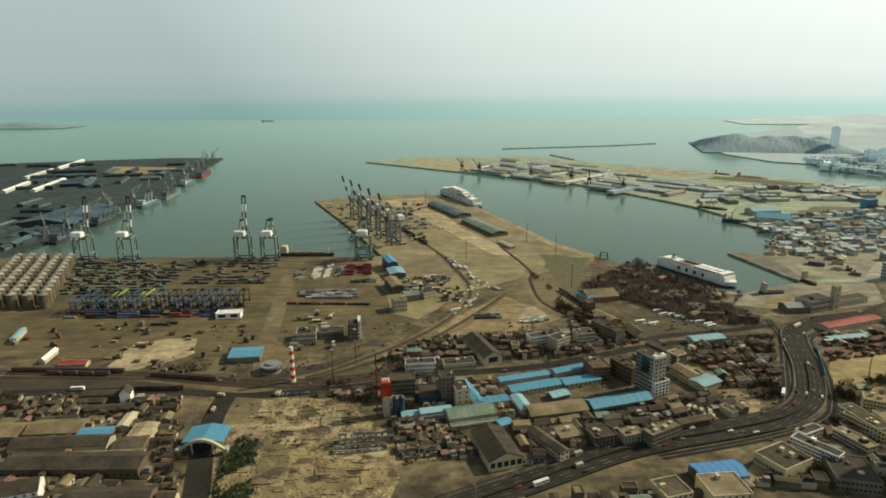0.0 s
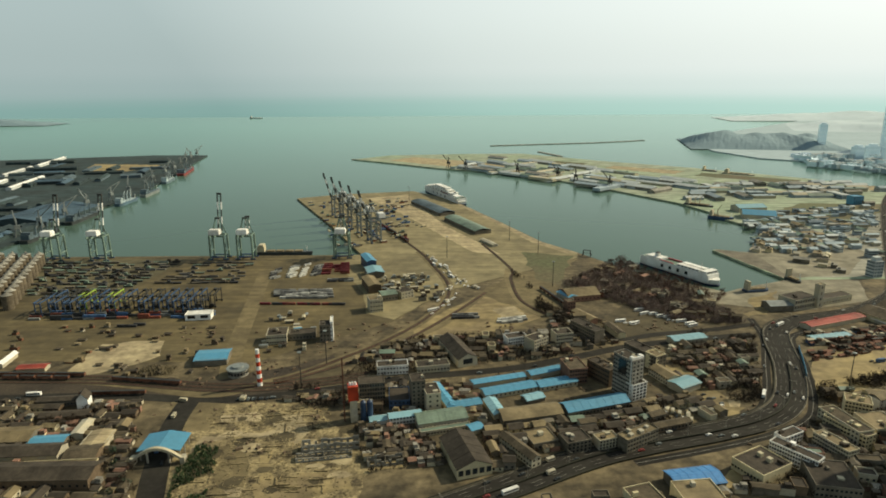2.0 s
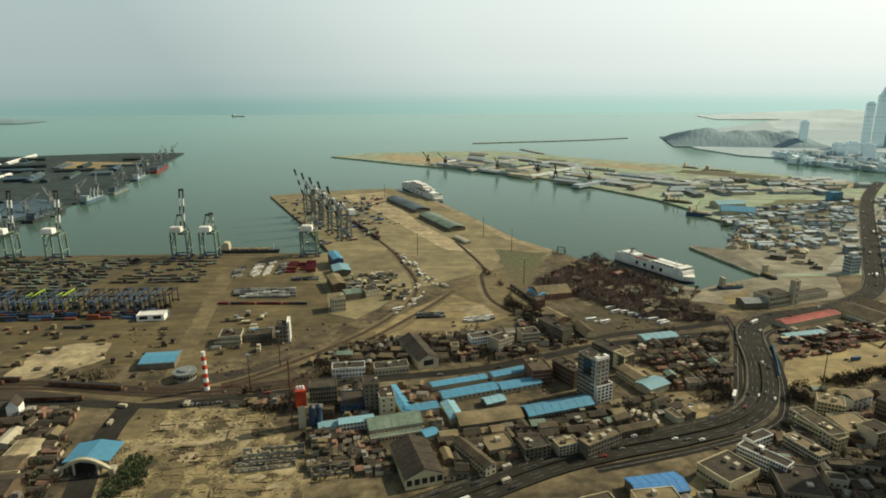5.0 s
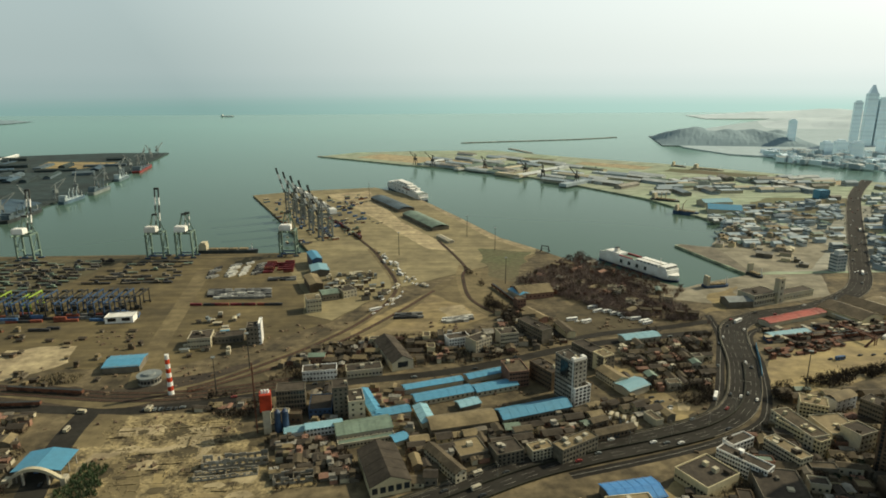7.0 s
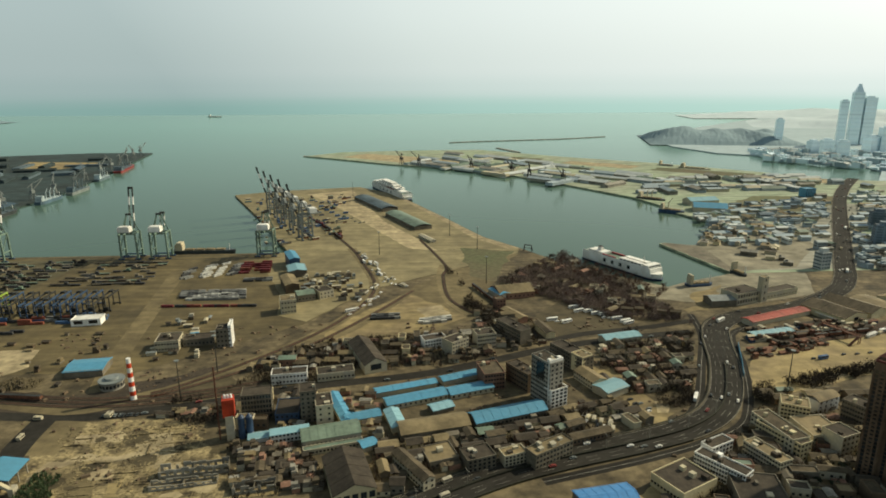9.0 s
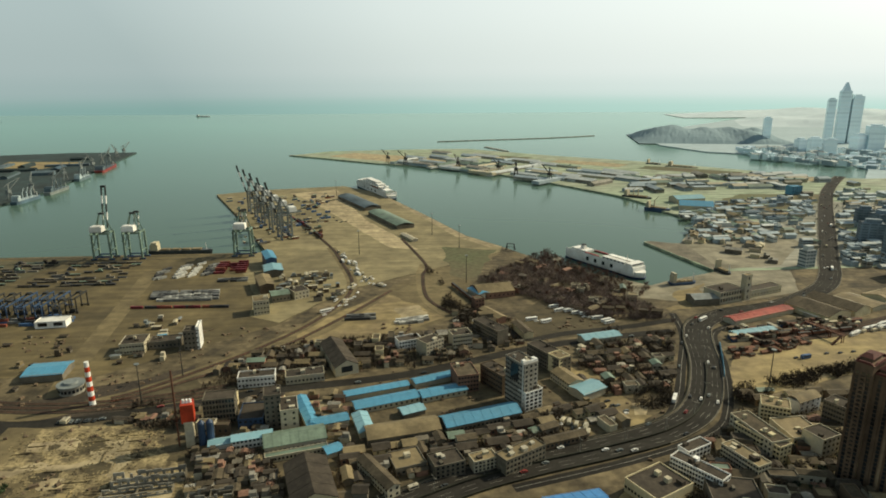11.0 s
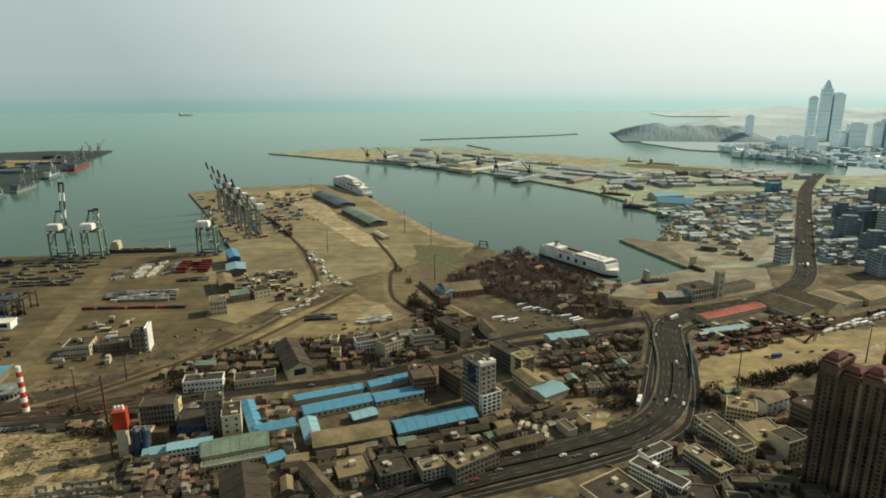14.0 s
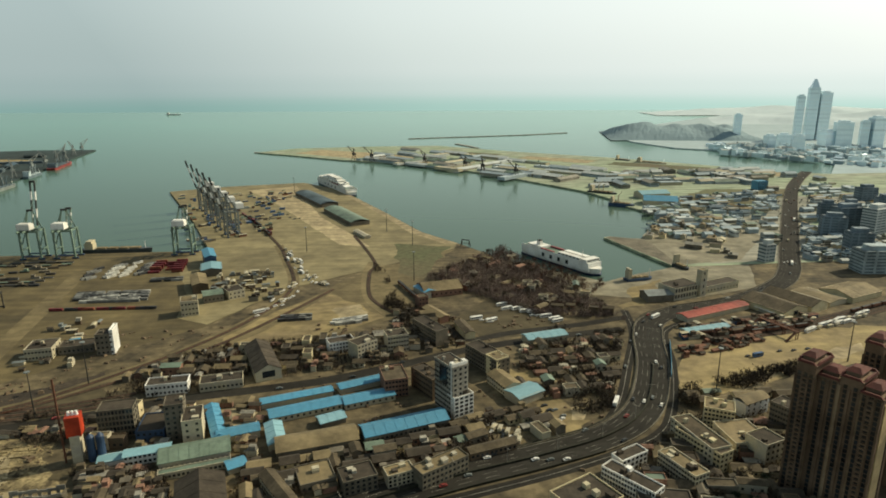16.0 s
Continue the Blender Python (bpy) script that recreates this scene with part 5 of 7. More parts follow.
houses(1, [(53.3, 390.3), (166.4, 413.8), (170.3, 445.1), (52.6, 424.0)], 13, 4)
houses(2, [(166.4, 413.8), (249.8, 442.5), (230.2, 478.1), (173.1, 456.6)], 8, 4)
houses(3, [(213.2, 479.2), (285.0, 483.7), (326.5, 573.2), (252.8, 571.6)], 8, 6, high=(3, 6))
houses(4, [(-58.3, 545.1), (145.8, 543.0), (144.7, 605.1), (-21.6, 583.2)], 14, 4, high=(3, 7), keep=0.65)
houses(5, [(-329.7, 411.2), (-204.9, 413.4), (-219.5, 470.1), (-367.1, 465.4)], 12, 4, high=(3, 5), keep=0.7)
houses(6, [(-254.0, 301.1), (-147.2, 300.1), (-177.7, 358.1), (-290.8, 354.6)], 10, 4, high=(3, 6), keep=0.8)
houses(7, [(-40.6, 447.0), (13.6, 443.7), (-10.1, 502.2), (-64.6, 496.6)], 5, 3, high=(4, 9), keep=0.6)
houses(8, [(210.9, 346.8), (331.5, 319.5), (385.2, 426.5), (306.1, 428.8)], 9, 6, size=(8, 16), high=(4, 9), keep=0.7)
houses(9, [(69.7, 307.2), (179.7, 310.9), (200.4, 353.9), (75.6, 337.9)], 7, 3, high=(4, 9), keep=0.8)
houses(10, [(320.3, 458.0), (418.6, 462.3), (418.9, 474.4), (327.4, 472.5)], 7, 2, high=(3, 6), keep=0.7)
houses(11, [(281.7, 640.4), (337.3, 621.2), (361.8, 705.2), (246.0, 754.3)], 6, 4, high=(4, 8), keep=0.45)
houses(12, [(179.7, 566.4), (206.5, 572.1), (179.3, 647.2), (162.1, 648.4)], 3, 4, high=(4, 9), keep=0.7)
houses(13, [(54.0, 359.2), (85.3, 357.3), (83.7, 382.9), (53.4, 384.7)], 4, 2, high=(4, 8), keep=0.8)

# sheds, lean-tos and huts packed between the houses, past counting
HUT_WALLS = (BROWN, GREY, BRICK, PALE, CREAM, GREY, PALE)
HUT_ROOFS = (ROOF_DARK, ROOF_BROWN, ROOF_DARK, ROOF_TAN, ROOF_BROWN, ROOF_DARK, GREY, BRICK, ROOF_BROWN, CONCRETE, ROOF_DARK)
hut = dict(walls=HUT_WALLS, roofs=HUT_ROOFS, glazed=False)
huts = "brown huts and lean-tos packed between the houses"
quarter(51, [(50.1, 384.9), (165.5, 410.6), (171.2, 448.9), (48.8, 427.6)], 32, 11, (3, 9), (3, 5), (2.2, 4.5), 0.5, "hut_quarter", huts, **hut)
quarter(52, [(161.9, 410.8), (257.6, 442.0), (231.7, 482.5), (169.1, 456.8)], 22, 9, (3, 9), (3, 5), (2.2, 4.5), 0.38, "hut_quarter", huts, **hut)
quarter(53, [(217.4, 478.9), (287.2, 483.5), (329.4, 579.5), (241.9, 569.8)], 20, 16, (3, 9), (3, 5), (2.2, 4), 0.38, "hut_quarter", huts, walls=HUT_WALLS, roofs=(BRICK, ROOF_BROWN, BRICK, ROOF_DARK, ROOF_TAN, PALE), glazed=False)
quarter(54, [(-61.8, 540.0), (145.8, 543.0), (145.0, 607.8), (-22.2, 586.9)], 40, 10, (3, 10), (3, 6), (2.2, 5), 0.5, "hut_quarter", huts, **hut)
quarter(55, [(-321.9, 399.8), (-195.9, 401.9), (-220.3, 472.0), (-369.7, 469.3)], 34, 12, (3, 10), (3, 5), (2.2, 4.5), 0.6, "hut_quarter", huts, **hut)
quarter(56, [(-260.5, 301.2), (-147.2, 300.1), (-195.4, 391.1), (-319.1, 384.3)], 30, 16, (3, 10), (3, 5), (2.2, 4.5), 0.6, "hut_quarter", huts, **hut)
quarter(57, [(-40.8, 440.0), (52.5, 430.8), (51.0, 498.4), (-65.8, 501.2)], 24, 10, (3, 8), (3, 5), (2.2, 4.5), 0.45, "hut_quarter", huts, **hut)
quarter(58, [(200.4, 347.9), (331.5, 319.5), (401.2, 438.2), (305.6, 435.3)], 30, 16, (3, 10), (3, 6), (2.5, 6), 0.6, "hut_quarter", huts, **hut)
quarter(59, [(36.0, 298.3), (183.0, 310.9), (200.4, 353.9), (39.3, 330.1)], 26, 8, (3, 9), (3, 6), (2.2, 5), 0.65, "hut_quarter", huts, **hut)
quarter(60, [(179.3, 758.9), (270.3, 641.2), (347.0, 617.6), (284.3, 878.4)], 20, 14, (5, 14), (5, 8), (3, 6), 0.15, "hut_quarter", huts, walls=(BRICK, PALE, BROWN), roofs=(BRICK, ROOF_BROWN, GREY, ROOF_TAN), glazed=False)
quarter(61, [(139.4, 566.6), (203.5, 560.1), (180.7, 655.2), (140.3, 657.9)], 14, 12, (3, 9), (3, 6), (2.5, 6), 0.5, "hut_quarter", huts, **hut)
quarter(62, [(374.1, 563.7), (512.8, 587.8), (534.3, 615.8), (391.9, 595.8)], 34, 5, (5, 12), (2.5, 4), (2.2, 4), 0.6, "goods_yard", "rolling stock, crates and sheds along the goods sidings", walls=(RUST, BROWN, PALE, STEEL_BLUE), roofs=(ROOF_DARK, BROWN, PALE, RUST), glazed=False)
quarter(63, [(355.1, 529.5), (440.4, 553.2), (447.7, 571.8), (367.5, 551.9)], 20, 5, (4, 9), (2, 4), (1.5, 3), 0.45, "goods_yard", "rusty goods stacked on the dirt field", walls=(RUST, BRICK), roofs=(RUST, ROOF_DARK), glazed=False)
quarter(64, [(-303.2, 513.2), (-154.9, 510.9), (-187.8, 634.5), (-357.6, 629.5)], 30, 14, (3, 8), (2.5, 4), (1.5, 3), 0.10, "yard_stores", "cabins and stored goods scattered over the yard", walls=(BROWN, GREY, BROWN), roofs=(ROOF_DARK, ROOF_BROWN, ROOF_TAN), glazed=False)
quarter(70, [(-440, 560), (-300, 540), (-310, 640), (-430, 645)], 16, 8, (3, 9), (2.5, 4), (1.2, 2.6), 0.12, "yard_stores", "scattered crates and machines on the western yard", walls=(RUST, GREY, PALE), roofs=(ROOF_DARK, ROOF_TAN, ROOF_BROWN), glazed=False)
quarter(65, [(-43.7, 695.7), (34.2, 708.5), (2.4, 805.5), (-52.3, 797.5)], 18, 12, (3, 10), (2.5, 4), (2, 5), 0.3, "yard_stores", "cabins and stored goods beside the yard office", walls=(BROWN, GREY, PALE), roofs=(ROOF_DARK, PALE, STEEL_GREY), glazed=False)
quarter(66, [(-147.9, 561.8), (-88.0, 569.4), (-125.2, 667.5), (-174.4, 662.9)], 14, 10, (3, 8), (2.5, 4), (2, 3.5), 0.2, "yard_stores", "cabins and stored goods round the port office", walls=(BROWN, GREY, PALE), roofs=(ROOF_DARK, PALE, STEEL_GREY), glazed=False)
quarter(67, [(-129, 939), (-29, 1000), (-40, 1383), (-260, 1354)], 22, 24, (5, 12), (2.4, 3), (2, 3.5), 0.22, "pier_stores", "vehicles, crates and containers on the pier deck", walls=(RUST, STEEL_BLUE, GREY, PALE), roofs=(ROOF_DARK, PALE, SAGE, STEEL_BLUE), glazed=False)

for k in range(12):
    y0 = 742 + k * 12.5
    quarter(80 + k, [(-575 + k * 1.5, y0), (-372 + k * 2.2, y0), (-372 + k * 2.2, y0 + 5.6), (-575 + k * 1.5, y0 + 5.6)], 15, 2, (9, 12.2), (2.4, 2.5), (1.4, 2.7), 0.68, "container_rows", "long rows of dark flat containers and trailers",
            walls=(CONT[3], CONT[2], DARK_STEEL, GREY), roofs=(ROOF_DARK, GREY, SAGE, CONT[3]), glazed=False, loose=0.0)
for k in range(8):
    y0 = 782 + k * 13
    quarter(95 + k, [(-345 + k * 2, y0), (-235 - k, y0), (-235 - k, y0 + 5.6), (-345 + k * 2, y0 + 5.6)], 9, 2, (9, 12.2), (2.4, 2.5), (1.2, 2.6), 0.4, "container_rows", "short rows of dark flat containers and trailers",
            walls=(CONT[3], CONT[2], DARK_STEEL, GREY), roofs=(ROOF_DARK, GREY, SAGE, CONT[3]), glazed=False, loose=0.0)
quarter(110, [(490, 905), (585, 1050), (650, 1045), (560, 795)], 16, 8, (7, 22), (6, 12), (3, 6), 0.26, "quayside_sheds", "low pale sheds and stored goods on the small harbour quay", walls=(PALE, GREY, CREAM, CONCRETE), roofs=(CONCRETE, ROOF_TAN, PALE, GREY), glazed=False)

# footings and broken walls left on the cleared ground
bm = bmesh.new()
rng = random.Random(21)
p = [Vector(c) for c in ((-138.1, 340.2), (-34.5, 339.1), (-67.2, 458.4), (-155.2, 459.6))]
for k in range(120):
    u, v = rng.random(), rng.random()
    q = p[0] * (1 - u) * (1 - v) + p[1] * u * (1 - v) + p[2] * u * v + p[3] * (1 - u) * v
    if taken(q.x, q.y, 1.5):
        continue
    ln = rng.uniform(4, 14)
    obox(bm, q.x, q.y, -0.1, *((ln, 0.5) if rng.random() < 0.6 else (0.5, ln * 0.7)), rng.uniform(0.3, 1.1), rng.uniform(-4, 10))
tagged(new("footings", mesh_of("footings", bm, RUBBLE)), "broken brown footings of pulled-down houses", "rubble", kind="stuff")
quarter(68, [(-27.0, 373.8), (23.7, 381.1), (0.7, 427.2), (-40.3, 429.7)], 14, 10, (3, 9), (3, 5), (2.2, 4.5), 0.5, "hut_quarter", huts, **hut)
quarter(69, [(-109.7, 470.2), (-57.1, 466.9), (-64.9, 489.6), (-116.7, 489.4)], 16, 4, (3, 9), (2.5, 4), (2, 4), 0.5, "hut_quarter", huts, **hut)

# ---- ship-to-shore cranes ----
def bar(parent, name, a, b, w, mat, h=None, label=""):
    bm = bmesh.new()
    beam(bm, a, b, w, h)
    return part(name, bm, mat, parent, label)


def quay_crane(label, paint, boom_up=True, boom_len=54, lean=80, group="ship-to-shore cranes", boom_paint=None):
    """A container crane on its rails; y points over the water."""
    top = thing("quay_crane", 0, 0, label=label, category="crane", group=group)
    for x in (-11, 11):
        for y in (-8, 8):
            bar(top, "leg", (x, y, 1.5), (x * 0.94, y, 36), 2.1, paint)
            bm = bmesh.new()
            obox(bm, x, y, 0, 7.5, 1.8, 1.9)
            part("bogie", bm, STEEL_BLUE, top, "dark blue wheel bogie")
        bar(top, "sill_beam", (x, -8, 12), (x, 8, 12), 1.5, paint)
        bar(top, "top_beam", (x * 0.94, -9, 36), (x * 0.94, 9, 36), 1.9, paint)
        bar(top, "brace", (x, -8, 13), (x * 0.94, 8, 34.5), 1.0, paint)
        bar(top, "apex_leg", (x * 0.85, 7, 37), (x * 0.25, 4, 59), 1.3, paint)
        bar(top, "apex_stay", (x * 0.6, -8, 37), (x * 0.25, 3, 58), 0.9, paint)
    for y in (-8, 8):
        bar(top, "portal_beam", (-11, y, 4.0), (11, y, 4.0), 1.5, STEEL_BLUE)
        bar(top, "cross_beam", (-10.3, y, 35), (10.3, y, 35), 1.9, paint)
    for x in (-3.2, 3.2):
        bar(top, "girder", (x, -26, 38.2), (x, 10, 38.2), 1.2, paint, 2.0)
    bm = bmesh.new()
    obox(bm, 0, -12, 39.3, 15, 11, 6.5)
    obox(bm, 0, -12, 45.8, 13, 9, 0.8)
    part("machinery_house", bm, WHITE, top, "white machinery house")
    bm = bmesh.new()
    obox(bm, 0, 4, 32.6, 3, 3.4, 3.2)
    part("cab", bm, GLASS, top, "dark glazed driver's cab")
    bm = bmesh.new()
    obox(bm, 0, 4, 58.5, 7, 2.4, 2.2)
    part("apex_head", bm, DARK_STEEL, top)
    lift = radians(lean)
    tip = Vector((0, 11 + boom_len * math.cos(lift), 38.2 + boom_len * math.sin(lift)))
    boom = thing("boom", 0, 0)
    boom.parent = top
    foot = Vector((0, 11, 38.2))
    for x in (-2.6, 2.6):
        for k in range(5):        # the boom is painted in bands
            p, q = foot.lerp(tip, k / 5), foot.lerp(tip, (k + 1) / 5)
            bar(boom, "boom_girder", (x, p.y, p.z), (x, q.y, q.z), 1.3, WHITE if k % 2 else (boom_paint or paint), 2.0)
    for k in range(9):
        f = (k + 0.5) / 9
        bar(boom, "boom_tie", (-2.6, 11 + (tip.y - 11) * f, 38.2 + (tip.z - 38.2) * f), (2.6, 11 + (tip.y - 11) * f, 38.2 + (tip.z - 38.2) * f), 0.5, paint)
    bm = bmesh.new()
    obox(bm, 0, tip.y, tip.z, 6.5, 2.2, 2.6)
    part("boom_head", bm, DARK_STEEL, boom)
    bar(top, "stay", (0, 4, 59), (0, 11 + (tip.y - 11) * 0.6, 38.2 + (tip.z - 38.2) * 0.6), 0.5, paint)
    bm = bmesh.new()
    flights = [Vector((-12.2, -8 if k % 2 else -3, 2 + k * 4.4)) for k in range(8)]
    edge = [(bm.verts.new(p + Vector((-0.5, 0, 0))), bm.verts.new(p + Vector((0.5, 0, 0))), bm.verts.new(p + Vector((0.5, 0, 0.4))), bm.verts.new(p + Vector((-0.5, 0, 0.4)))) for p in flights]
    for q, r in zip(edge, edge[1:]):
        for k in range(4):
            bm.faces.new((q[k], q[(k + 1) % 4], r[(k + 1) % 4], r[k]))
    part("stair", bm, paint, top)
    return top


def strip_empty_boom(top):
    """The boom is a part without a mesh of its own: its girders hang on the crane itself."""
    for o in list(top.children):
        if o.type == "EMPTY":
            for c in list(o.children):
                c.parent = top
            bpy.data.objects.remove(o)
    return top


crane_up = strip_empty_boom(quay_crane("pale green container crane with its boom raised", STEEL_GREEN, boom_paint=DARK_STEEL))
crane_low = strip_empty_boom(quay_crane("pale green container crane with a short folded boom", STEEL_GREEN, True, 20, 75))
crane_grey = strip_empty_boom(quay_crane("grey container crane on the pier with its boom raised", STEEL_GREY, True, 46, 74, boom_paint=DARK_STEEL))
qy = 902
crane_up.matrix_basis = pose(-299.0, qy, 0)
crane_low.matrix_basis = pose(-259.5, qy, 0)
copy_thing(crane_up, pose(-472.5, qy, 0))
copy_thing(crane_up, pose(-537.7, qy, 0))
copy_thing(crane_low, pose(-119.1, qy, 0))
pier_dir = Vector((-203, 461)).normalized()
pier_turn = math.degrees(math.atan2(461, -203))       # cranes look west over the basin
first = True
for k, d in enumerate((50, 105, 160, 215, 272)):
    q = Vector((-92, 936)) + pier_dir * d + Vector((pier_dir.y, -pier_dir.x)) * 34
    m = pose(q.x, q.y, 0, 0, 0, pier_turn)
    if first:
        crane_grey.matrix_basis = m
        first = False
    else:
        copy_thing(crane_grey, m)

portal = thing("mooring_portal", 239.9, 894, 0, -30, "dark steel mooring portal at the quay edge", "portal")
for x in (-6, 6):
    bar(portal, "leg", (x, -3, 0), (x * 0.8, 0, 9), 0.8, DARK_STEEL)
    bar(portal, "back_leg", (x, 3, 0), (x * 0.8, 0, 9), 0.8, DARK_STEEL)
bar(portal, "cross_beam", (-5.6, 0, 9), (5.6, 0, 9), 1.0, DARK_STEEL)
bar(portal, "tie", (-5.4, -1, 5), (5.4, -1, 5), 0.5, DARK_STEEL)

# ---- yard gantries and containers ----
def yard_gantry(paint, label):
    top = thing("yard_gantry", 0, 0, label=label, category="crane", group="yard gantry cranes")
    for x in (-11.5, 11.5):
        for y in (-3.2, 3.2):
            bar(top, "leg", (x, y, 1.2), (x, y, 15), 0.9, paint)
            bm = bmesh.new()
            tube(bm, x, y, 0, 1.3, 0.9, 0.9, 10)
            part("wheel", bm, RUBBER, top)
        bar(top, "sill", (x, -4.4, 1.6), (x, 4.4, 1.6), 1.2, paint)
        bar(top, "head", (x, -3.4, 15), (x, 3.4, 15), 0.9, paint)
    for y in (-3.2, 3.2):
        bar(top, "girder", (-12.5, y, 16), (12.5, y, 16), 1.0, paint, 1.4)
    bm = bmesh.new()
    obox(bm, 3, 0, 16.8, 4, 4, 1.8)
    part("trolley", bm, DARK_STEEL, top, "dark trolley")
    bm = bmesh.new()
    obox(bm, -12.8, 0, 2.4, 2.2, 5, 3)
    part("power_pack", bm, DARK_STEEL, top)
    return top


g0, g1 = Vector((-429.3, 659.7)), Vector((-226.8, 661.1))
rtg = [yard_gantry(STEEL_BLUE, "dark blue rubber-tyred yard gantry"), yard_gantry(STEEL_LIME, "lime green rubber-tyred yard gantry"), yard_gantry(DARK_STEEL, "dark grey rubber-tyred yard gantry")]
used = set()
rng = random.Random(5)
for row in range(2):
    for k in range(12):
        f = (k + 0.5 + 0.3 * row) / 12.5
        kind = 1 if (row, k) in ((1, 2), (1, 4)) else (2 if rng.random() < 0.25 else 0)
        q = g0 + (g1 - g0) * f + Vector((0, 20 + 22 * row))
        m = pose(q.x, q.y, 0, 0, 0, 90)
        if kind in used:
            copy_thing(rtg[kind], m)
        else:
            rtg[kind].matrix_basis = m
            used.add(kind)
CONT_NAMES = ("rusty red", "dark blue", "grey", "black", "white", "maroon")
CONT_THING = []
for mat_c, nm in zip(CONT, CONT_NAMES):
    bm = bmesh.new()
    obox(bm, 0, 0, 0, 12.2, 2.44, 2.6)
    for k in range(16):
        for s in (-1, 1):
            obox(bm, -5.6 + k * 0.75, s * 1.235, 0.15, 0.35, 0.06, 2.3)
    obox(bm, 6.12, 0, 0.1, 0.08, 2.3, 2.4)
    top = tagged(new("container", mesh_of("container", bm, mat_c)), nm + " steel shipping container on the yard", "container", "shipping containers")
    CONT_THING.append([top, False])


def container(kind, m):
    top, done = CONT_THING[kind]
    if done:
        copy_thing(top, m)
    else:
        top.matrix_basis = m
        CONT_THING[kind][1] = True


def stacks(seed, corners, nu, nv, tall=2, turn=0.0, kinds=(0, 1, 2, 3, 4, 5), keep=0.8):
    r = random.Random(seed)
    p = [Vector(c) for c in corners]
    base = math.degrees(math.atan2(p[1].y - p[0].y, p[1].x - p[0].x)) + turn
    for i in range(nu):
        for j in range(nv):
            u, v = (i + 0.5) / nu, (j + 0.5) / nv
            q = p[0] * (1 - u) * (1 - v) + p[1] * u * (1 - v) + p[2] * u * v + p[3] * (1 - u) * v
            if r.random() > keep:
                continue
            for z in range(r.randint(1, tall)):
                container(r.choice(kinds), pose(q.x + r.uniform(-.2, .2), q.y + r.uniform(-.2, .2), z * 2.6, 0, 0, base + r.uniform(-0.6, 0.6)))


stacks(1, [(-424.2, 654.3), (-224.4, 657.5), (-231.2, 679.5), (-435.0, 676.1)], 17, 3, 2, kinds=(0, 1, 2, 3, 1, 3))
stacks(2, [(-173.1, 718.9), (-105.7, 718.0), (-113.0, 749.6), (-180.2, 750.2)], 9, 9, 1, kinds=(2, 4, 3, 2))
stacks(3, [(-134.0, 812.6), (-99.7, 815.0), (-105.9, 861.3), (-136.1, 858.1)], 4, 5, 2, kinds=(5, 5, 5, 0))
stacks(4, [(-198.4, 796.2), (-188.1, 795.5), (-198.8, 857.3), (-209.2, 858.0)], 2, 5, 1, turn=60, kinds=(3, 2))
stacks(5, [(-177.8, 801.6), (-169.4, 801.1), (-175.0, 866.2), (-184.0, 866.9)], 2, 6, 1, turn=60, kinds=(4, 4, 2))
stacks(6, [(-162.4, 805.2), (-156.8, 804.8), (-159.9, 865.1), (-165.9, 865.6)], 1, 6, 1, turn=60, kinds=(4, 4))
stacks(7, [(-147.6, 808.8), (-137.0, 808.1), (-140.6, 858.4), (-149.6, 859.1)], 2, 4, 1, turn=60, kinds=(3, 2))
stacks(8, [(-184.1, 698.1), (-82.0, 693.0), (-83.1, 698.3), (-184.1, 703.4)], 14, 1, 1, kinds=(5, 0, 3))
stacks(50, [(-316.7, 633.6), (-291.9, 633.2), (-294.2, 641.6), (-319.3, 642.0)], 3, 2, 1, kinds=(3,))
stacks(51, [(36.6, 645.7), (62.0, 647.2), (60.3, 661.6), (39.0, 659.8)], 4, 3, 1, kinds=(3, 3, 2))
stacks(52, [(84.1, 630.5), (112.3, 636.1), (111.7, 650.1), (87.4, 643.9)], 5, 4, 1, kinds=(4, 4, 2))
stacks(53, [(-120.0, 779.6), (-90.4, 782.0), (-93.1, 795.7), (-121.1, 793.1)], 4, 2, 1, kinds=(2, 3))

stacks(60, [(-101, 1144), (-27, 986), (-25, 996), (-97, 1159)], 13, 1, 2, kinds=(5, 3, 5, 3), keep=1.0)

# ---- grain silos ----
silo = thing("grain_silo", 0, 0, label="pale concrete grain silo with a conical cap", category="silo", group="silo battery")
bm = bmesh.new()
tube(bm, 0, 0, 0, 17, 5.9, 5.9, 18)
part("shell", bm, SILO_WALL, silo)
bm = bmesh.new()
tube(bm, 0, 0, 17, 20, 6.0, 1.0, 18)
tube(bm, 0, 0, 20, 21.2, 1.0, 1.0, 8)
part("cap", bm, CONCRETE, silo, "grey conical cap")
first = True
for i in range(12):
    for j in range(5):
        q = Vector((-470.8, 693.8)) + Vector((-6.5, 16.2)) * i + Vector((-19, 0.5)) * j
        if first:
            silo.matrix_basis = pose(q.x, q.y, 0)
            first = False
        else:
            copy_thing(silo, pose(q.x, q.y, 0))

# ---- pier sheds, eastern mole, west terminal ----
block("transit_shed", (-33, 1322), (27, 1189), 32, 6, GREY, SLATE, "long slate-grey transit shed with an arched roof on the pier", "warehouse", "arch", rise=3.5)
block("transit_shed", (35, 1153), (85, 1034), 30, 6, GREY, SAGE, "long transit shed with a grey-green arched roof on the pier", "warehouse", "arch", rise=3.5)
block("transit_shed", (90, 992), (107, 952), 9, 3.5, PALE, PALE, "low pale shed at the end of the pier sheds", "warehouse", "gable")
area("pavement_pier_apron", [(-137, 1391), (-44, 1435), (-25, 1334), (38, 1097), (92, 973), (114, 906), (74, 924), (0, 1100), (-78, 1288)], PALE_DIRT, "pale dusty apron along the transit sheds", 0.03)
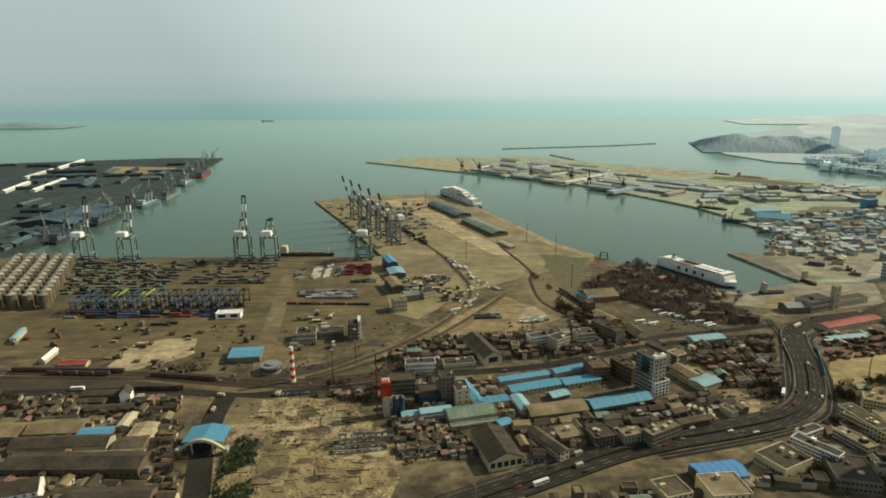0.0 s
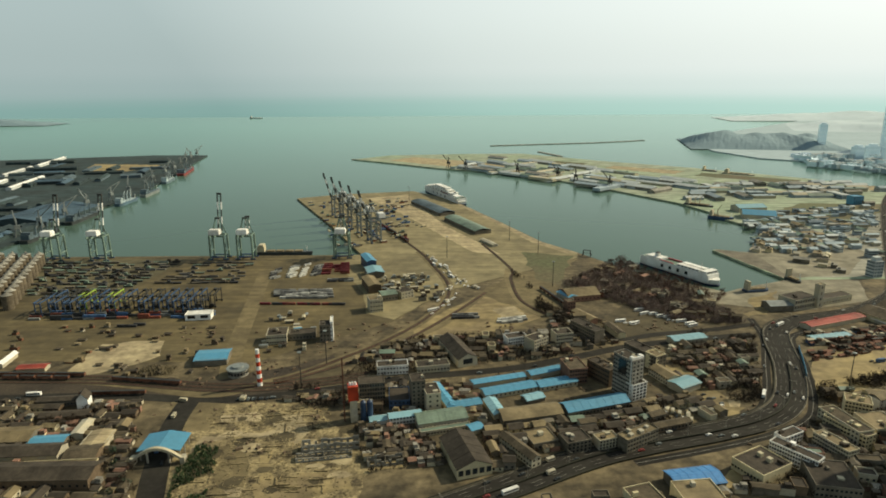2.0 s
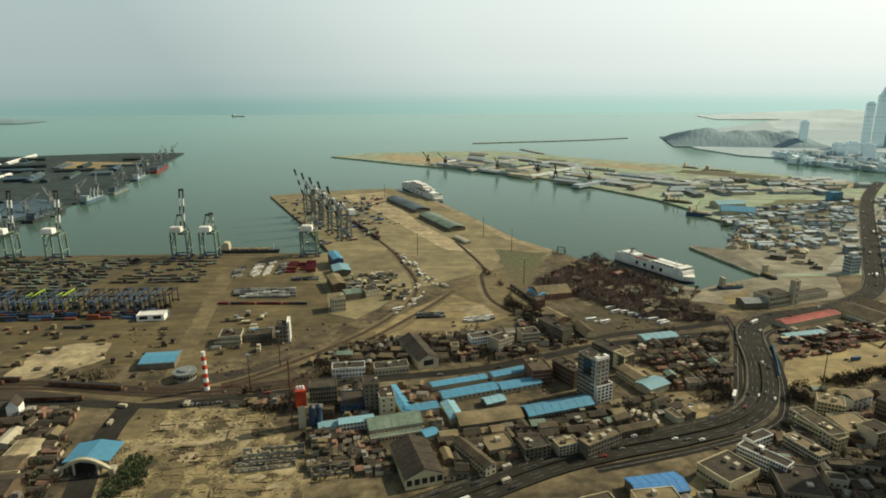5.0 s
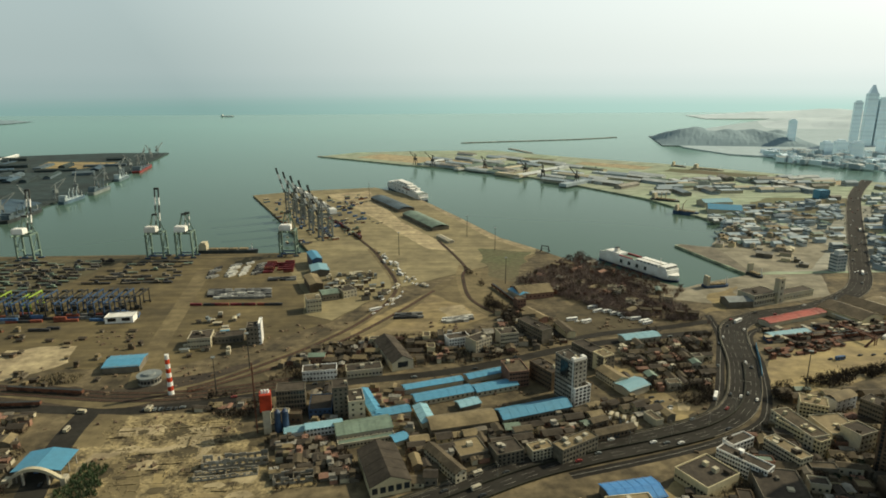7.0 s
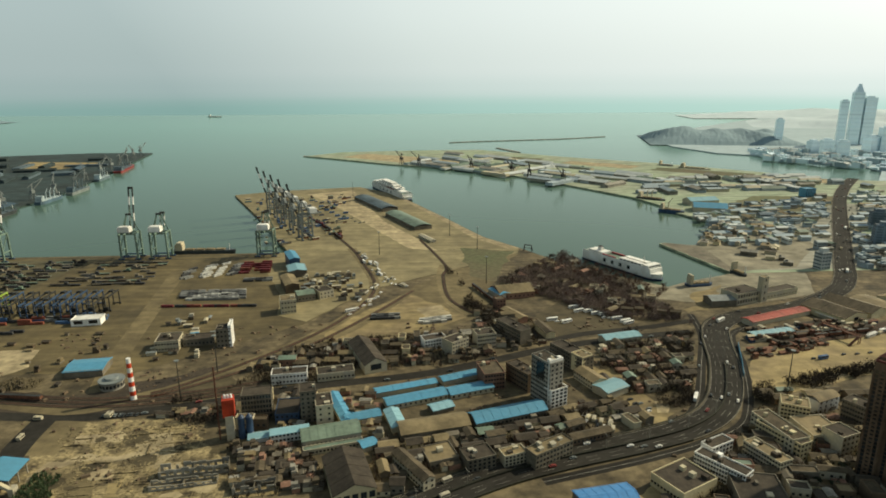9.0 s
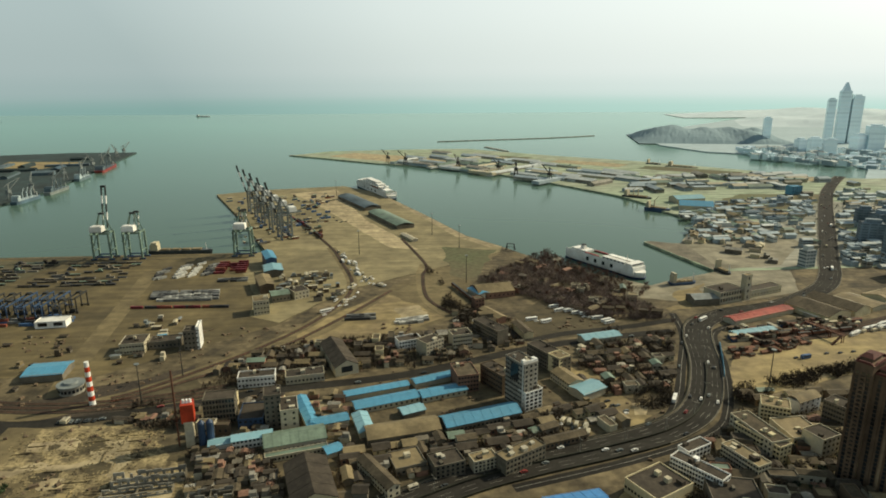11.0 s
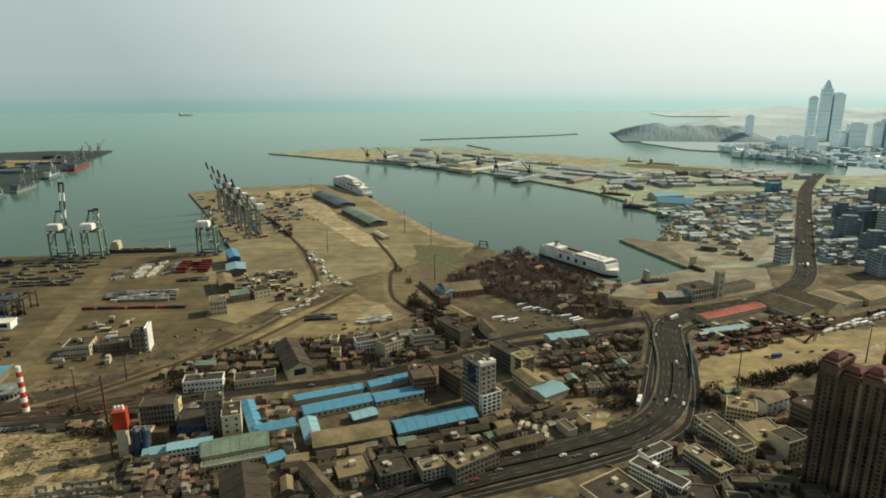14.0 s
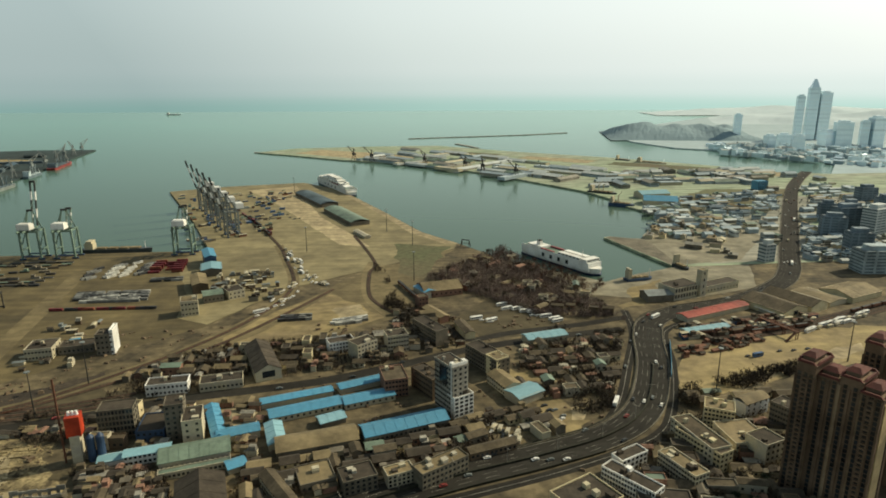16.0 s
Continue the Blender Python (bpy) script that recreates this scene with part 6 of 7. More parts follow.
area("ground_pier_sand", [(-101, 1388), (-43, 1419), (-6, 1213), (39, 1075), (30, 1054), (-25, 1173)], PALE_DIRT, "pale sand spread on the pier deck", 0.05)
area("pavement_pier_edge", [(232, 911), (188, 982), (137, 1133), (50, 1374), (42, 1370), (125, 1133), (172, 980), (215, 911)], PALE_DIRT, "pale quay edge of the pier", 0.03)
# wide pale sand here also paints the haze over the mole
area("ground_mole_sand", [(-130, 2100), (60, 1930), (260, 1790), (330, 1860), (140, 2060), (-60, 2190)], PALE_DIRT, "pale sand and haze tone on the head of the mole", 0.04)
for k, (u0, u1, mat_a) in enumerate(((0.02, 0.22, GRASS), (0.3, 0.5, PALE_DIRT), (0.55, 0.78, GRASS), (0.8, 0.97, PALE_DIRT))):
    p0, p1 = Vector((300, 2100)), Vector((1120, 1420))
    side = Vector((0.64, 0.77))
    a, b = p0 + (p1 - p0) * u0, p0 + (p1 - p0) * u1
    area("ground_mole_field", [tuple(a - side * 40), tuple(b - side * 40), tuple(b + side * 40), tuple(a + side * 30)], mat_a, "flat field strip on the eastern mole", 0.05 + 0.01 * k)
area("ground_green_park", [(785, 1289), (941, 1269), (881, 1180), (690, 1216)], GRASS, "green lawn strip near the eastern road", 0.06)
area("ground_quay_town", [(488, 782), (1000, 775), (1080, 1150), (900, 1190), (640, 1120), (606, 1045), (512, 900)], TOWN_TAN, "haze-paled tan ground of the harbour town", 0.012)
for k, pts in enumerate(([(700, 1215), (880, 1180), (800, 1120), (680, 1150)], [(600, 1085), (640, 1120), (700, 1060), (660, 1030)], [(770, 960), (820, 1000), (850, 950), (800, 915)])):
    area("ground_town_green", pts, FAR_GREEN if k else GRASS, "dull green lot between the harbour houses", 0.07 + 0.005 * k)
block("coal_store", (-810, 1141), (-688, 1137), 170, 6, TERMINAL_ROOF, TERMINAL_PALE, "broad coal store under a blue-grey sheet roof", "warehouse", "gable", rise=9, ribs=14)
area("ground_ore_pile", [(-1029, 1873), (-895, 1879), (-852, 2025), (-1094, 2068)], DIRT, "ochre ore stockyard on the west terminal", 0.05)
mole = [(60, 1900), (540, 1330), (760, 1500), (230, 2180)]
# harbour town walls and roofs in haze-paled tones
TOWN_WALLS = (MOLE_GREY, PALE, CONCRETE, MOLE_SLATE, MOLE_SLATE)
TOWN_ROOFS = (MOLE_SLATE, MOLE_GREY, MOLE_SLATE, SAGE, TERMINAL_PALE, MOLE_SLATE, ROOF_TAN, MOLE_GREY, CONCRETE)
quarter(30, mole, 14, 6, (45, 100), (16, 24), (4, 7), 0.6, "warehouse_quarter", "haze-paled warehouses and sheds along the eastern mole")
quarter(31, [(560, 1330), (1120, 1350), (1020, 1540), (700, 1560)], 12, 6, (25, 60), (14, 22), (4, 9), 0.65, "warehouse_quarter", "haze-paled warehouses at the root of the mole")
quarter(32, [(500, 900), (1000, 900), (1100, 1330), (590, 1150)], 28, 22, (7, 28), (5, 13), (3, 8), 0.42, "harbour_quarter", "dense haze-greyed houses round the small harbour", walls=TOWN_WALLS, roofs=TOWN_ROOFS)
quarter(33, [(640, 760), (1150, 760), (1150, 900), (640, 880)], 36, 12, (6, 18), (6, 10), (3, 11), 0.72, "harbour_quarter", "dense haze-greyed town houses along the avenue", walls=TOWN_WALLS, roofs=TOWN_ROOFS)
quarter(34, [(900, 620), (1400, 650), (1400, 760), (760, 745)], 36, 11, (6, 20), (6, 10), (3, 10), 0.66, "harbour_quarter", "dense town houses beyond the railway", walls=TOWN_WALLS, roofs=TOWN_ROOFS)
quarter(35, [(-696, 943), (-701, 1036), (-709, 1316), (-1117, 1555)], 8, 7, (30, 80), (12, 20), (4, 8), 0.45, "terminal_quarter", "sheds and plant of the bulk terminal", walls=(TERMINAL_ROOF, SLATE, TERMINAL), roofs=(TERMINAL_ROOF, TERMINAL_ROOF, SLATE, TERMINAL, TERMINAL_PALE), glazed=False)
quarter(36, [(-1117, 1555), (-766, 1631), (-876, 2134), (-1518, 2138)], 10, 6, (50, 120), (14, 22), (4, 8), 0.45, "terminal_quarter", "long sheds and stockpiles of the bulk terminal", walls=(TERMINAL_ROOF, SLATE, TERMINAL), roofs=(TERMINAL_ROOF, TERMINAL_ROOF, SLATE, TERMINAL, TERMINAL_PALE), glazed=False)
for a, b in (((-1190, 1775), (-1225, 1961)), ((-1223, 1988), (-1273, 2223)), ((-1020, 1542), (-1060, 1746)), ((-1084, 1528), (-1122, 1686))):
    block("terminal_shed", a, b, 13, 7, MOLE_GREY, WHITE, "long white shed of the bulk terminal", "warehouse", "gable", group="white terminal sheds")
block("blue_workshop", (589, 1140), (642, 1120), 40, 9, PALE, BLUE, "waterside workshop with a blue roof", "warehouse", "gable", ribs=12)
block("blue_workshop", (610, 1197), (668, 1204), 30, 9, PALE, PALE_BLUE, "waterside workshop with faded blue and white roof", "warehouse", "gable", ribs=12)
block("blue_block", (877, 1263), (901, 1267), 18, 17, BLUE, BLUE, "bright blue city block by the park", "building", front=(5, 6), win=(2.6, 2))


# city towers on the far shore and along the avenue
def city_tower(x, y, w, d, h, wall, label, crown=0.0):
    top = thing("city_tower", x, y, 0, random.Random(int(x)).uniform(-25, 25), label, "tower block", "city towers")
    bm = bmesh.new()
    obox(bm, 0, 0, 0, w, d, h)
    part("shaft", bm, wall, top)
    bm = bmesh.new()
    if crown:
        obox(bm, 0, 0, h, w * 0.8, d * 0.8, crown, taper=0.25)
    obox(bm, 0, 0, h, w * 0.6, d * 0.6, 5)
    part("crown", bm, wall, top)
    n = max(3, int(h / (14 if wall is CLADDING else 3.6)))
    for k in range(n):
        bm = bmesh.new()
        obox(bm, 0, 0, (k + 0.35) * h / n, w + 0.16, d + 0.16, h / n * 0.4)
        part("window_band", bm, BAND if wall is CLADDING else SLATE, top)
    if wall is not CLADDING:
        for s in (-0.46, -0.16, 0.16, 0.46):
            bm = bmesh.new()
            obox(bm, s * w, 0, 0, w * 0.07, d + 0.5, h)
            part("wall_pier", bm, wall, top)


pl = "high-rise on the far shore in haze-pale cladding"
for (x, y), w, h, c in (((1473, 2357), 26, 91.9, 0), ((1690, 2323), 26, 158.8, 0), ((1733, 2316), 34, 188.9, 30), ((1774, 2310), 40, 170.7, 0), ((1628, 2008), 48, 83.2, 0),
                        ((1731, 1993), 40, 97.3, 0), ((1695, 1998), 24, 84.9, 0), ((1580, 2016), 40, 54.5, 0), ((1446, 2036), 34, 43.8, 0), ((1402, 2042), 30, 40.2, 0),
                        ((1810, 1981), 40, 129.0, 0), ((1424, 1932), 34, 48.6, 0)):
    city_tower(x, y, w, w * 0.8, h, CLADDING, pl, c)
# walls of these blocks lean blue-grey, haze included in the colour
for (x, y), w, h in (((737.4, 869.5), 22, 46), ((785, 907), 26, 52), ((718.1, 798.8), 24, 40), ((806.1, 877.4), 26, 58), ((683.7, 729.7), 30, 36), ((837, 965), 24, 44), ((817, 987), 20, 38), ((903, 977), 26, 50),
                     ((982, 1110), 26, 40), ((588.7, 783.2), 16, 30)):
    wall, tint = ((CITY_BLUE, "dull blue"), (SLATE_WALL, "blue-grey"), (CITY_BLUE, "dull blue"), (MOLE_GREY, "pale"))[int(x + y) % 4]
    city_tower(x, y, w * (0.9 + 0.25 * (int(x) % 3)), w * 0.75, h * 0.72, wall, tint + " city block beside the avenue")
quarter(37, [(1143, 1860), (1367, 1512), (1771, 1987), (1242, 2144)], 30, 7, (12, 36), (10, 20), (5, 16), 0.7, "far_shore_quarter", "houses along the far shore in haze-pale colours", walls=(CLADDING, SHORE, BAND), roofs=(SHORE, BAND, CLADDING, MOLE_GREY), glazed=False)


def hill(name, x, y, length, width, h, turn, mat, label, seed, blunt=2.6):
    """A rounded ridge with an uneven outline, standing on the shore."""
    bm = bmesh.new()
    nu, nv = 60, 16
    grid = []
    for i in range(nu + 1):
        row = []
        for j in range(nv + 1):
            u, v = i / nu * 2 - 1, j / nv * 2 - 1
            f = max(0.0, 1 - abs(u) ** blunt) * max(0.0, 1 - v * v)
            z = h * f * (0.72 + 0.5 * noise.noise((u * 3.1 + seed, v * 1.5, seed))) + (2.2 * noise.noise((u * 26, v * 9, seed)) * min(1, f * 4))
            row.append(bm.verts.new((u * length / 2, v * width / 2, max(-2, z - 0.5 + 0.5 * f))))
        grid.append(row)
    for i in range(nu):
        for j in range(nv):
            bm.faces.new((grid[i][j], grid[i + 1][j], grid[i + 1][j + 1], grid[i][j + 1]))
    ob = new(name, mesh_of(name, bm, mat))
    ob.matrix_basis = pose(x, y, 0, 0, 0, turn)
    return tagged(ob, label, "hill", kind="structure")


hill("ground_headland", 1335, 2560, 570, 470, 66, -14, HILL, "wooded headland in haze blue at the harbour mouth", 1.0, 5.0)
hill("ground_hill_city", 2700, 3250, 1500, 700, 70, -25, PALE_HILL, "haze-coloured hill behind the far city", 4.0)
hill("ground_hill_far", 3000, 4250, 2000, 500, 60, -8, PALE_HILL, "far coast hills in the colour of haze", 7.0)
hill("ground_island", -2950, 4300, 900, 300, 40, 0, HILL, "haze-coloured island on the horizon", 9.0)


hill("ground_soil_heap", -232, 529, 34, 22, 6, 5, AVENUE_DUST, "dark brown soil heap by the sand lot", 3.0, 2.0)


# breakwaters
def breakwater(pts, w, label):
    bm = bmesh.new()
    line = smooth_line(pts, 12)
    r = random.Random(3)
    ribbon(bm, line, -w / 2, w / 2, -0.5, closed_depth=7)
    top = tagged(new("breakwater", mesh_of("breakwater", bm, CONCRETE)), label, "breakwater", kind="structure")
    bm = bmesh.new()
    for p in line:
        for s in (-1, 1):
            for k in range(2):
                obox(bm, p.x + r.uniform(-6, 6), p.y + s * w / 2 + r.uniform(-3, 3), -4.5, r.uniform(2, 5), r.uniform(2, 5), r.uniform(2.5, 4.2), r.uniform(0, 90), 0.6)
    ob = part("armour_stones", bm, CONCRETE, top)
    tagged(ob, kind="stuff")


breakwater([(255, 2600), (400, 2635), (724, 2707), (950, 2800)], 9, "long stone breakwater off the harbour")
breakwater([(410, 2352), (430, 2290), (462, 2200)], 9, "short stone groyne off the mole")
breakwater([(-236, 2140), (-250, 2150), (-264, 2156)], 8, "stone tip of the eastern mole")


# ---- ships ----
def hull(bm, L, B, z0, z1, bow=0.22, flare=1.0):
    """A ship's hull from its waterline to deck; the bow points to +x."""
    stations = [(-0.5, 0.82), (-0.44, 1.0), (0.5 - bow, 1.0), (0.5 - bow * 0.45, 0.72), (0.5 - bow * 0.12, 0.28), (0.5, 0.03)]
    rows = []
    for s, f in stations:
        rows.append([bm.verts.new((s * L * (0.97 if z == z0 else 1.0), y * B / 2 * f * (flare if z == z1 else 0.94), z)) for y, z in ((-1, z0), (-1, z1), (1, z1), (1, z0))])
    for q, r in zip(rows, rows[1:]):
        for k in range(4):
            bm.faces.new((q[k], q[(k + 1) % 4], r[(k + 1) % 4], r[k]))
    bm.faces.new(rows[0])
    bm.faces.new(rows[-1][::-1])


def ship_at(name, a, b, label, z=-3.2, group=""):
    """A ship lying from stern a to bow b."""
    a, b = Vector(a), Vector(b)
    m = (a + b) / 2
    return thing(name, m.x, m.y, z, math.degrees(math.atan2(b.y - a.y, b.x - a.x)), label, "ship", group), (b - a).length


def ferry(a, b, B, label, tiers=0):
    top, L = ship_at("ferry", a, b, label)
    bm = bmesh.new()
    hull(bm, L, B, -1.0, 2.2, bow=0.10)
    part("hull_bottom", bm, HULL_BLUE, top, "dark blue lower hull")
    bm = bmesh.new()
    hull(bm, L * 0.985, B - 0.6, 2.2, 8.4, bow=0.10)
    part("hull", bm, WHITE, top, "white bow and bulwark")
    bm = bmesh.new()
    obox(bm, -0.025 * L, 0, 4.5, 0.89 * L, B + 0.3, 9.0)
    part("superstructure", bm, WHITE, top, "white flat-sided superstructure")
    bm = bmesh.new()
    obox(bm, -0.03 * L, 0, 13.5, 0.86 * L, B - 1.0, 0.25)
    part("upper_deck", bm, SAGE, top, "grey-green open upper deck")
    for s in (-1, 1):
        bm = bmesh.new()
        obox(bm, -0.03 * L, s * (B / 2 - 0.3), 13.5, 0.87 * L, 0.3, 1.2)
        part("deck_rail", bm, WHITE, top)
    houses_on = ((0.02, 0.30, 0.34, 3.0, s_) for s_ in (-1, 1))
    for x0, x1, w, h, s in houses_on:
        bm = bmesh.new()
        obox(bm, (x0 + x1) / 2 * L, s * B * 0.25, 13.76, (x1 - x0) * L, B * w, h)
        deck = part("deck_house", bm, WHITE, top)
        for i in range(6):
            piece("window", window_mesh(3.2, 1.2), deck, pose((x0 + (x1 - x0) * (i + 0.5) / 6) * L, s * B * (0.25 + w / 2), 14.6))
    bm = bmesh.new()
    obox(bm, 0.14 * L, 0, 13.76, 0.26 * L, B * 0.12, 0.6)
    part("deck_hatch", bm, HULL_RED, top, "dull red deck hatch")
    for k in range(tiers):
        bm = bmesh.new()
        obox(bm, 0.02 * L, 0, 16.76 + 3.2 * k, (0.62 - 0.16 * k) * L, B * (0.86 - 0.14 * k), 3.0)
        obox(bm, 0.02 * L, 0, 19.76 + 3.2 * k, (0.64 - 0.16 * k) * L, B * (0.9 - 0.14 * k), 0.2)
        tier = part("upper_tier", bm, WHITE, top)
        for s in (-1, 1):
            for i in range(7):
                piece("window", window_mesh(6.0, 1.4), tier, pose((0.02 + (i - 3) * 0.08 * (1 - 0.25 * k)) * L, s * B * (0.43 - 0.07 * k), 17.6 + 3.2 * k))
    bm = bmesh.new()
    obox(bm, 0.36 * L, 0, 13.76, 9, B * 1.02, 3.6)
    part("bridge", bm, WHITE, top, "white bridge across the bow")
    bm = bmesh.new()
    obox(bm, 0.36 * L + 4.6, 0, 15.2, 0.3, B * 0.9, 1.2)
    part("bridge_window", bm, GLASS, top)
    for s in (-1, 1):
        bm = bmesh.new()
        obox(bm, -0.12 * L, s * (B / 2 - 2), 13.76, 0.17 * L, 3.0, 1.7)
        part("lifeboat_rack", bm, HULL_RED, top, "dark red lifeboat rack")
        for i in range(4):
            piece("port_opening", window_mesh(4.4, 4.6), top, pose((-0.16 + 0.105 * i) * L, s * (B / 2 + 0.15), 6.2))
    bm = bmesh.new()
    obox(bm, -0.31 * L, 0, 13.76, 0.2 * L, B * 0.7, 2.6)
    obox(bm, -0.30 * L, 0, 16.36, 6.5, 5, 4.6, taper=0.75)
    part("funnel", bm, WHITE, top)
    bm = bmesh.new()
    obox(bm, -0.30 * L, 0, 20.96, 5.0, 3.9, 1.1)
    part("funnel_cap", bm, DARK_STEEL, top, "black funnel cap")
    bm = bmesh.new()
    beam(bm, (0.27 * L, 0, 17.3), (0.27 * L, 0, 24), 0.5)
    part("mast", bm, WHITE, top)


ferry((315.0, 868.0), (375.0, 756.0), 21, "white passenger ferry moored at the ferry quay")
ferry((77, 1313), (-2, 1511), 22, "white passenger ship moored behind the pier sheds", tiers=3)


def cargo(a, b, B, paint, label, deck_cranes=0, upper=None):
    top, L = ship_at("cargo_ship", a, b, label, group="cargo ships")
    bm = bmesh.new()
    hull(bm, L, B, -1.0, 6.0)
    part("hull", bm, paint, top)
    bm = bmesh.new()
    obox(bm, -0.38 * L, 0, 6.0, 0.12 * L, B * 0.8, 8)
    obox(bm, -0.37 * L, 0, 14.0, 0.08 * L, B * 0.9, 3)
    part("wheelhouse", bm, upper or PALE, top, "" if upper else "pale wheelhouse")
    for k in range(4):
        bm = bmesh.new()
        obox(bm, (-0.22 + 0.16 * k) * L, 0, 6.0, 0.13 * L, B * 0.62, 1.6)
        part("hatch", bm, upper or ROOF_TAN, top)
    for k in range(deck_cranes):
        bm = bmesh.new()
        x = (-0.14 + 0.16 * k) * L
        beam(bm, (x, 0, 6), (x, 0, 20), 1.6)
        beam(bm, (x, 0, 18), (x + 0.12 * L, 2, 27), 0.9)
        part("deck_crane", bm, upper or PALE, top)
    bm = bmesh.new()
    beam(bm, (0.4 * L, 0, 6), (0.4 * L, 0, 15), 0.6)
    part("mast", bm, WHITE, top)


cargo((-256, 930), (-168, 928), 13, HULL_DARK, "small dark coaster with a white wheelhouse at the quay")
for a, b, B, paint, text in (((-655, 1010), (-655, 1110), 17, HULL_DARK, "dark bulk carrier at the west terminal"), ((-662, 1150), (-664, 1270), 18, HULL_DARK, "black bulk carrier at the west terminal"),
                             ((-660, 1330), (-658, 1420), 16, TERMINAL_PALE, "blue-grey freighter at the west terminal"), ((-655, 1440), (-660, 1540), 17, STEEL_GREY, "grey freighter at the west terminal"),
                             ((-690, 1640), (-700, 1730), 16, SLATE, "slate grey small freighter at the west terminal"), ((-706, 1790), (-735, 1960), 24, HULL_RED, "red-hulled bulk carrier at the west terminal")):
    cargo(a, b, B, paint, text, deck_cranes=3, upper=SLATE_WALL if B == 16 else SLATE)
cargo((542, 1294), (584, 1252), 16, HULL_DARK, "dark freighter at the eastern mole", deck_cranes=2)
cargo((536, 1165), (571, 1136), 14, STEEL_BLUE, "blue workboat by the small harbour", deck_cranes=1)
cargo((472.3, 779.7), (477.3, 756.0), 9, HULL_DARK, "dark tug at the jetty end")
cargo((391.1, 727.2), (423.2, 731.3), 10, STEEL_BLUE, "small workboat at the inner quay")
cargo((824, 1739), (885, 1681), 16, PALE, "pale ship in the far basin")
cargo((790, 1796), (819, 1765), 14, STEEL_GREY, "grey ship in the far basin")
cargo((-1407, 4943), (-1301, 4922), 18, MOLE_GREY, "grey ship far out at sea", upper=MOLE_GREY)


# portal cranes of the west terminal and mole
def portal_crane(paint, label, group):
    top = thing("portal_crane", 0, 0, label=label, category="crane", group=group)
    for x in (-5, 5):
        for y in (-5, 5):
            bar(top, "leg", (x, y, 0), (x * 0.5, y * 0.5, 14), 1.4, paint)
    bm = bmesh.new()
    obox(bm, 0, 0, 14, 9, 7, 6)
    part("cab_house", bm, paint, top)
    bar(top, "tower", (0, 0, 20), (0, 1, 32), 2.2, paint)
    bar(top, "jib", (0, 2, 20), (0, 26, 42), 1.6, paint)
    bar(top, "jib_stay", (0, 1, 32), (0, 26, 42), 0.7, paint)
    bar(top, "counter_arm", (0, 1, 32), (0, -8, 26), 1.2, paint)
    return top


pc = portal_crane(STEEL_GREY, "grey slewing portal crane at the west terminal", "west terminal cranes")
spots = [(-688, 1050, 40), (-694, 1120, -70), (-694, 1200, -40), (-700, 1290, 60), (-695, 1380, -30), (-695, 1460, 20), (-700, 1560, -60), (-720, 1650, 40), (-735, 1760, -20), (-745, 1850, 60), (-770, 1960, -45), (-790, 2050, 10), (-805, 2140, 50), (-815, 2220, -30)]
pc.matrix_basis = pose(*spots[0][:2], 0, 0, 0, spots[0][2])
for x, y, r in spots[1:]:
    copy_thing(pc, pose(x, y, 0, 0, 0, r))
pc2 = portal_crane(DARK_STEEL, "dark slewing portal crane on the eastern mole", "mole cranes")
spots = [(60, 1893, 140), (110, 1856, 120), (250, 1750, 150), (345, 1655, 130), (380, 1600, 160), (440, 1500, 120)]
pc2.matrix_basis = pose(*spots[0][:2], 0, 0, 0, spots[0][2])
for x, y, r in spots[1:]:
    copy_thing(pc2, pose(x, y, 0, 0, 0, r))


# ---- bare trees ----
def tree(seed, h, twig_mat, label):
    r = random.Random(seed)
    top = thing("tree", 0, 0, -60, label=label, category="tree", group="bare trees")
    bm = bmesh.new()
    tube(bm, 0, 0, 0, h * 0.45, 0.22, 0.13, 6)
    limbs = []
    for k in range(6):
        a = k * 1.05 + r.uniform(-0.3, 0.3)
        z0 = h * r.uniform(0.25, 0.45)
        tip = Vector((math.cos(a) * h * r.uniform(0.2, 0.34), math.sin(a) * h * r.uniform(0.2, 0.34), h * r.uniform(0.6, 0.9)))
        beam(bm, (0, 0, z0), tip, 0.14)
        limbs.append((Vector((0, 0, z0)), tip))
    part("trunk", bm, BARK, top)
    bm = bmesh.new()
    for k in range(150):
        p0, p1 = r.choice(limbs)
        p = p0.lerp(p1, r.uniform(0.4, 1.1)) + Vector((r.gauss(0, h * 0.07), r.gauss(0, h * 0.07), r.gauss(0, h * 0.06)))
        d = Vector((r.gauss(0, 1), r.gauss(0, 1), r.uniform(0.1, 1.4))).normalized() * r.uniform(0.6, 1.5)
        s = d.cross(Vector((r.gauss(0, 1), r.gauss(0, 1), r.gauss(0, 1)))).normalized() * r.uniform(0.12, 0.34)
        bm.faces.new([bm.verts.new(v) for v in (p - s, p + s, p + d)])
        bm.faces.new([bm.verts.new(v) for v in (p - d * 0.5, p + s + d * 0.4, p - s + d * 0.6)])
    part("crown", bm, twig_mat, top)
    return top


TREES = [[tree(1, 9, BARK, "bare dark winter tree"), False], [tree(2, 11, BARK, "tall bare dark winter tree"), False], [tree(3, 8, RUSSET, "bare tree with russet twigs"), False], [tree(4, 7, EVERGREEN, "small dull evergreen tree"), False]]


def plant(kind, x, y, s, turn):
    top, done = TREES[kind]
    if done:
        copy_thing(top, pose(x, y, 0, 0, 0, turn))
    else:
        top.matrix_basis = pose(x, y, 0, 0, 0, turn)
        TREES[kind][1] = True


for o, _ in TREES:
    o["label"] = o["label"] + " among the houses"


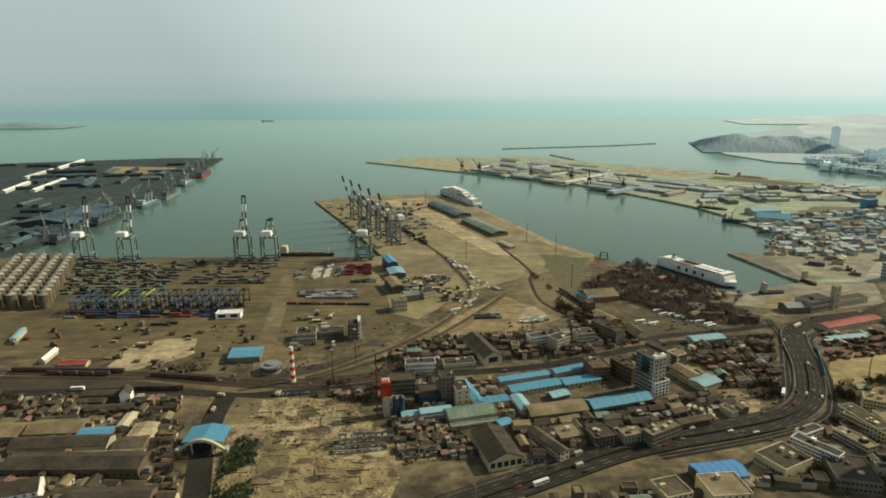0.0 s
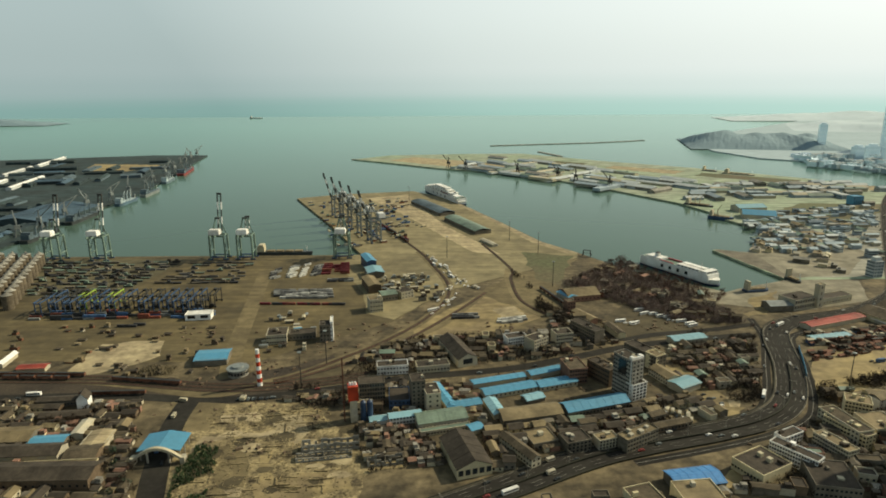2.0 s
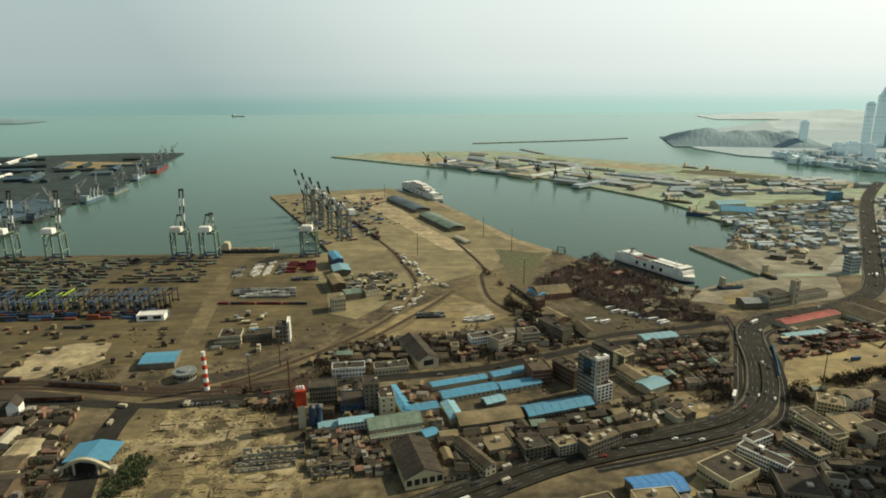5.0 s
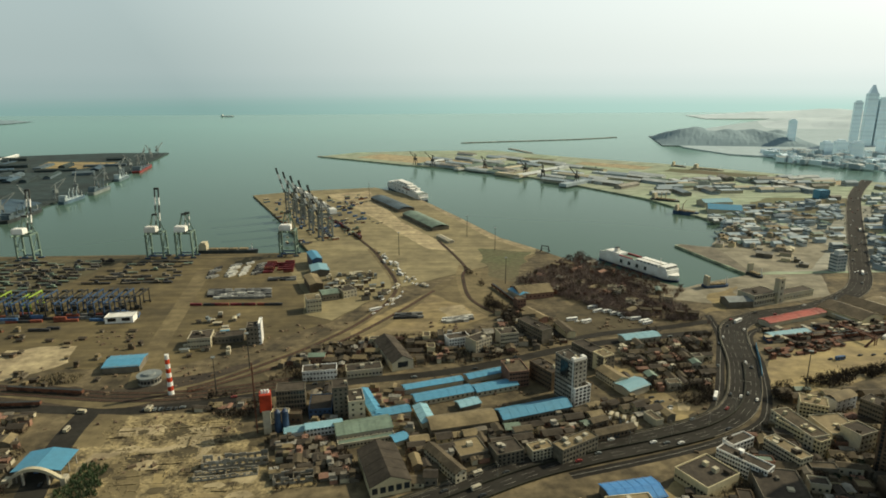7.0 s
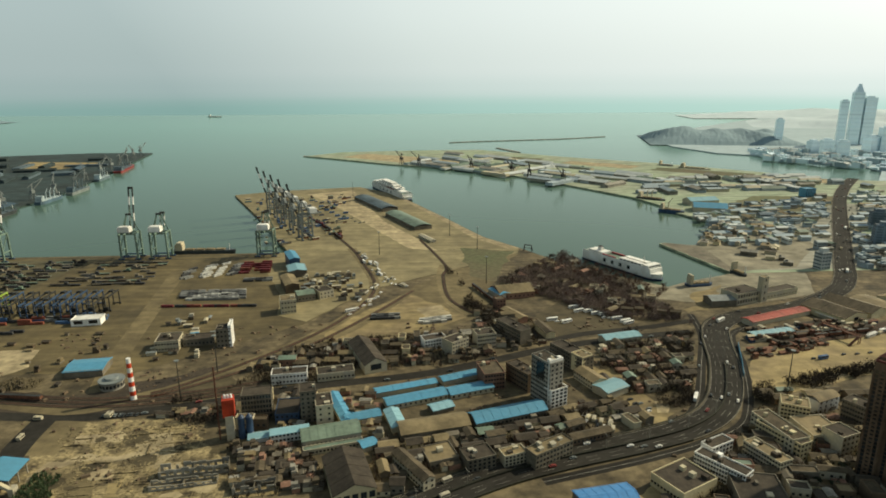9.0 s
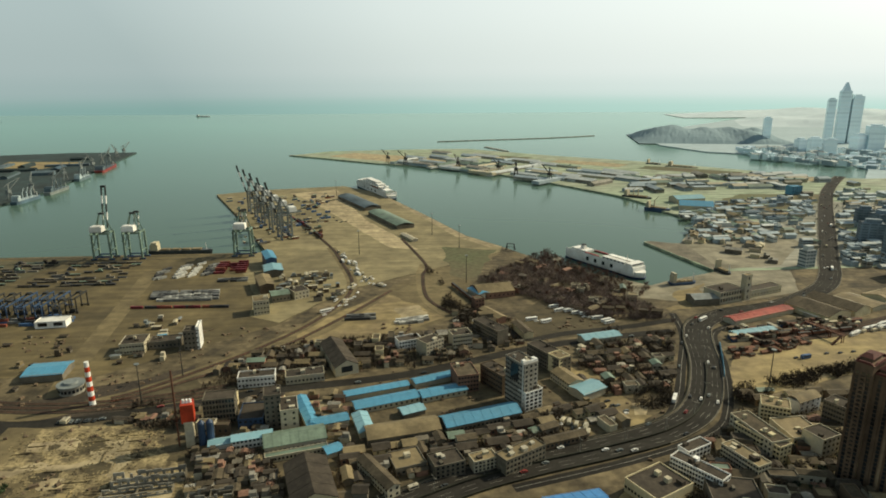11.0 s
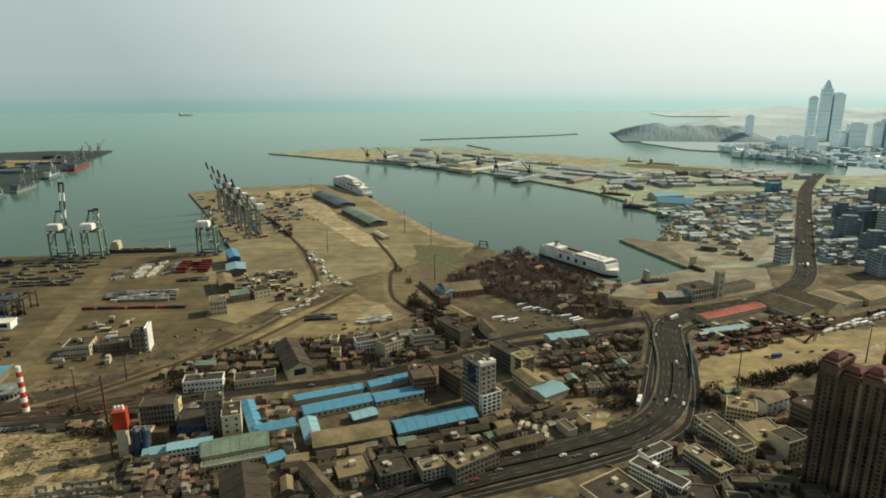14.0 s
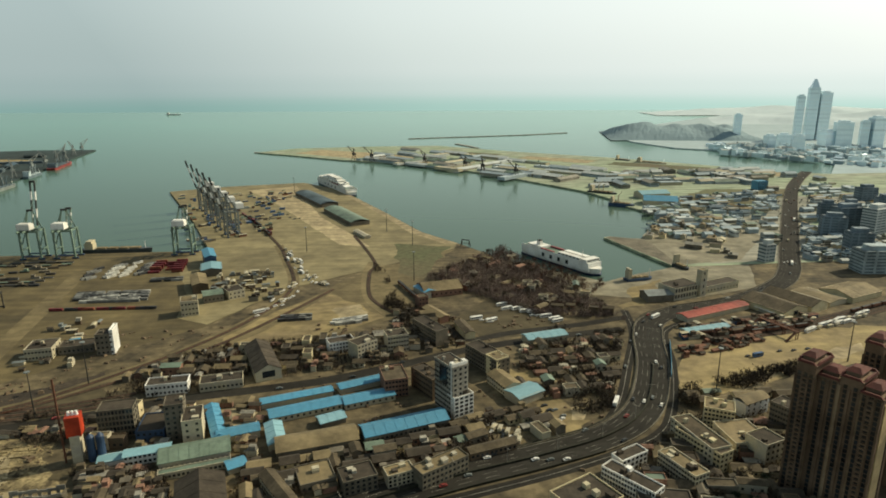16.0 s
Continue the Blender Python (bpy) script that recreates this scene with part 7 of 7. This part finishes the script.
def grove(seed, corners, n, kinds):
    r = random.Random(seed)
    p = [Vector(c) for c in corners]
    for k in range(n):
        u, v = r.random(), r.random()
        q = p[0] * (1 - u) * (1 - v) + p[1] * u * (1 - v) + p[2] * u * v + p[3] * (1 - u) * v
        if not taken(q.x, q.y, 0.5):
            plant(r.choice(kinds), q.x, q.y, 1, r.uniform(0, 360))


grove(1, [(182.7, 758.7), (270.3, 641.2), (347.0, 617.6), (284.3, 878.4)], 60, (0, 1, 1, 2, 0))
grove(2, [(260.1, 811.9), (341.7, 687.6), (365.8, 714.7), (280.7, 864.1)], 10, (2, 2, 0))
grove(3, [(236.5, 496.0), (285.0, 483.7), (323.6, 567.0), (258.7, 558.9)], 20, (0, 2, 1))
grove(4, [(314.3, 460.0), (346.7, 453.8), (353.9, 479.3), (323.8, 481.2)], 22, (0, 1))
grove(5, [(-17.4, 553.4), (79.3, 564.5), (69.8, 596.4), (-22.2, 586.9)], 20, (0, 0, 2))
grove(6, [(-355.5, 448.7), (-199.6, 421.3), (-217.5, 465.2), (-367.1, 465.4)], 15, (0, 1))
grove(7, [(153.2, 591.0), (184.4, 589.0), (154.1, 673.7), (130.4, 675.2)], 24, (0, 1))
grove(8, [(164.3, 420.5), (241.0, 440.7), (216.1, 462.0), (175.2, 448.6)], 15, (0, 2))
grove(9, [(280.2, 363.4), (331.0, 357.8), (370.3, 415.4), (336.8, 419.1)], 24, (0, 3))
grove(10, [(-184.8, 340.7), (-166.8, 340.5), (-186.2, 398.2), (-214.1, 405.9)], 16, (0, 3))


def thicket(seed, corners, n, mat, label, high=(3, 8), gap=-0.25):
    """Leafless scrub and treetops grown together, past counting, as one object of upright twig fans."""
    r = random.Random(seed)
    p = [Vector(c) for c in corners]
    verts, faces = [], []
    for k in range(n):
        u, v = r.random(), r.random()
        q = p[0] * (1 - u) * (1 - v) + p[1] * u * (1 - v) + p[2] * u * v + p[3] * (1 - u) * v
        if noise.noise((q.x * 0.035, q.y * 0.035, seed)) < gap or taken(q.x, q.y, 0.3):
            continue
        h = r.uniform(*high)
        for i in range(14):
            a, w = r.uniform(0, 6.28), r.uniform(0.15, 0.5)
            c = Vector((q.x + r.gauss(0, h * 0.17), q.y + r.gauss(0, h * 0.17), h * r.uniform(0.15, 0.8)))
            s = Vector((math.cos(a), math.sin(a), 0)) * w
            t = Vector((r.gauss(0, 0.5), r.gauss(0, 0.5), r.uniform(0.8, 2.0)))
            m = len(verts)
            verts += [c - s, c + s, c + t]
            faces.append((m, m + 1, m + 2))
        m = len(verts)
        verts += [(q.x - 0.15, q.y, 0), (q.x + 0.15, q.y, 0), (q.x, q.y, h * 0.7)]
        faces.append((m, m + 1, m + 2))
    me = bpy.data.meshes.new("thicket")
    me.from_pydata([tuple(c) for c in verts], [], faces)
    me.materials.append(mat)
    tagged(new("thicket", me), label, "scrub", kind="stuff")


scrub = "dark leafless scrub and treetops between the houses"
thicket(1, [(176.0, 759.1), (269.3, 638.1), (347.8, 613.1), (285.8, 884.3)], 3600, WOOD_TWIGS, "dense dark leafless wood by the ferry quay", (4, 9), -0.4)
thicket(2, [(234.1, 826.5), (341.7, 687.6), (368.3, 720.6), (279.0, 872.9)], 700, RUSSET, "russet leafless wood by the ferry quay", gap=-0.1)
thicket(3, [(217.4, 478.9), (287.2, 483.5), (329.4, 579.5), (241.9, 569.8)], 900, BARK, scrub, gap=-0.05)
thicket(4, [(50.1, 384.9), (257.6, 442.0), (231.7, 482.5), (48.7, 431.0)], 1300, BARK, scrub, (2, 6), 0.0)
thicket(5, [(-67.0, 505.8), (145.8, 543.0), (145.0, 607.8), (-23.5, 596.0)], 1500, BARK, scrub, (2, 6), -0.1)
thicket(6, [(-325.1, 392.7), (-186.2, 398.2), (-221.5, 475.0), (-381.3, 472.4)], 1000, BARK, scrub, (2, 6), 0.0)
thicket(7, [(305.9, 452.3), (447.1, 502.4), (458.7, 517.4), (321.6, 481.4)], 700, BARK, scrub, (3, 8), -0.1)
thicket(8, [(200.4, 347.9), (331.5, 319.5), (410.9, 451.6), (311.7, 448.2)], 900, BARK, scrub, (3, 7), 0.0)
thicket(9, [(126.3, 635.2), (198.5, 560.4), (193.2, 630.8), (133.1, 701.8)], 600, BARK, scrub, (3, 7), -0.1)
thicket(10, [(-146, 335), (-120, 335), (-138, 412), (-160, 402)], 650, GREEN_NET, "green scrub and dust net beside the gate road", (1, 3), -0.3)
thicket(12, [(690, 800), (1150, 760), (1100, 1300), (700, 1090)], 1500, TOWN_SCRUB, "haze-paled scrub between the harbour houses", (2, 5), 0.0)

thicket(13, [(-30.2, 374.0), (27.0, 380.9), (4.4, 427.0), (-44.0, 429.9)], 500, BARK, scrub, (2, 6), 0.0)
thicket(14, [(-94.8, 461.5), (-51.1, 458.8), (-64.6, 496.6), (-101.9, 494.5)], 400, BARK, scrub, (2, 6), -0.1)
thicket(15, [(131.3, 683.9), (150.7, 649.1), (134.6, 784.5), (117.2, 834.8)], 200, BARK, scrub, (2, 5), -0.1)
thicket(17, [(249.4, 460.8), (277.1, 458.2), (291.0, 497.5), (261.3, 494.9)], 330, BARK, scrub, (4, 9), -0.5)
thicket(16, [(267.4, 583.5), (332.0, 579.3), (338.1, 592.4), (274.5, 603.5)], 250, BARK, scrub, (3, 7), -0.1)


# ---- cars, buses, lorries, wagons ----
def car(paint, label):
    top = thing("car", 0, 0, -60, label=label, category="car", group="cars")
    bm = bmesh.new()
    obox(bm, 0, 0, 0.35, 4.5, 1.8, 0.6)
    obox(bm, -0.1, 0, 0.95, 2.6, 1.6, 0.5, taper=0.8)
    part("body", bm, paint, top)
    bm = bmesh.new()
    obox(bm, -0.1, 0, 1.0, 2.66, 1.62, 0.36, taper=0.85)
    part("glazing", bm, GLASS, top)
    bm = bmesh.new()
    side = [(-2.1, 0.3), (-1.75, 0.3), (-1.6, 0.05), (-1.4, 0), (-1.2, 0.05), (-1.05, 0.3), (1.05, 0.3), (1.2, 0.05), (1.4, 0), (1.6, 0.05), (1.75, 0.3), (2.1, 0.3), (2.1, 0.5), (-2.1, 0.5)]
    near, far = [[bm.verts.new((x, y, z)) for x, z in side] for y in (-0.86, 0.86)]
    bm.faces.new(near)
    bm.faces.new(far[::-1])
    for k in range(len(side)):
        j = (k + 1) % len(side)
        bm.faces.new((near[j], near[k], far[k], far[j]))
    part("running_gear", bm, RUBBER, top, "black tyres and underbody")
    return top


def bus(paint, label, L=11.5, h=3.0, name="bus"):
    top = thing(name, 0, 0, -60, label=label, category=name, group="buses and lorries")
    bm = bmesh.new()
    obox(bm, 0, 0, 0.5, L, 2.5, h - 0.5)
    obox(bm, -L * 0.2, 0, h, L * 0.3, 1.8, 0.3)
    part("body", bm, paint, top)
    bm = bmesh.new()
    obox(bm, 0, 0, h * 0.5, L - 1, 2.56, h * 0.3)
    part("glazing", bm, GLASS, top)
    bm = bmesh.new()
    side = [(-0.48 * L, 0.5)]
    for x in (-0.32 * L, 0.34 * L):
        side += [(x - 0.5, 0.5), (x - 0.3, 0.08), (x, 0), (x + 0.3, 0.08), (x + 0.5, 0.5)]
    side += [(0.48 * L, 0.5), (0.48 * L, 0.8), (-0.48 * L, 0.8)]
    near, far = [[bm.verts.new((x, y, z)) for x, z in side] for y in (-1.22, 1.22)]
    bm.faces.new(near)
    bm.faces.new(far[::-1])
    for k in range(len(side)):
        j = (k + 1) % len(side)
        bm.faces.new((near[j], near[k], far[k], far[j]))
    part("running_gear", bm, RUBBER, top, "black tyres and underbody")
    return top


VEH = {k: [v, False] for k, v in dict(white=car(WHITE, "white car on the asphalt"), dark=car(HULL_DARK, "dark car on the asphalt"), silver=car(STEEL_GREY, "silver grey car on the asphalt"), red=car(HULL_RED, "red car on the asphalt"),
                                      bus=bus(WHITE, "white coach in the lot"), lorry=bus(CONT[1], "blue box lorry on the yard", 9, 3.4, "lorry"), van=bus(PALE, "pale van on the road", 6, 2.6, "van")).items()}


def vehicle(kind, x, y, turn, z=0.12):
    top, done = VEH[kind]
    m = pose(x, y, z, 0, 0, turn)
    if done:
        copy_thing(top, m)
    else:
        top.matrix_basis = m
        VEH[kind][1] = True


def traffic(seed, line, lanes, every, kinds=("white", "dark", "silver", "dark", "white", "white", "van", "silver", "red", "white", "dark", "bus")):
    r = random.Random(seed)
    for off in lanes:
        i = r.randint(0, every)
        while i < len(line) - 2:
            d = (line[i + 1] - line[i]).normalized()
            q = line[i] + Vector((d.y, -d.x)) * (off + r.uniform(-0.3, 0.3))
            vehicle(r.choice(kinds), q.x, q.y, math.degrees(math.atan2(d.y, d.x)) + (180 if off < 0 else 0))
            i += max(2, int(every * r.uniform(0.4, 1.8)))


traffic(1, main_road[:100], (-9.2, -5.7, -2.2, 2.2, 5.7, 9.2), 12)
traffic(2, main_road[100:], (-6, -2, 2, 6), 14)
traffic(3, slip_road, (-1.8,), 7)
traffic(4, west_road, (-3, 3), 12, ("lorry", "van", "dark"))
traffic(5, rail_street, (-3, 3), 16)


def parked(seed, a, b, n, kinds, turn, spread=1.0):
    r = random.Random(seed)
    a, b = Vector(a), Vector(b)
    for k in range(n):
        q = a.lerp(b, (k + r.uniform(0.2, 0.8)) / n)
        vehicle(r.choice(kinds), q.x + r.uniform(-spread, spread), q.y + r.uniform(-spread, spread), turn + r.uniform(-8, 8), 0.02)


parked(1, (245.8, 667.5), (284.9, 617.2), 12, ("bus", "bus", "white"), 20, 6)
parked(2, (214.4, 637.0), (230.1, 620.9), 5, ("bus", "white"), 20, 4)
parked(3, (7, 904), (45.1, 779.3), 22, ("white", "van", "bus", "white"), 110, 6)
parked(4, (45.1, 779.3), (71.9, 749.2), 14, ("white", "silver", "van"), 60, 8)
parked(5, (22.8, 691.2), (45.3, 768.2), 12, ("white", "van"), 60, 9)
parked(6, (-145.2, 474.7), (-119.3, 474.7), 9, ("dark", "van", "silver"), 90, 0.4)
parked(7, (12.7, 664.8), (40.1, 717.5), 8, ("white", "van", "bus"), 40, 4)
parked(8, (-95, 1064), (-23, 1148), 16, ("dark", "lorry", "van", "silver"), 30, 14)
parked(9, (-86, 1259), (1, 1078), 16, ("dark", "lorry", "silver"), 30, 14)
parked(10, (-227, 1364), (-99, 1006), 12, ("lorry", "dark", "van"), 110, 10)


parked(21, (194.2, 452.7), (207.9, 433.0), 14, ("dark", "van", "silver", "white"), 60, 5)
parked(22, (236.9, 473.7), (240.1, 446.3), 7, ("dark", "white", "silver"), 20, 6)


parked(23, (486, 570), (577, 609), 11, ("bus", "white", "bus", "van"), 24, 1.5)
parked(24, (514, 578), (572, 600), 8, ("white", "van", "dark", "bus"), 24, 1.5)
parked(25, (410, 525), (470, 540), 5, ("dark", "lorry"), 20, 5)


def wagon(label):
    top = thing("rail_wagon", 0, 0, -60, label=label, category="wagon", group="goods wagons")
    bm = bmesh.new()
    obox(bm, 0, 0, 1.2, 13, 2.9, 2.3)
    part("body", bm, RUST, top)
    bm = bmesh.new()
    obox(bm, 0, 0, 3.45, 12.4, 2.4, 0.3)
    part("load", bm, DARK_STEEL, top)
    for x in (-4.5, 4.5):
        bm = bmesh.new()
        obox(bm, x, 0, 0.0, 2.6, 2.2, 1.2)
        part("bogie", bm, DARK_STEEL, top)
    return top


wg = wagon("rust-brown open goods wagon on the siding")
started = False
for a, b, n in (((-81, 1119), (-26, 982), 9), ((147.3, 744.0), (168.9, 672.7), 7), ((395, 575), (485, 584), 6), ((560, 608), (690, 655), 9), ((440, 572), (500, 582), 4), ((-272.4, 483.8), (-225.6, 485.1), 7), ((-395, 523), (-290, 519), 8), ((-360, 515.7), (-300, 513.2), 4), ((-262, 511), (-200, 501), 5)):
    a, b = Vector(a), Vector(b)
    for k in range(n):
        q = a.lerp(b, (k + 0.5) / n)
        m = pose(q.x, q.y, 0.55, 0, 0, math.degrees(math.atan2(b.y - a.y, b.x - a.x)))
        if started:
            copy_thing(wg, m)
        else:
            wg.matrix_basis = m
            started = True


# ---- masts and lamps ----
def light_mast(h, label):
    top = thing("light_mast", 0, 0, -80, label=label, category="lamp", group="yard light masts")
    bm = bmesh.new()
    tube(bm, 0, 0, 0, h, 0.5, 0.25, 8)
    part("pole", bm, DARK_STEEL, top)
    bm = bmesh.new()
    tube(bm, 0, 0, h, h + 0.6, 1.8, 1.8, 10)
    part("lamp_ring", bm, STEEL_GREY, top)
    return top


lm = light_mast(32, "tall dark yard light mast")
lm["label"] = "tall dark light mast on the yard"
started = False
for x, y in ((138, 995), (171, 911), (164.0, 755.6), (-38, 1349), (358.2, 479.1), (-82.7, 539.4), (-96.2, 493.6), (483.2, 513.2), (34.4, 891.3)):
    if started:
        copy_thing(lm, pose(x, y, 0))
    else:
        lm.matrix_basis = pose(x, y, 0)
        started = True


def street_lamp():
    top = thing("street_lamp", 0, 0, -80, label="grey double-armed street lamp along the avenue", category="lamp", group="street lamps")
    bm = bmesh.new()
    tube(bm, 0, 0, 0, 10, 0.16, 0.1, 6)
    part("pole", bm, CONCRETE, top)
    for s in (-1, 1):
        bm = bmesh.new()
        beam(bm, (0, 0, 9.8), (0, s * 2.6, 10.4), 0.18)
        part("arm", bm, CONCRETE, top)
    return top


sl = street_lamp()
started = False
for i in range(14, 96, 4):
    d = (main_road[i + 1] - main_road[i]).normalized()
    m = pose(main_road[i].x, main_road[i].y, 0.1, 0, 0, math.degrees(math.atan2(d.y, d.x)))
    if started:
        copy_thing(sl, m)
    else:
        sl.matrix_basis = m
        started = True

# blue site fence along the frontage road
fence = thing("site_fence", 0, 0, label="blue sheet-metal site fence beside the road", category="fence")
fl = smooth_line([(336.2, 501.4), (348.7, 527.8), (363.7, 561.9)], 4)
for p, q in zip(fl, fl[1:]):
    bm = bmesh.new()
    beam(bm, (p.x, p.y, 1.6), (q.x, q.y, 1.6), 0.25, 3.2)
    part("panel", bm, BLUE, fence)

# ---- rubble on the cleared ground ----
bm = bmesh.new()
r = random.Random(11)
p = [Vector(c) for c in ((-152.5, 340.4), (-34.5, 339.1), (-67.6, 461.2), (-160.7, 462.5))]
for k in range(2600):
    u, v = r.random(), r.random()
    q = p[0] * (1 - u) * (1 - v) + p[1] * u * (1 - v) + p[2] * u * v + p[3] * (1 - u) * v
    if noise.noise((q.x * 0.03, q.y * 0.03, 2.0)) < -0.15 or taken(q.x, q.y, 0.5):
        continue
    s = r.uniform(0.4, 1.3)
    obox(bm, q.x, q.y, -0.1, s * r.uniform(0.8, 2.2), s, s * r.uniform(0.2, 0.5), r.uniform(0, 180), r.uniform(0.4, 0.9))
tagged(new("rubble", mesh_of("rubble", bm, RUBBLE)), "broken bricks and concrete strewn over cleared ground", "rubble", kind="stuff")
bm = bmesh.new()
for k in range(1500):
    x, y = r.uniform(-260, 300), r.uniform(395, 640)
    if taken(x, y, 0.6) or noise.noise((x * 0.02, y * 0.02, 5.0)) < 0.0:
        continue
    s = r.uniform(0.6, 2.4)
    obox(bm, x, y, -0.05, s * r.uniform(0.8, 2.5), s, s * r.uniform(0.3, 0.9), r.uniform(0, 180), r.uniform(0.5, 1))
tagged(new("yard_clutter", mesh_of("yard_clutter", bm, BROWN)), "crates, pipes and scrap lying about the yards", "clutter", kind="stuff")

# drop what was made but never set down
for top, done in list(TREES) + list(VEH.values()) + CONT_THING:
    if not done:
        for o in (*top.children_recursive, top):
            bpy.data.objects.remove(o)
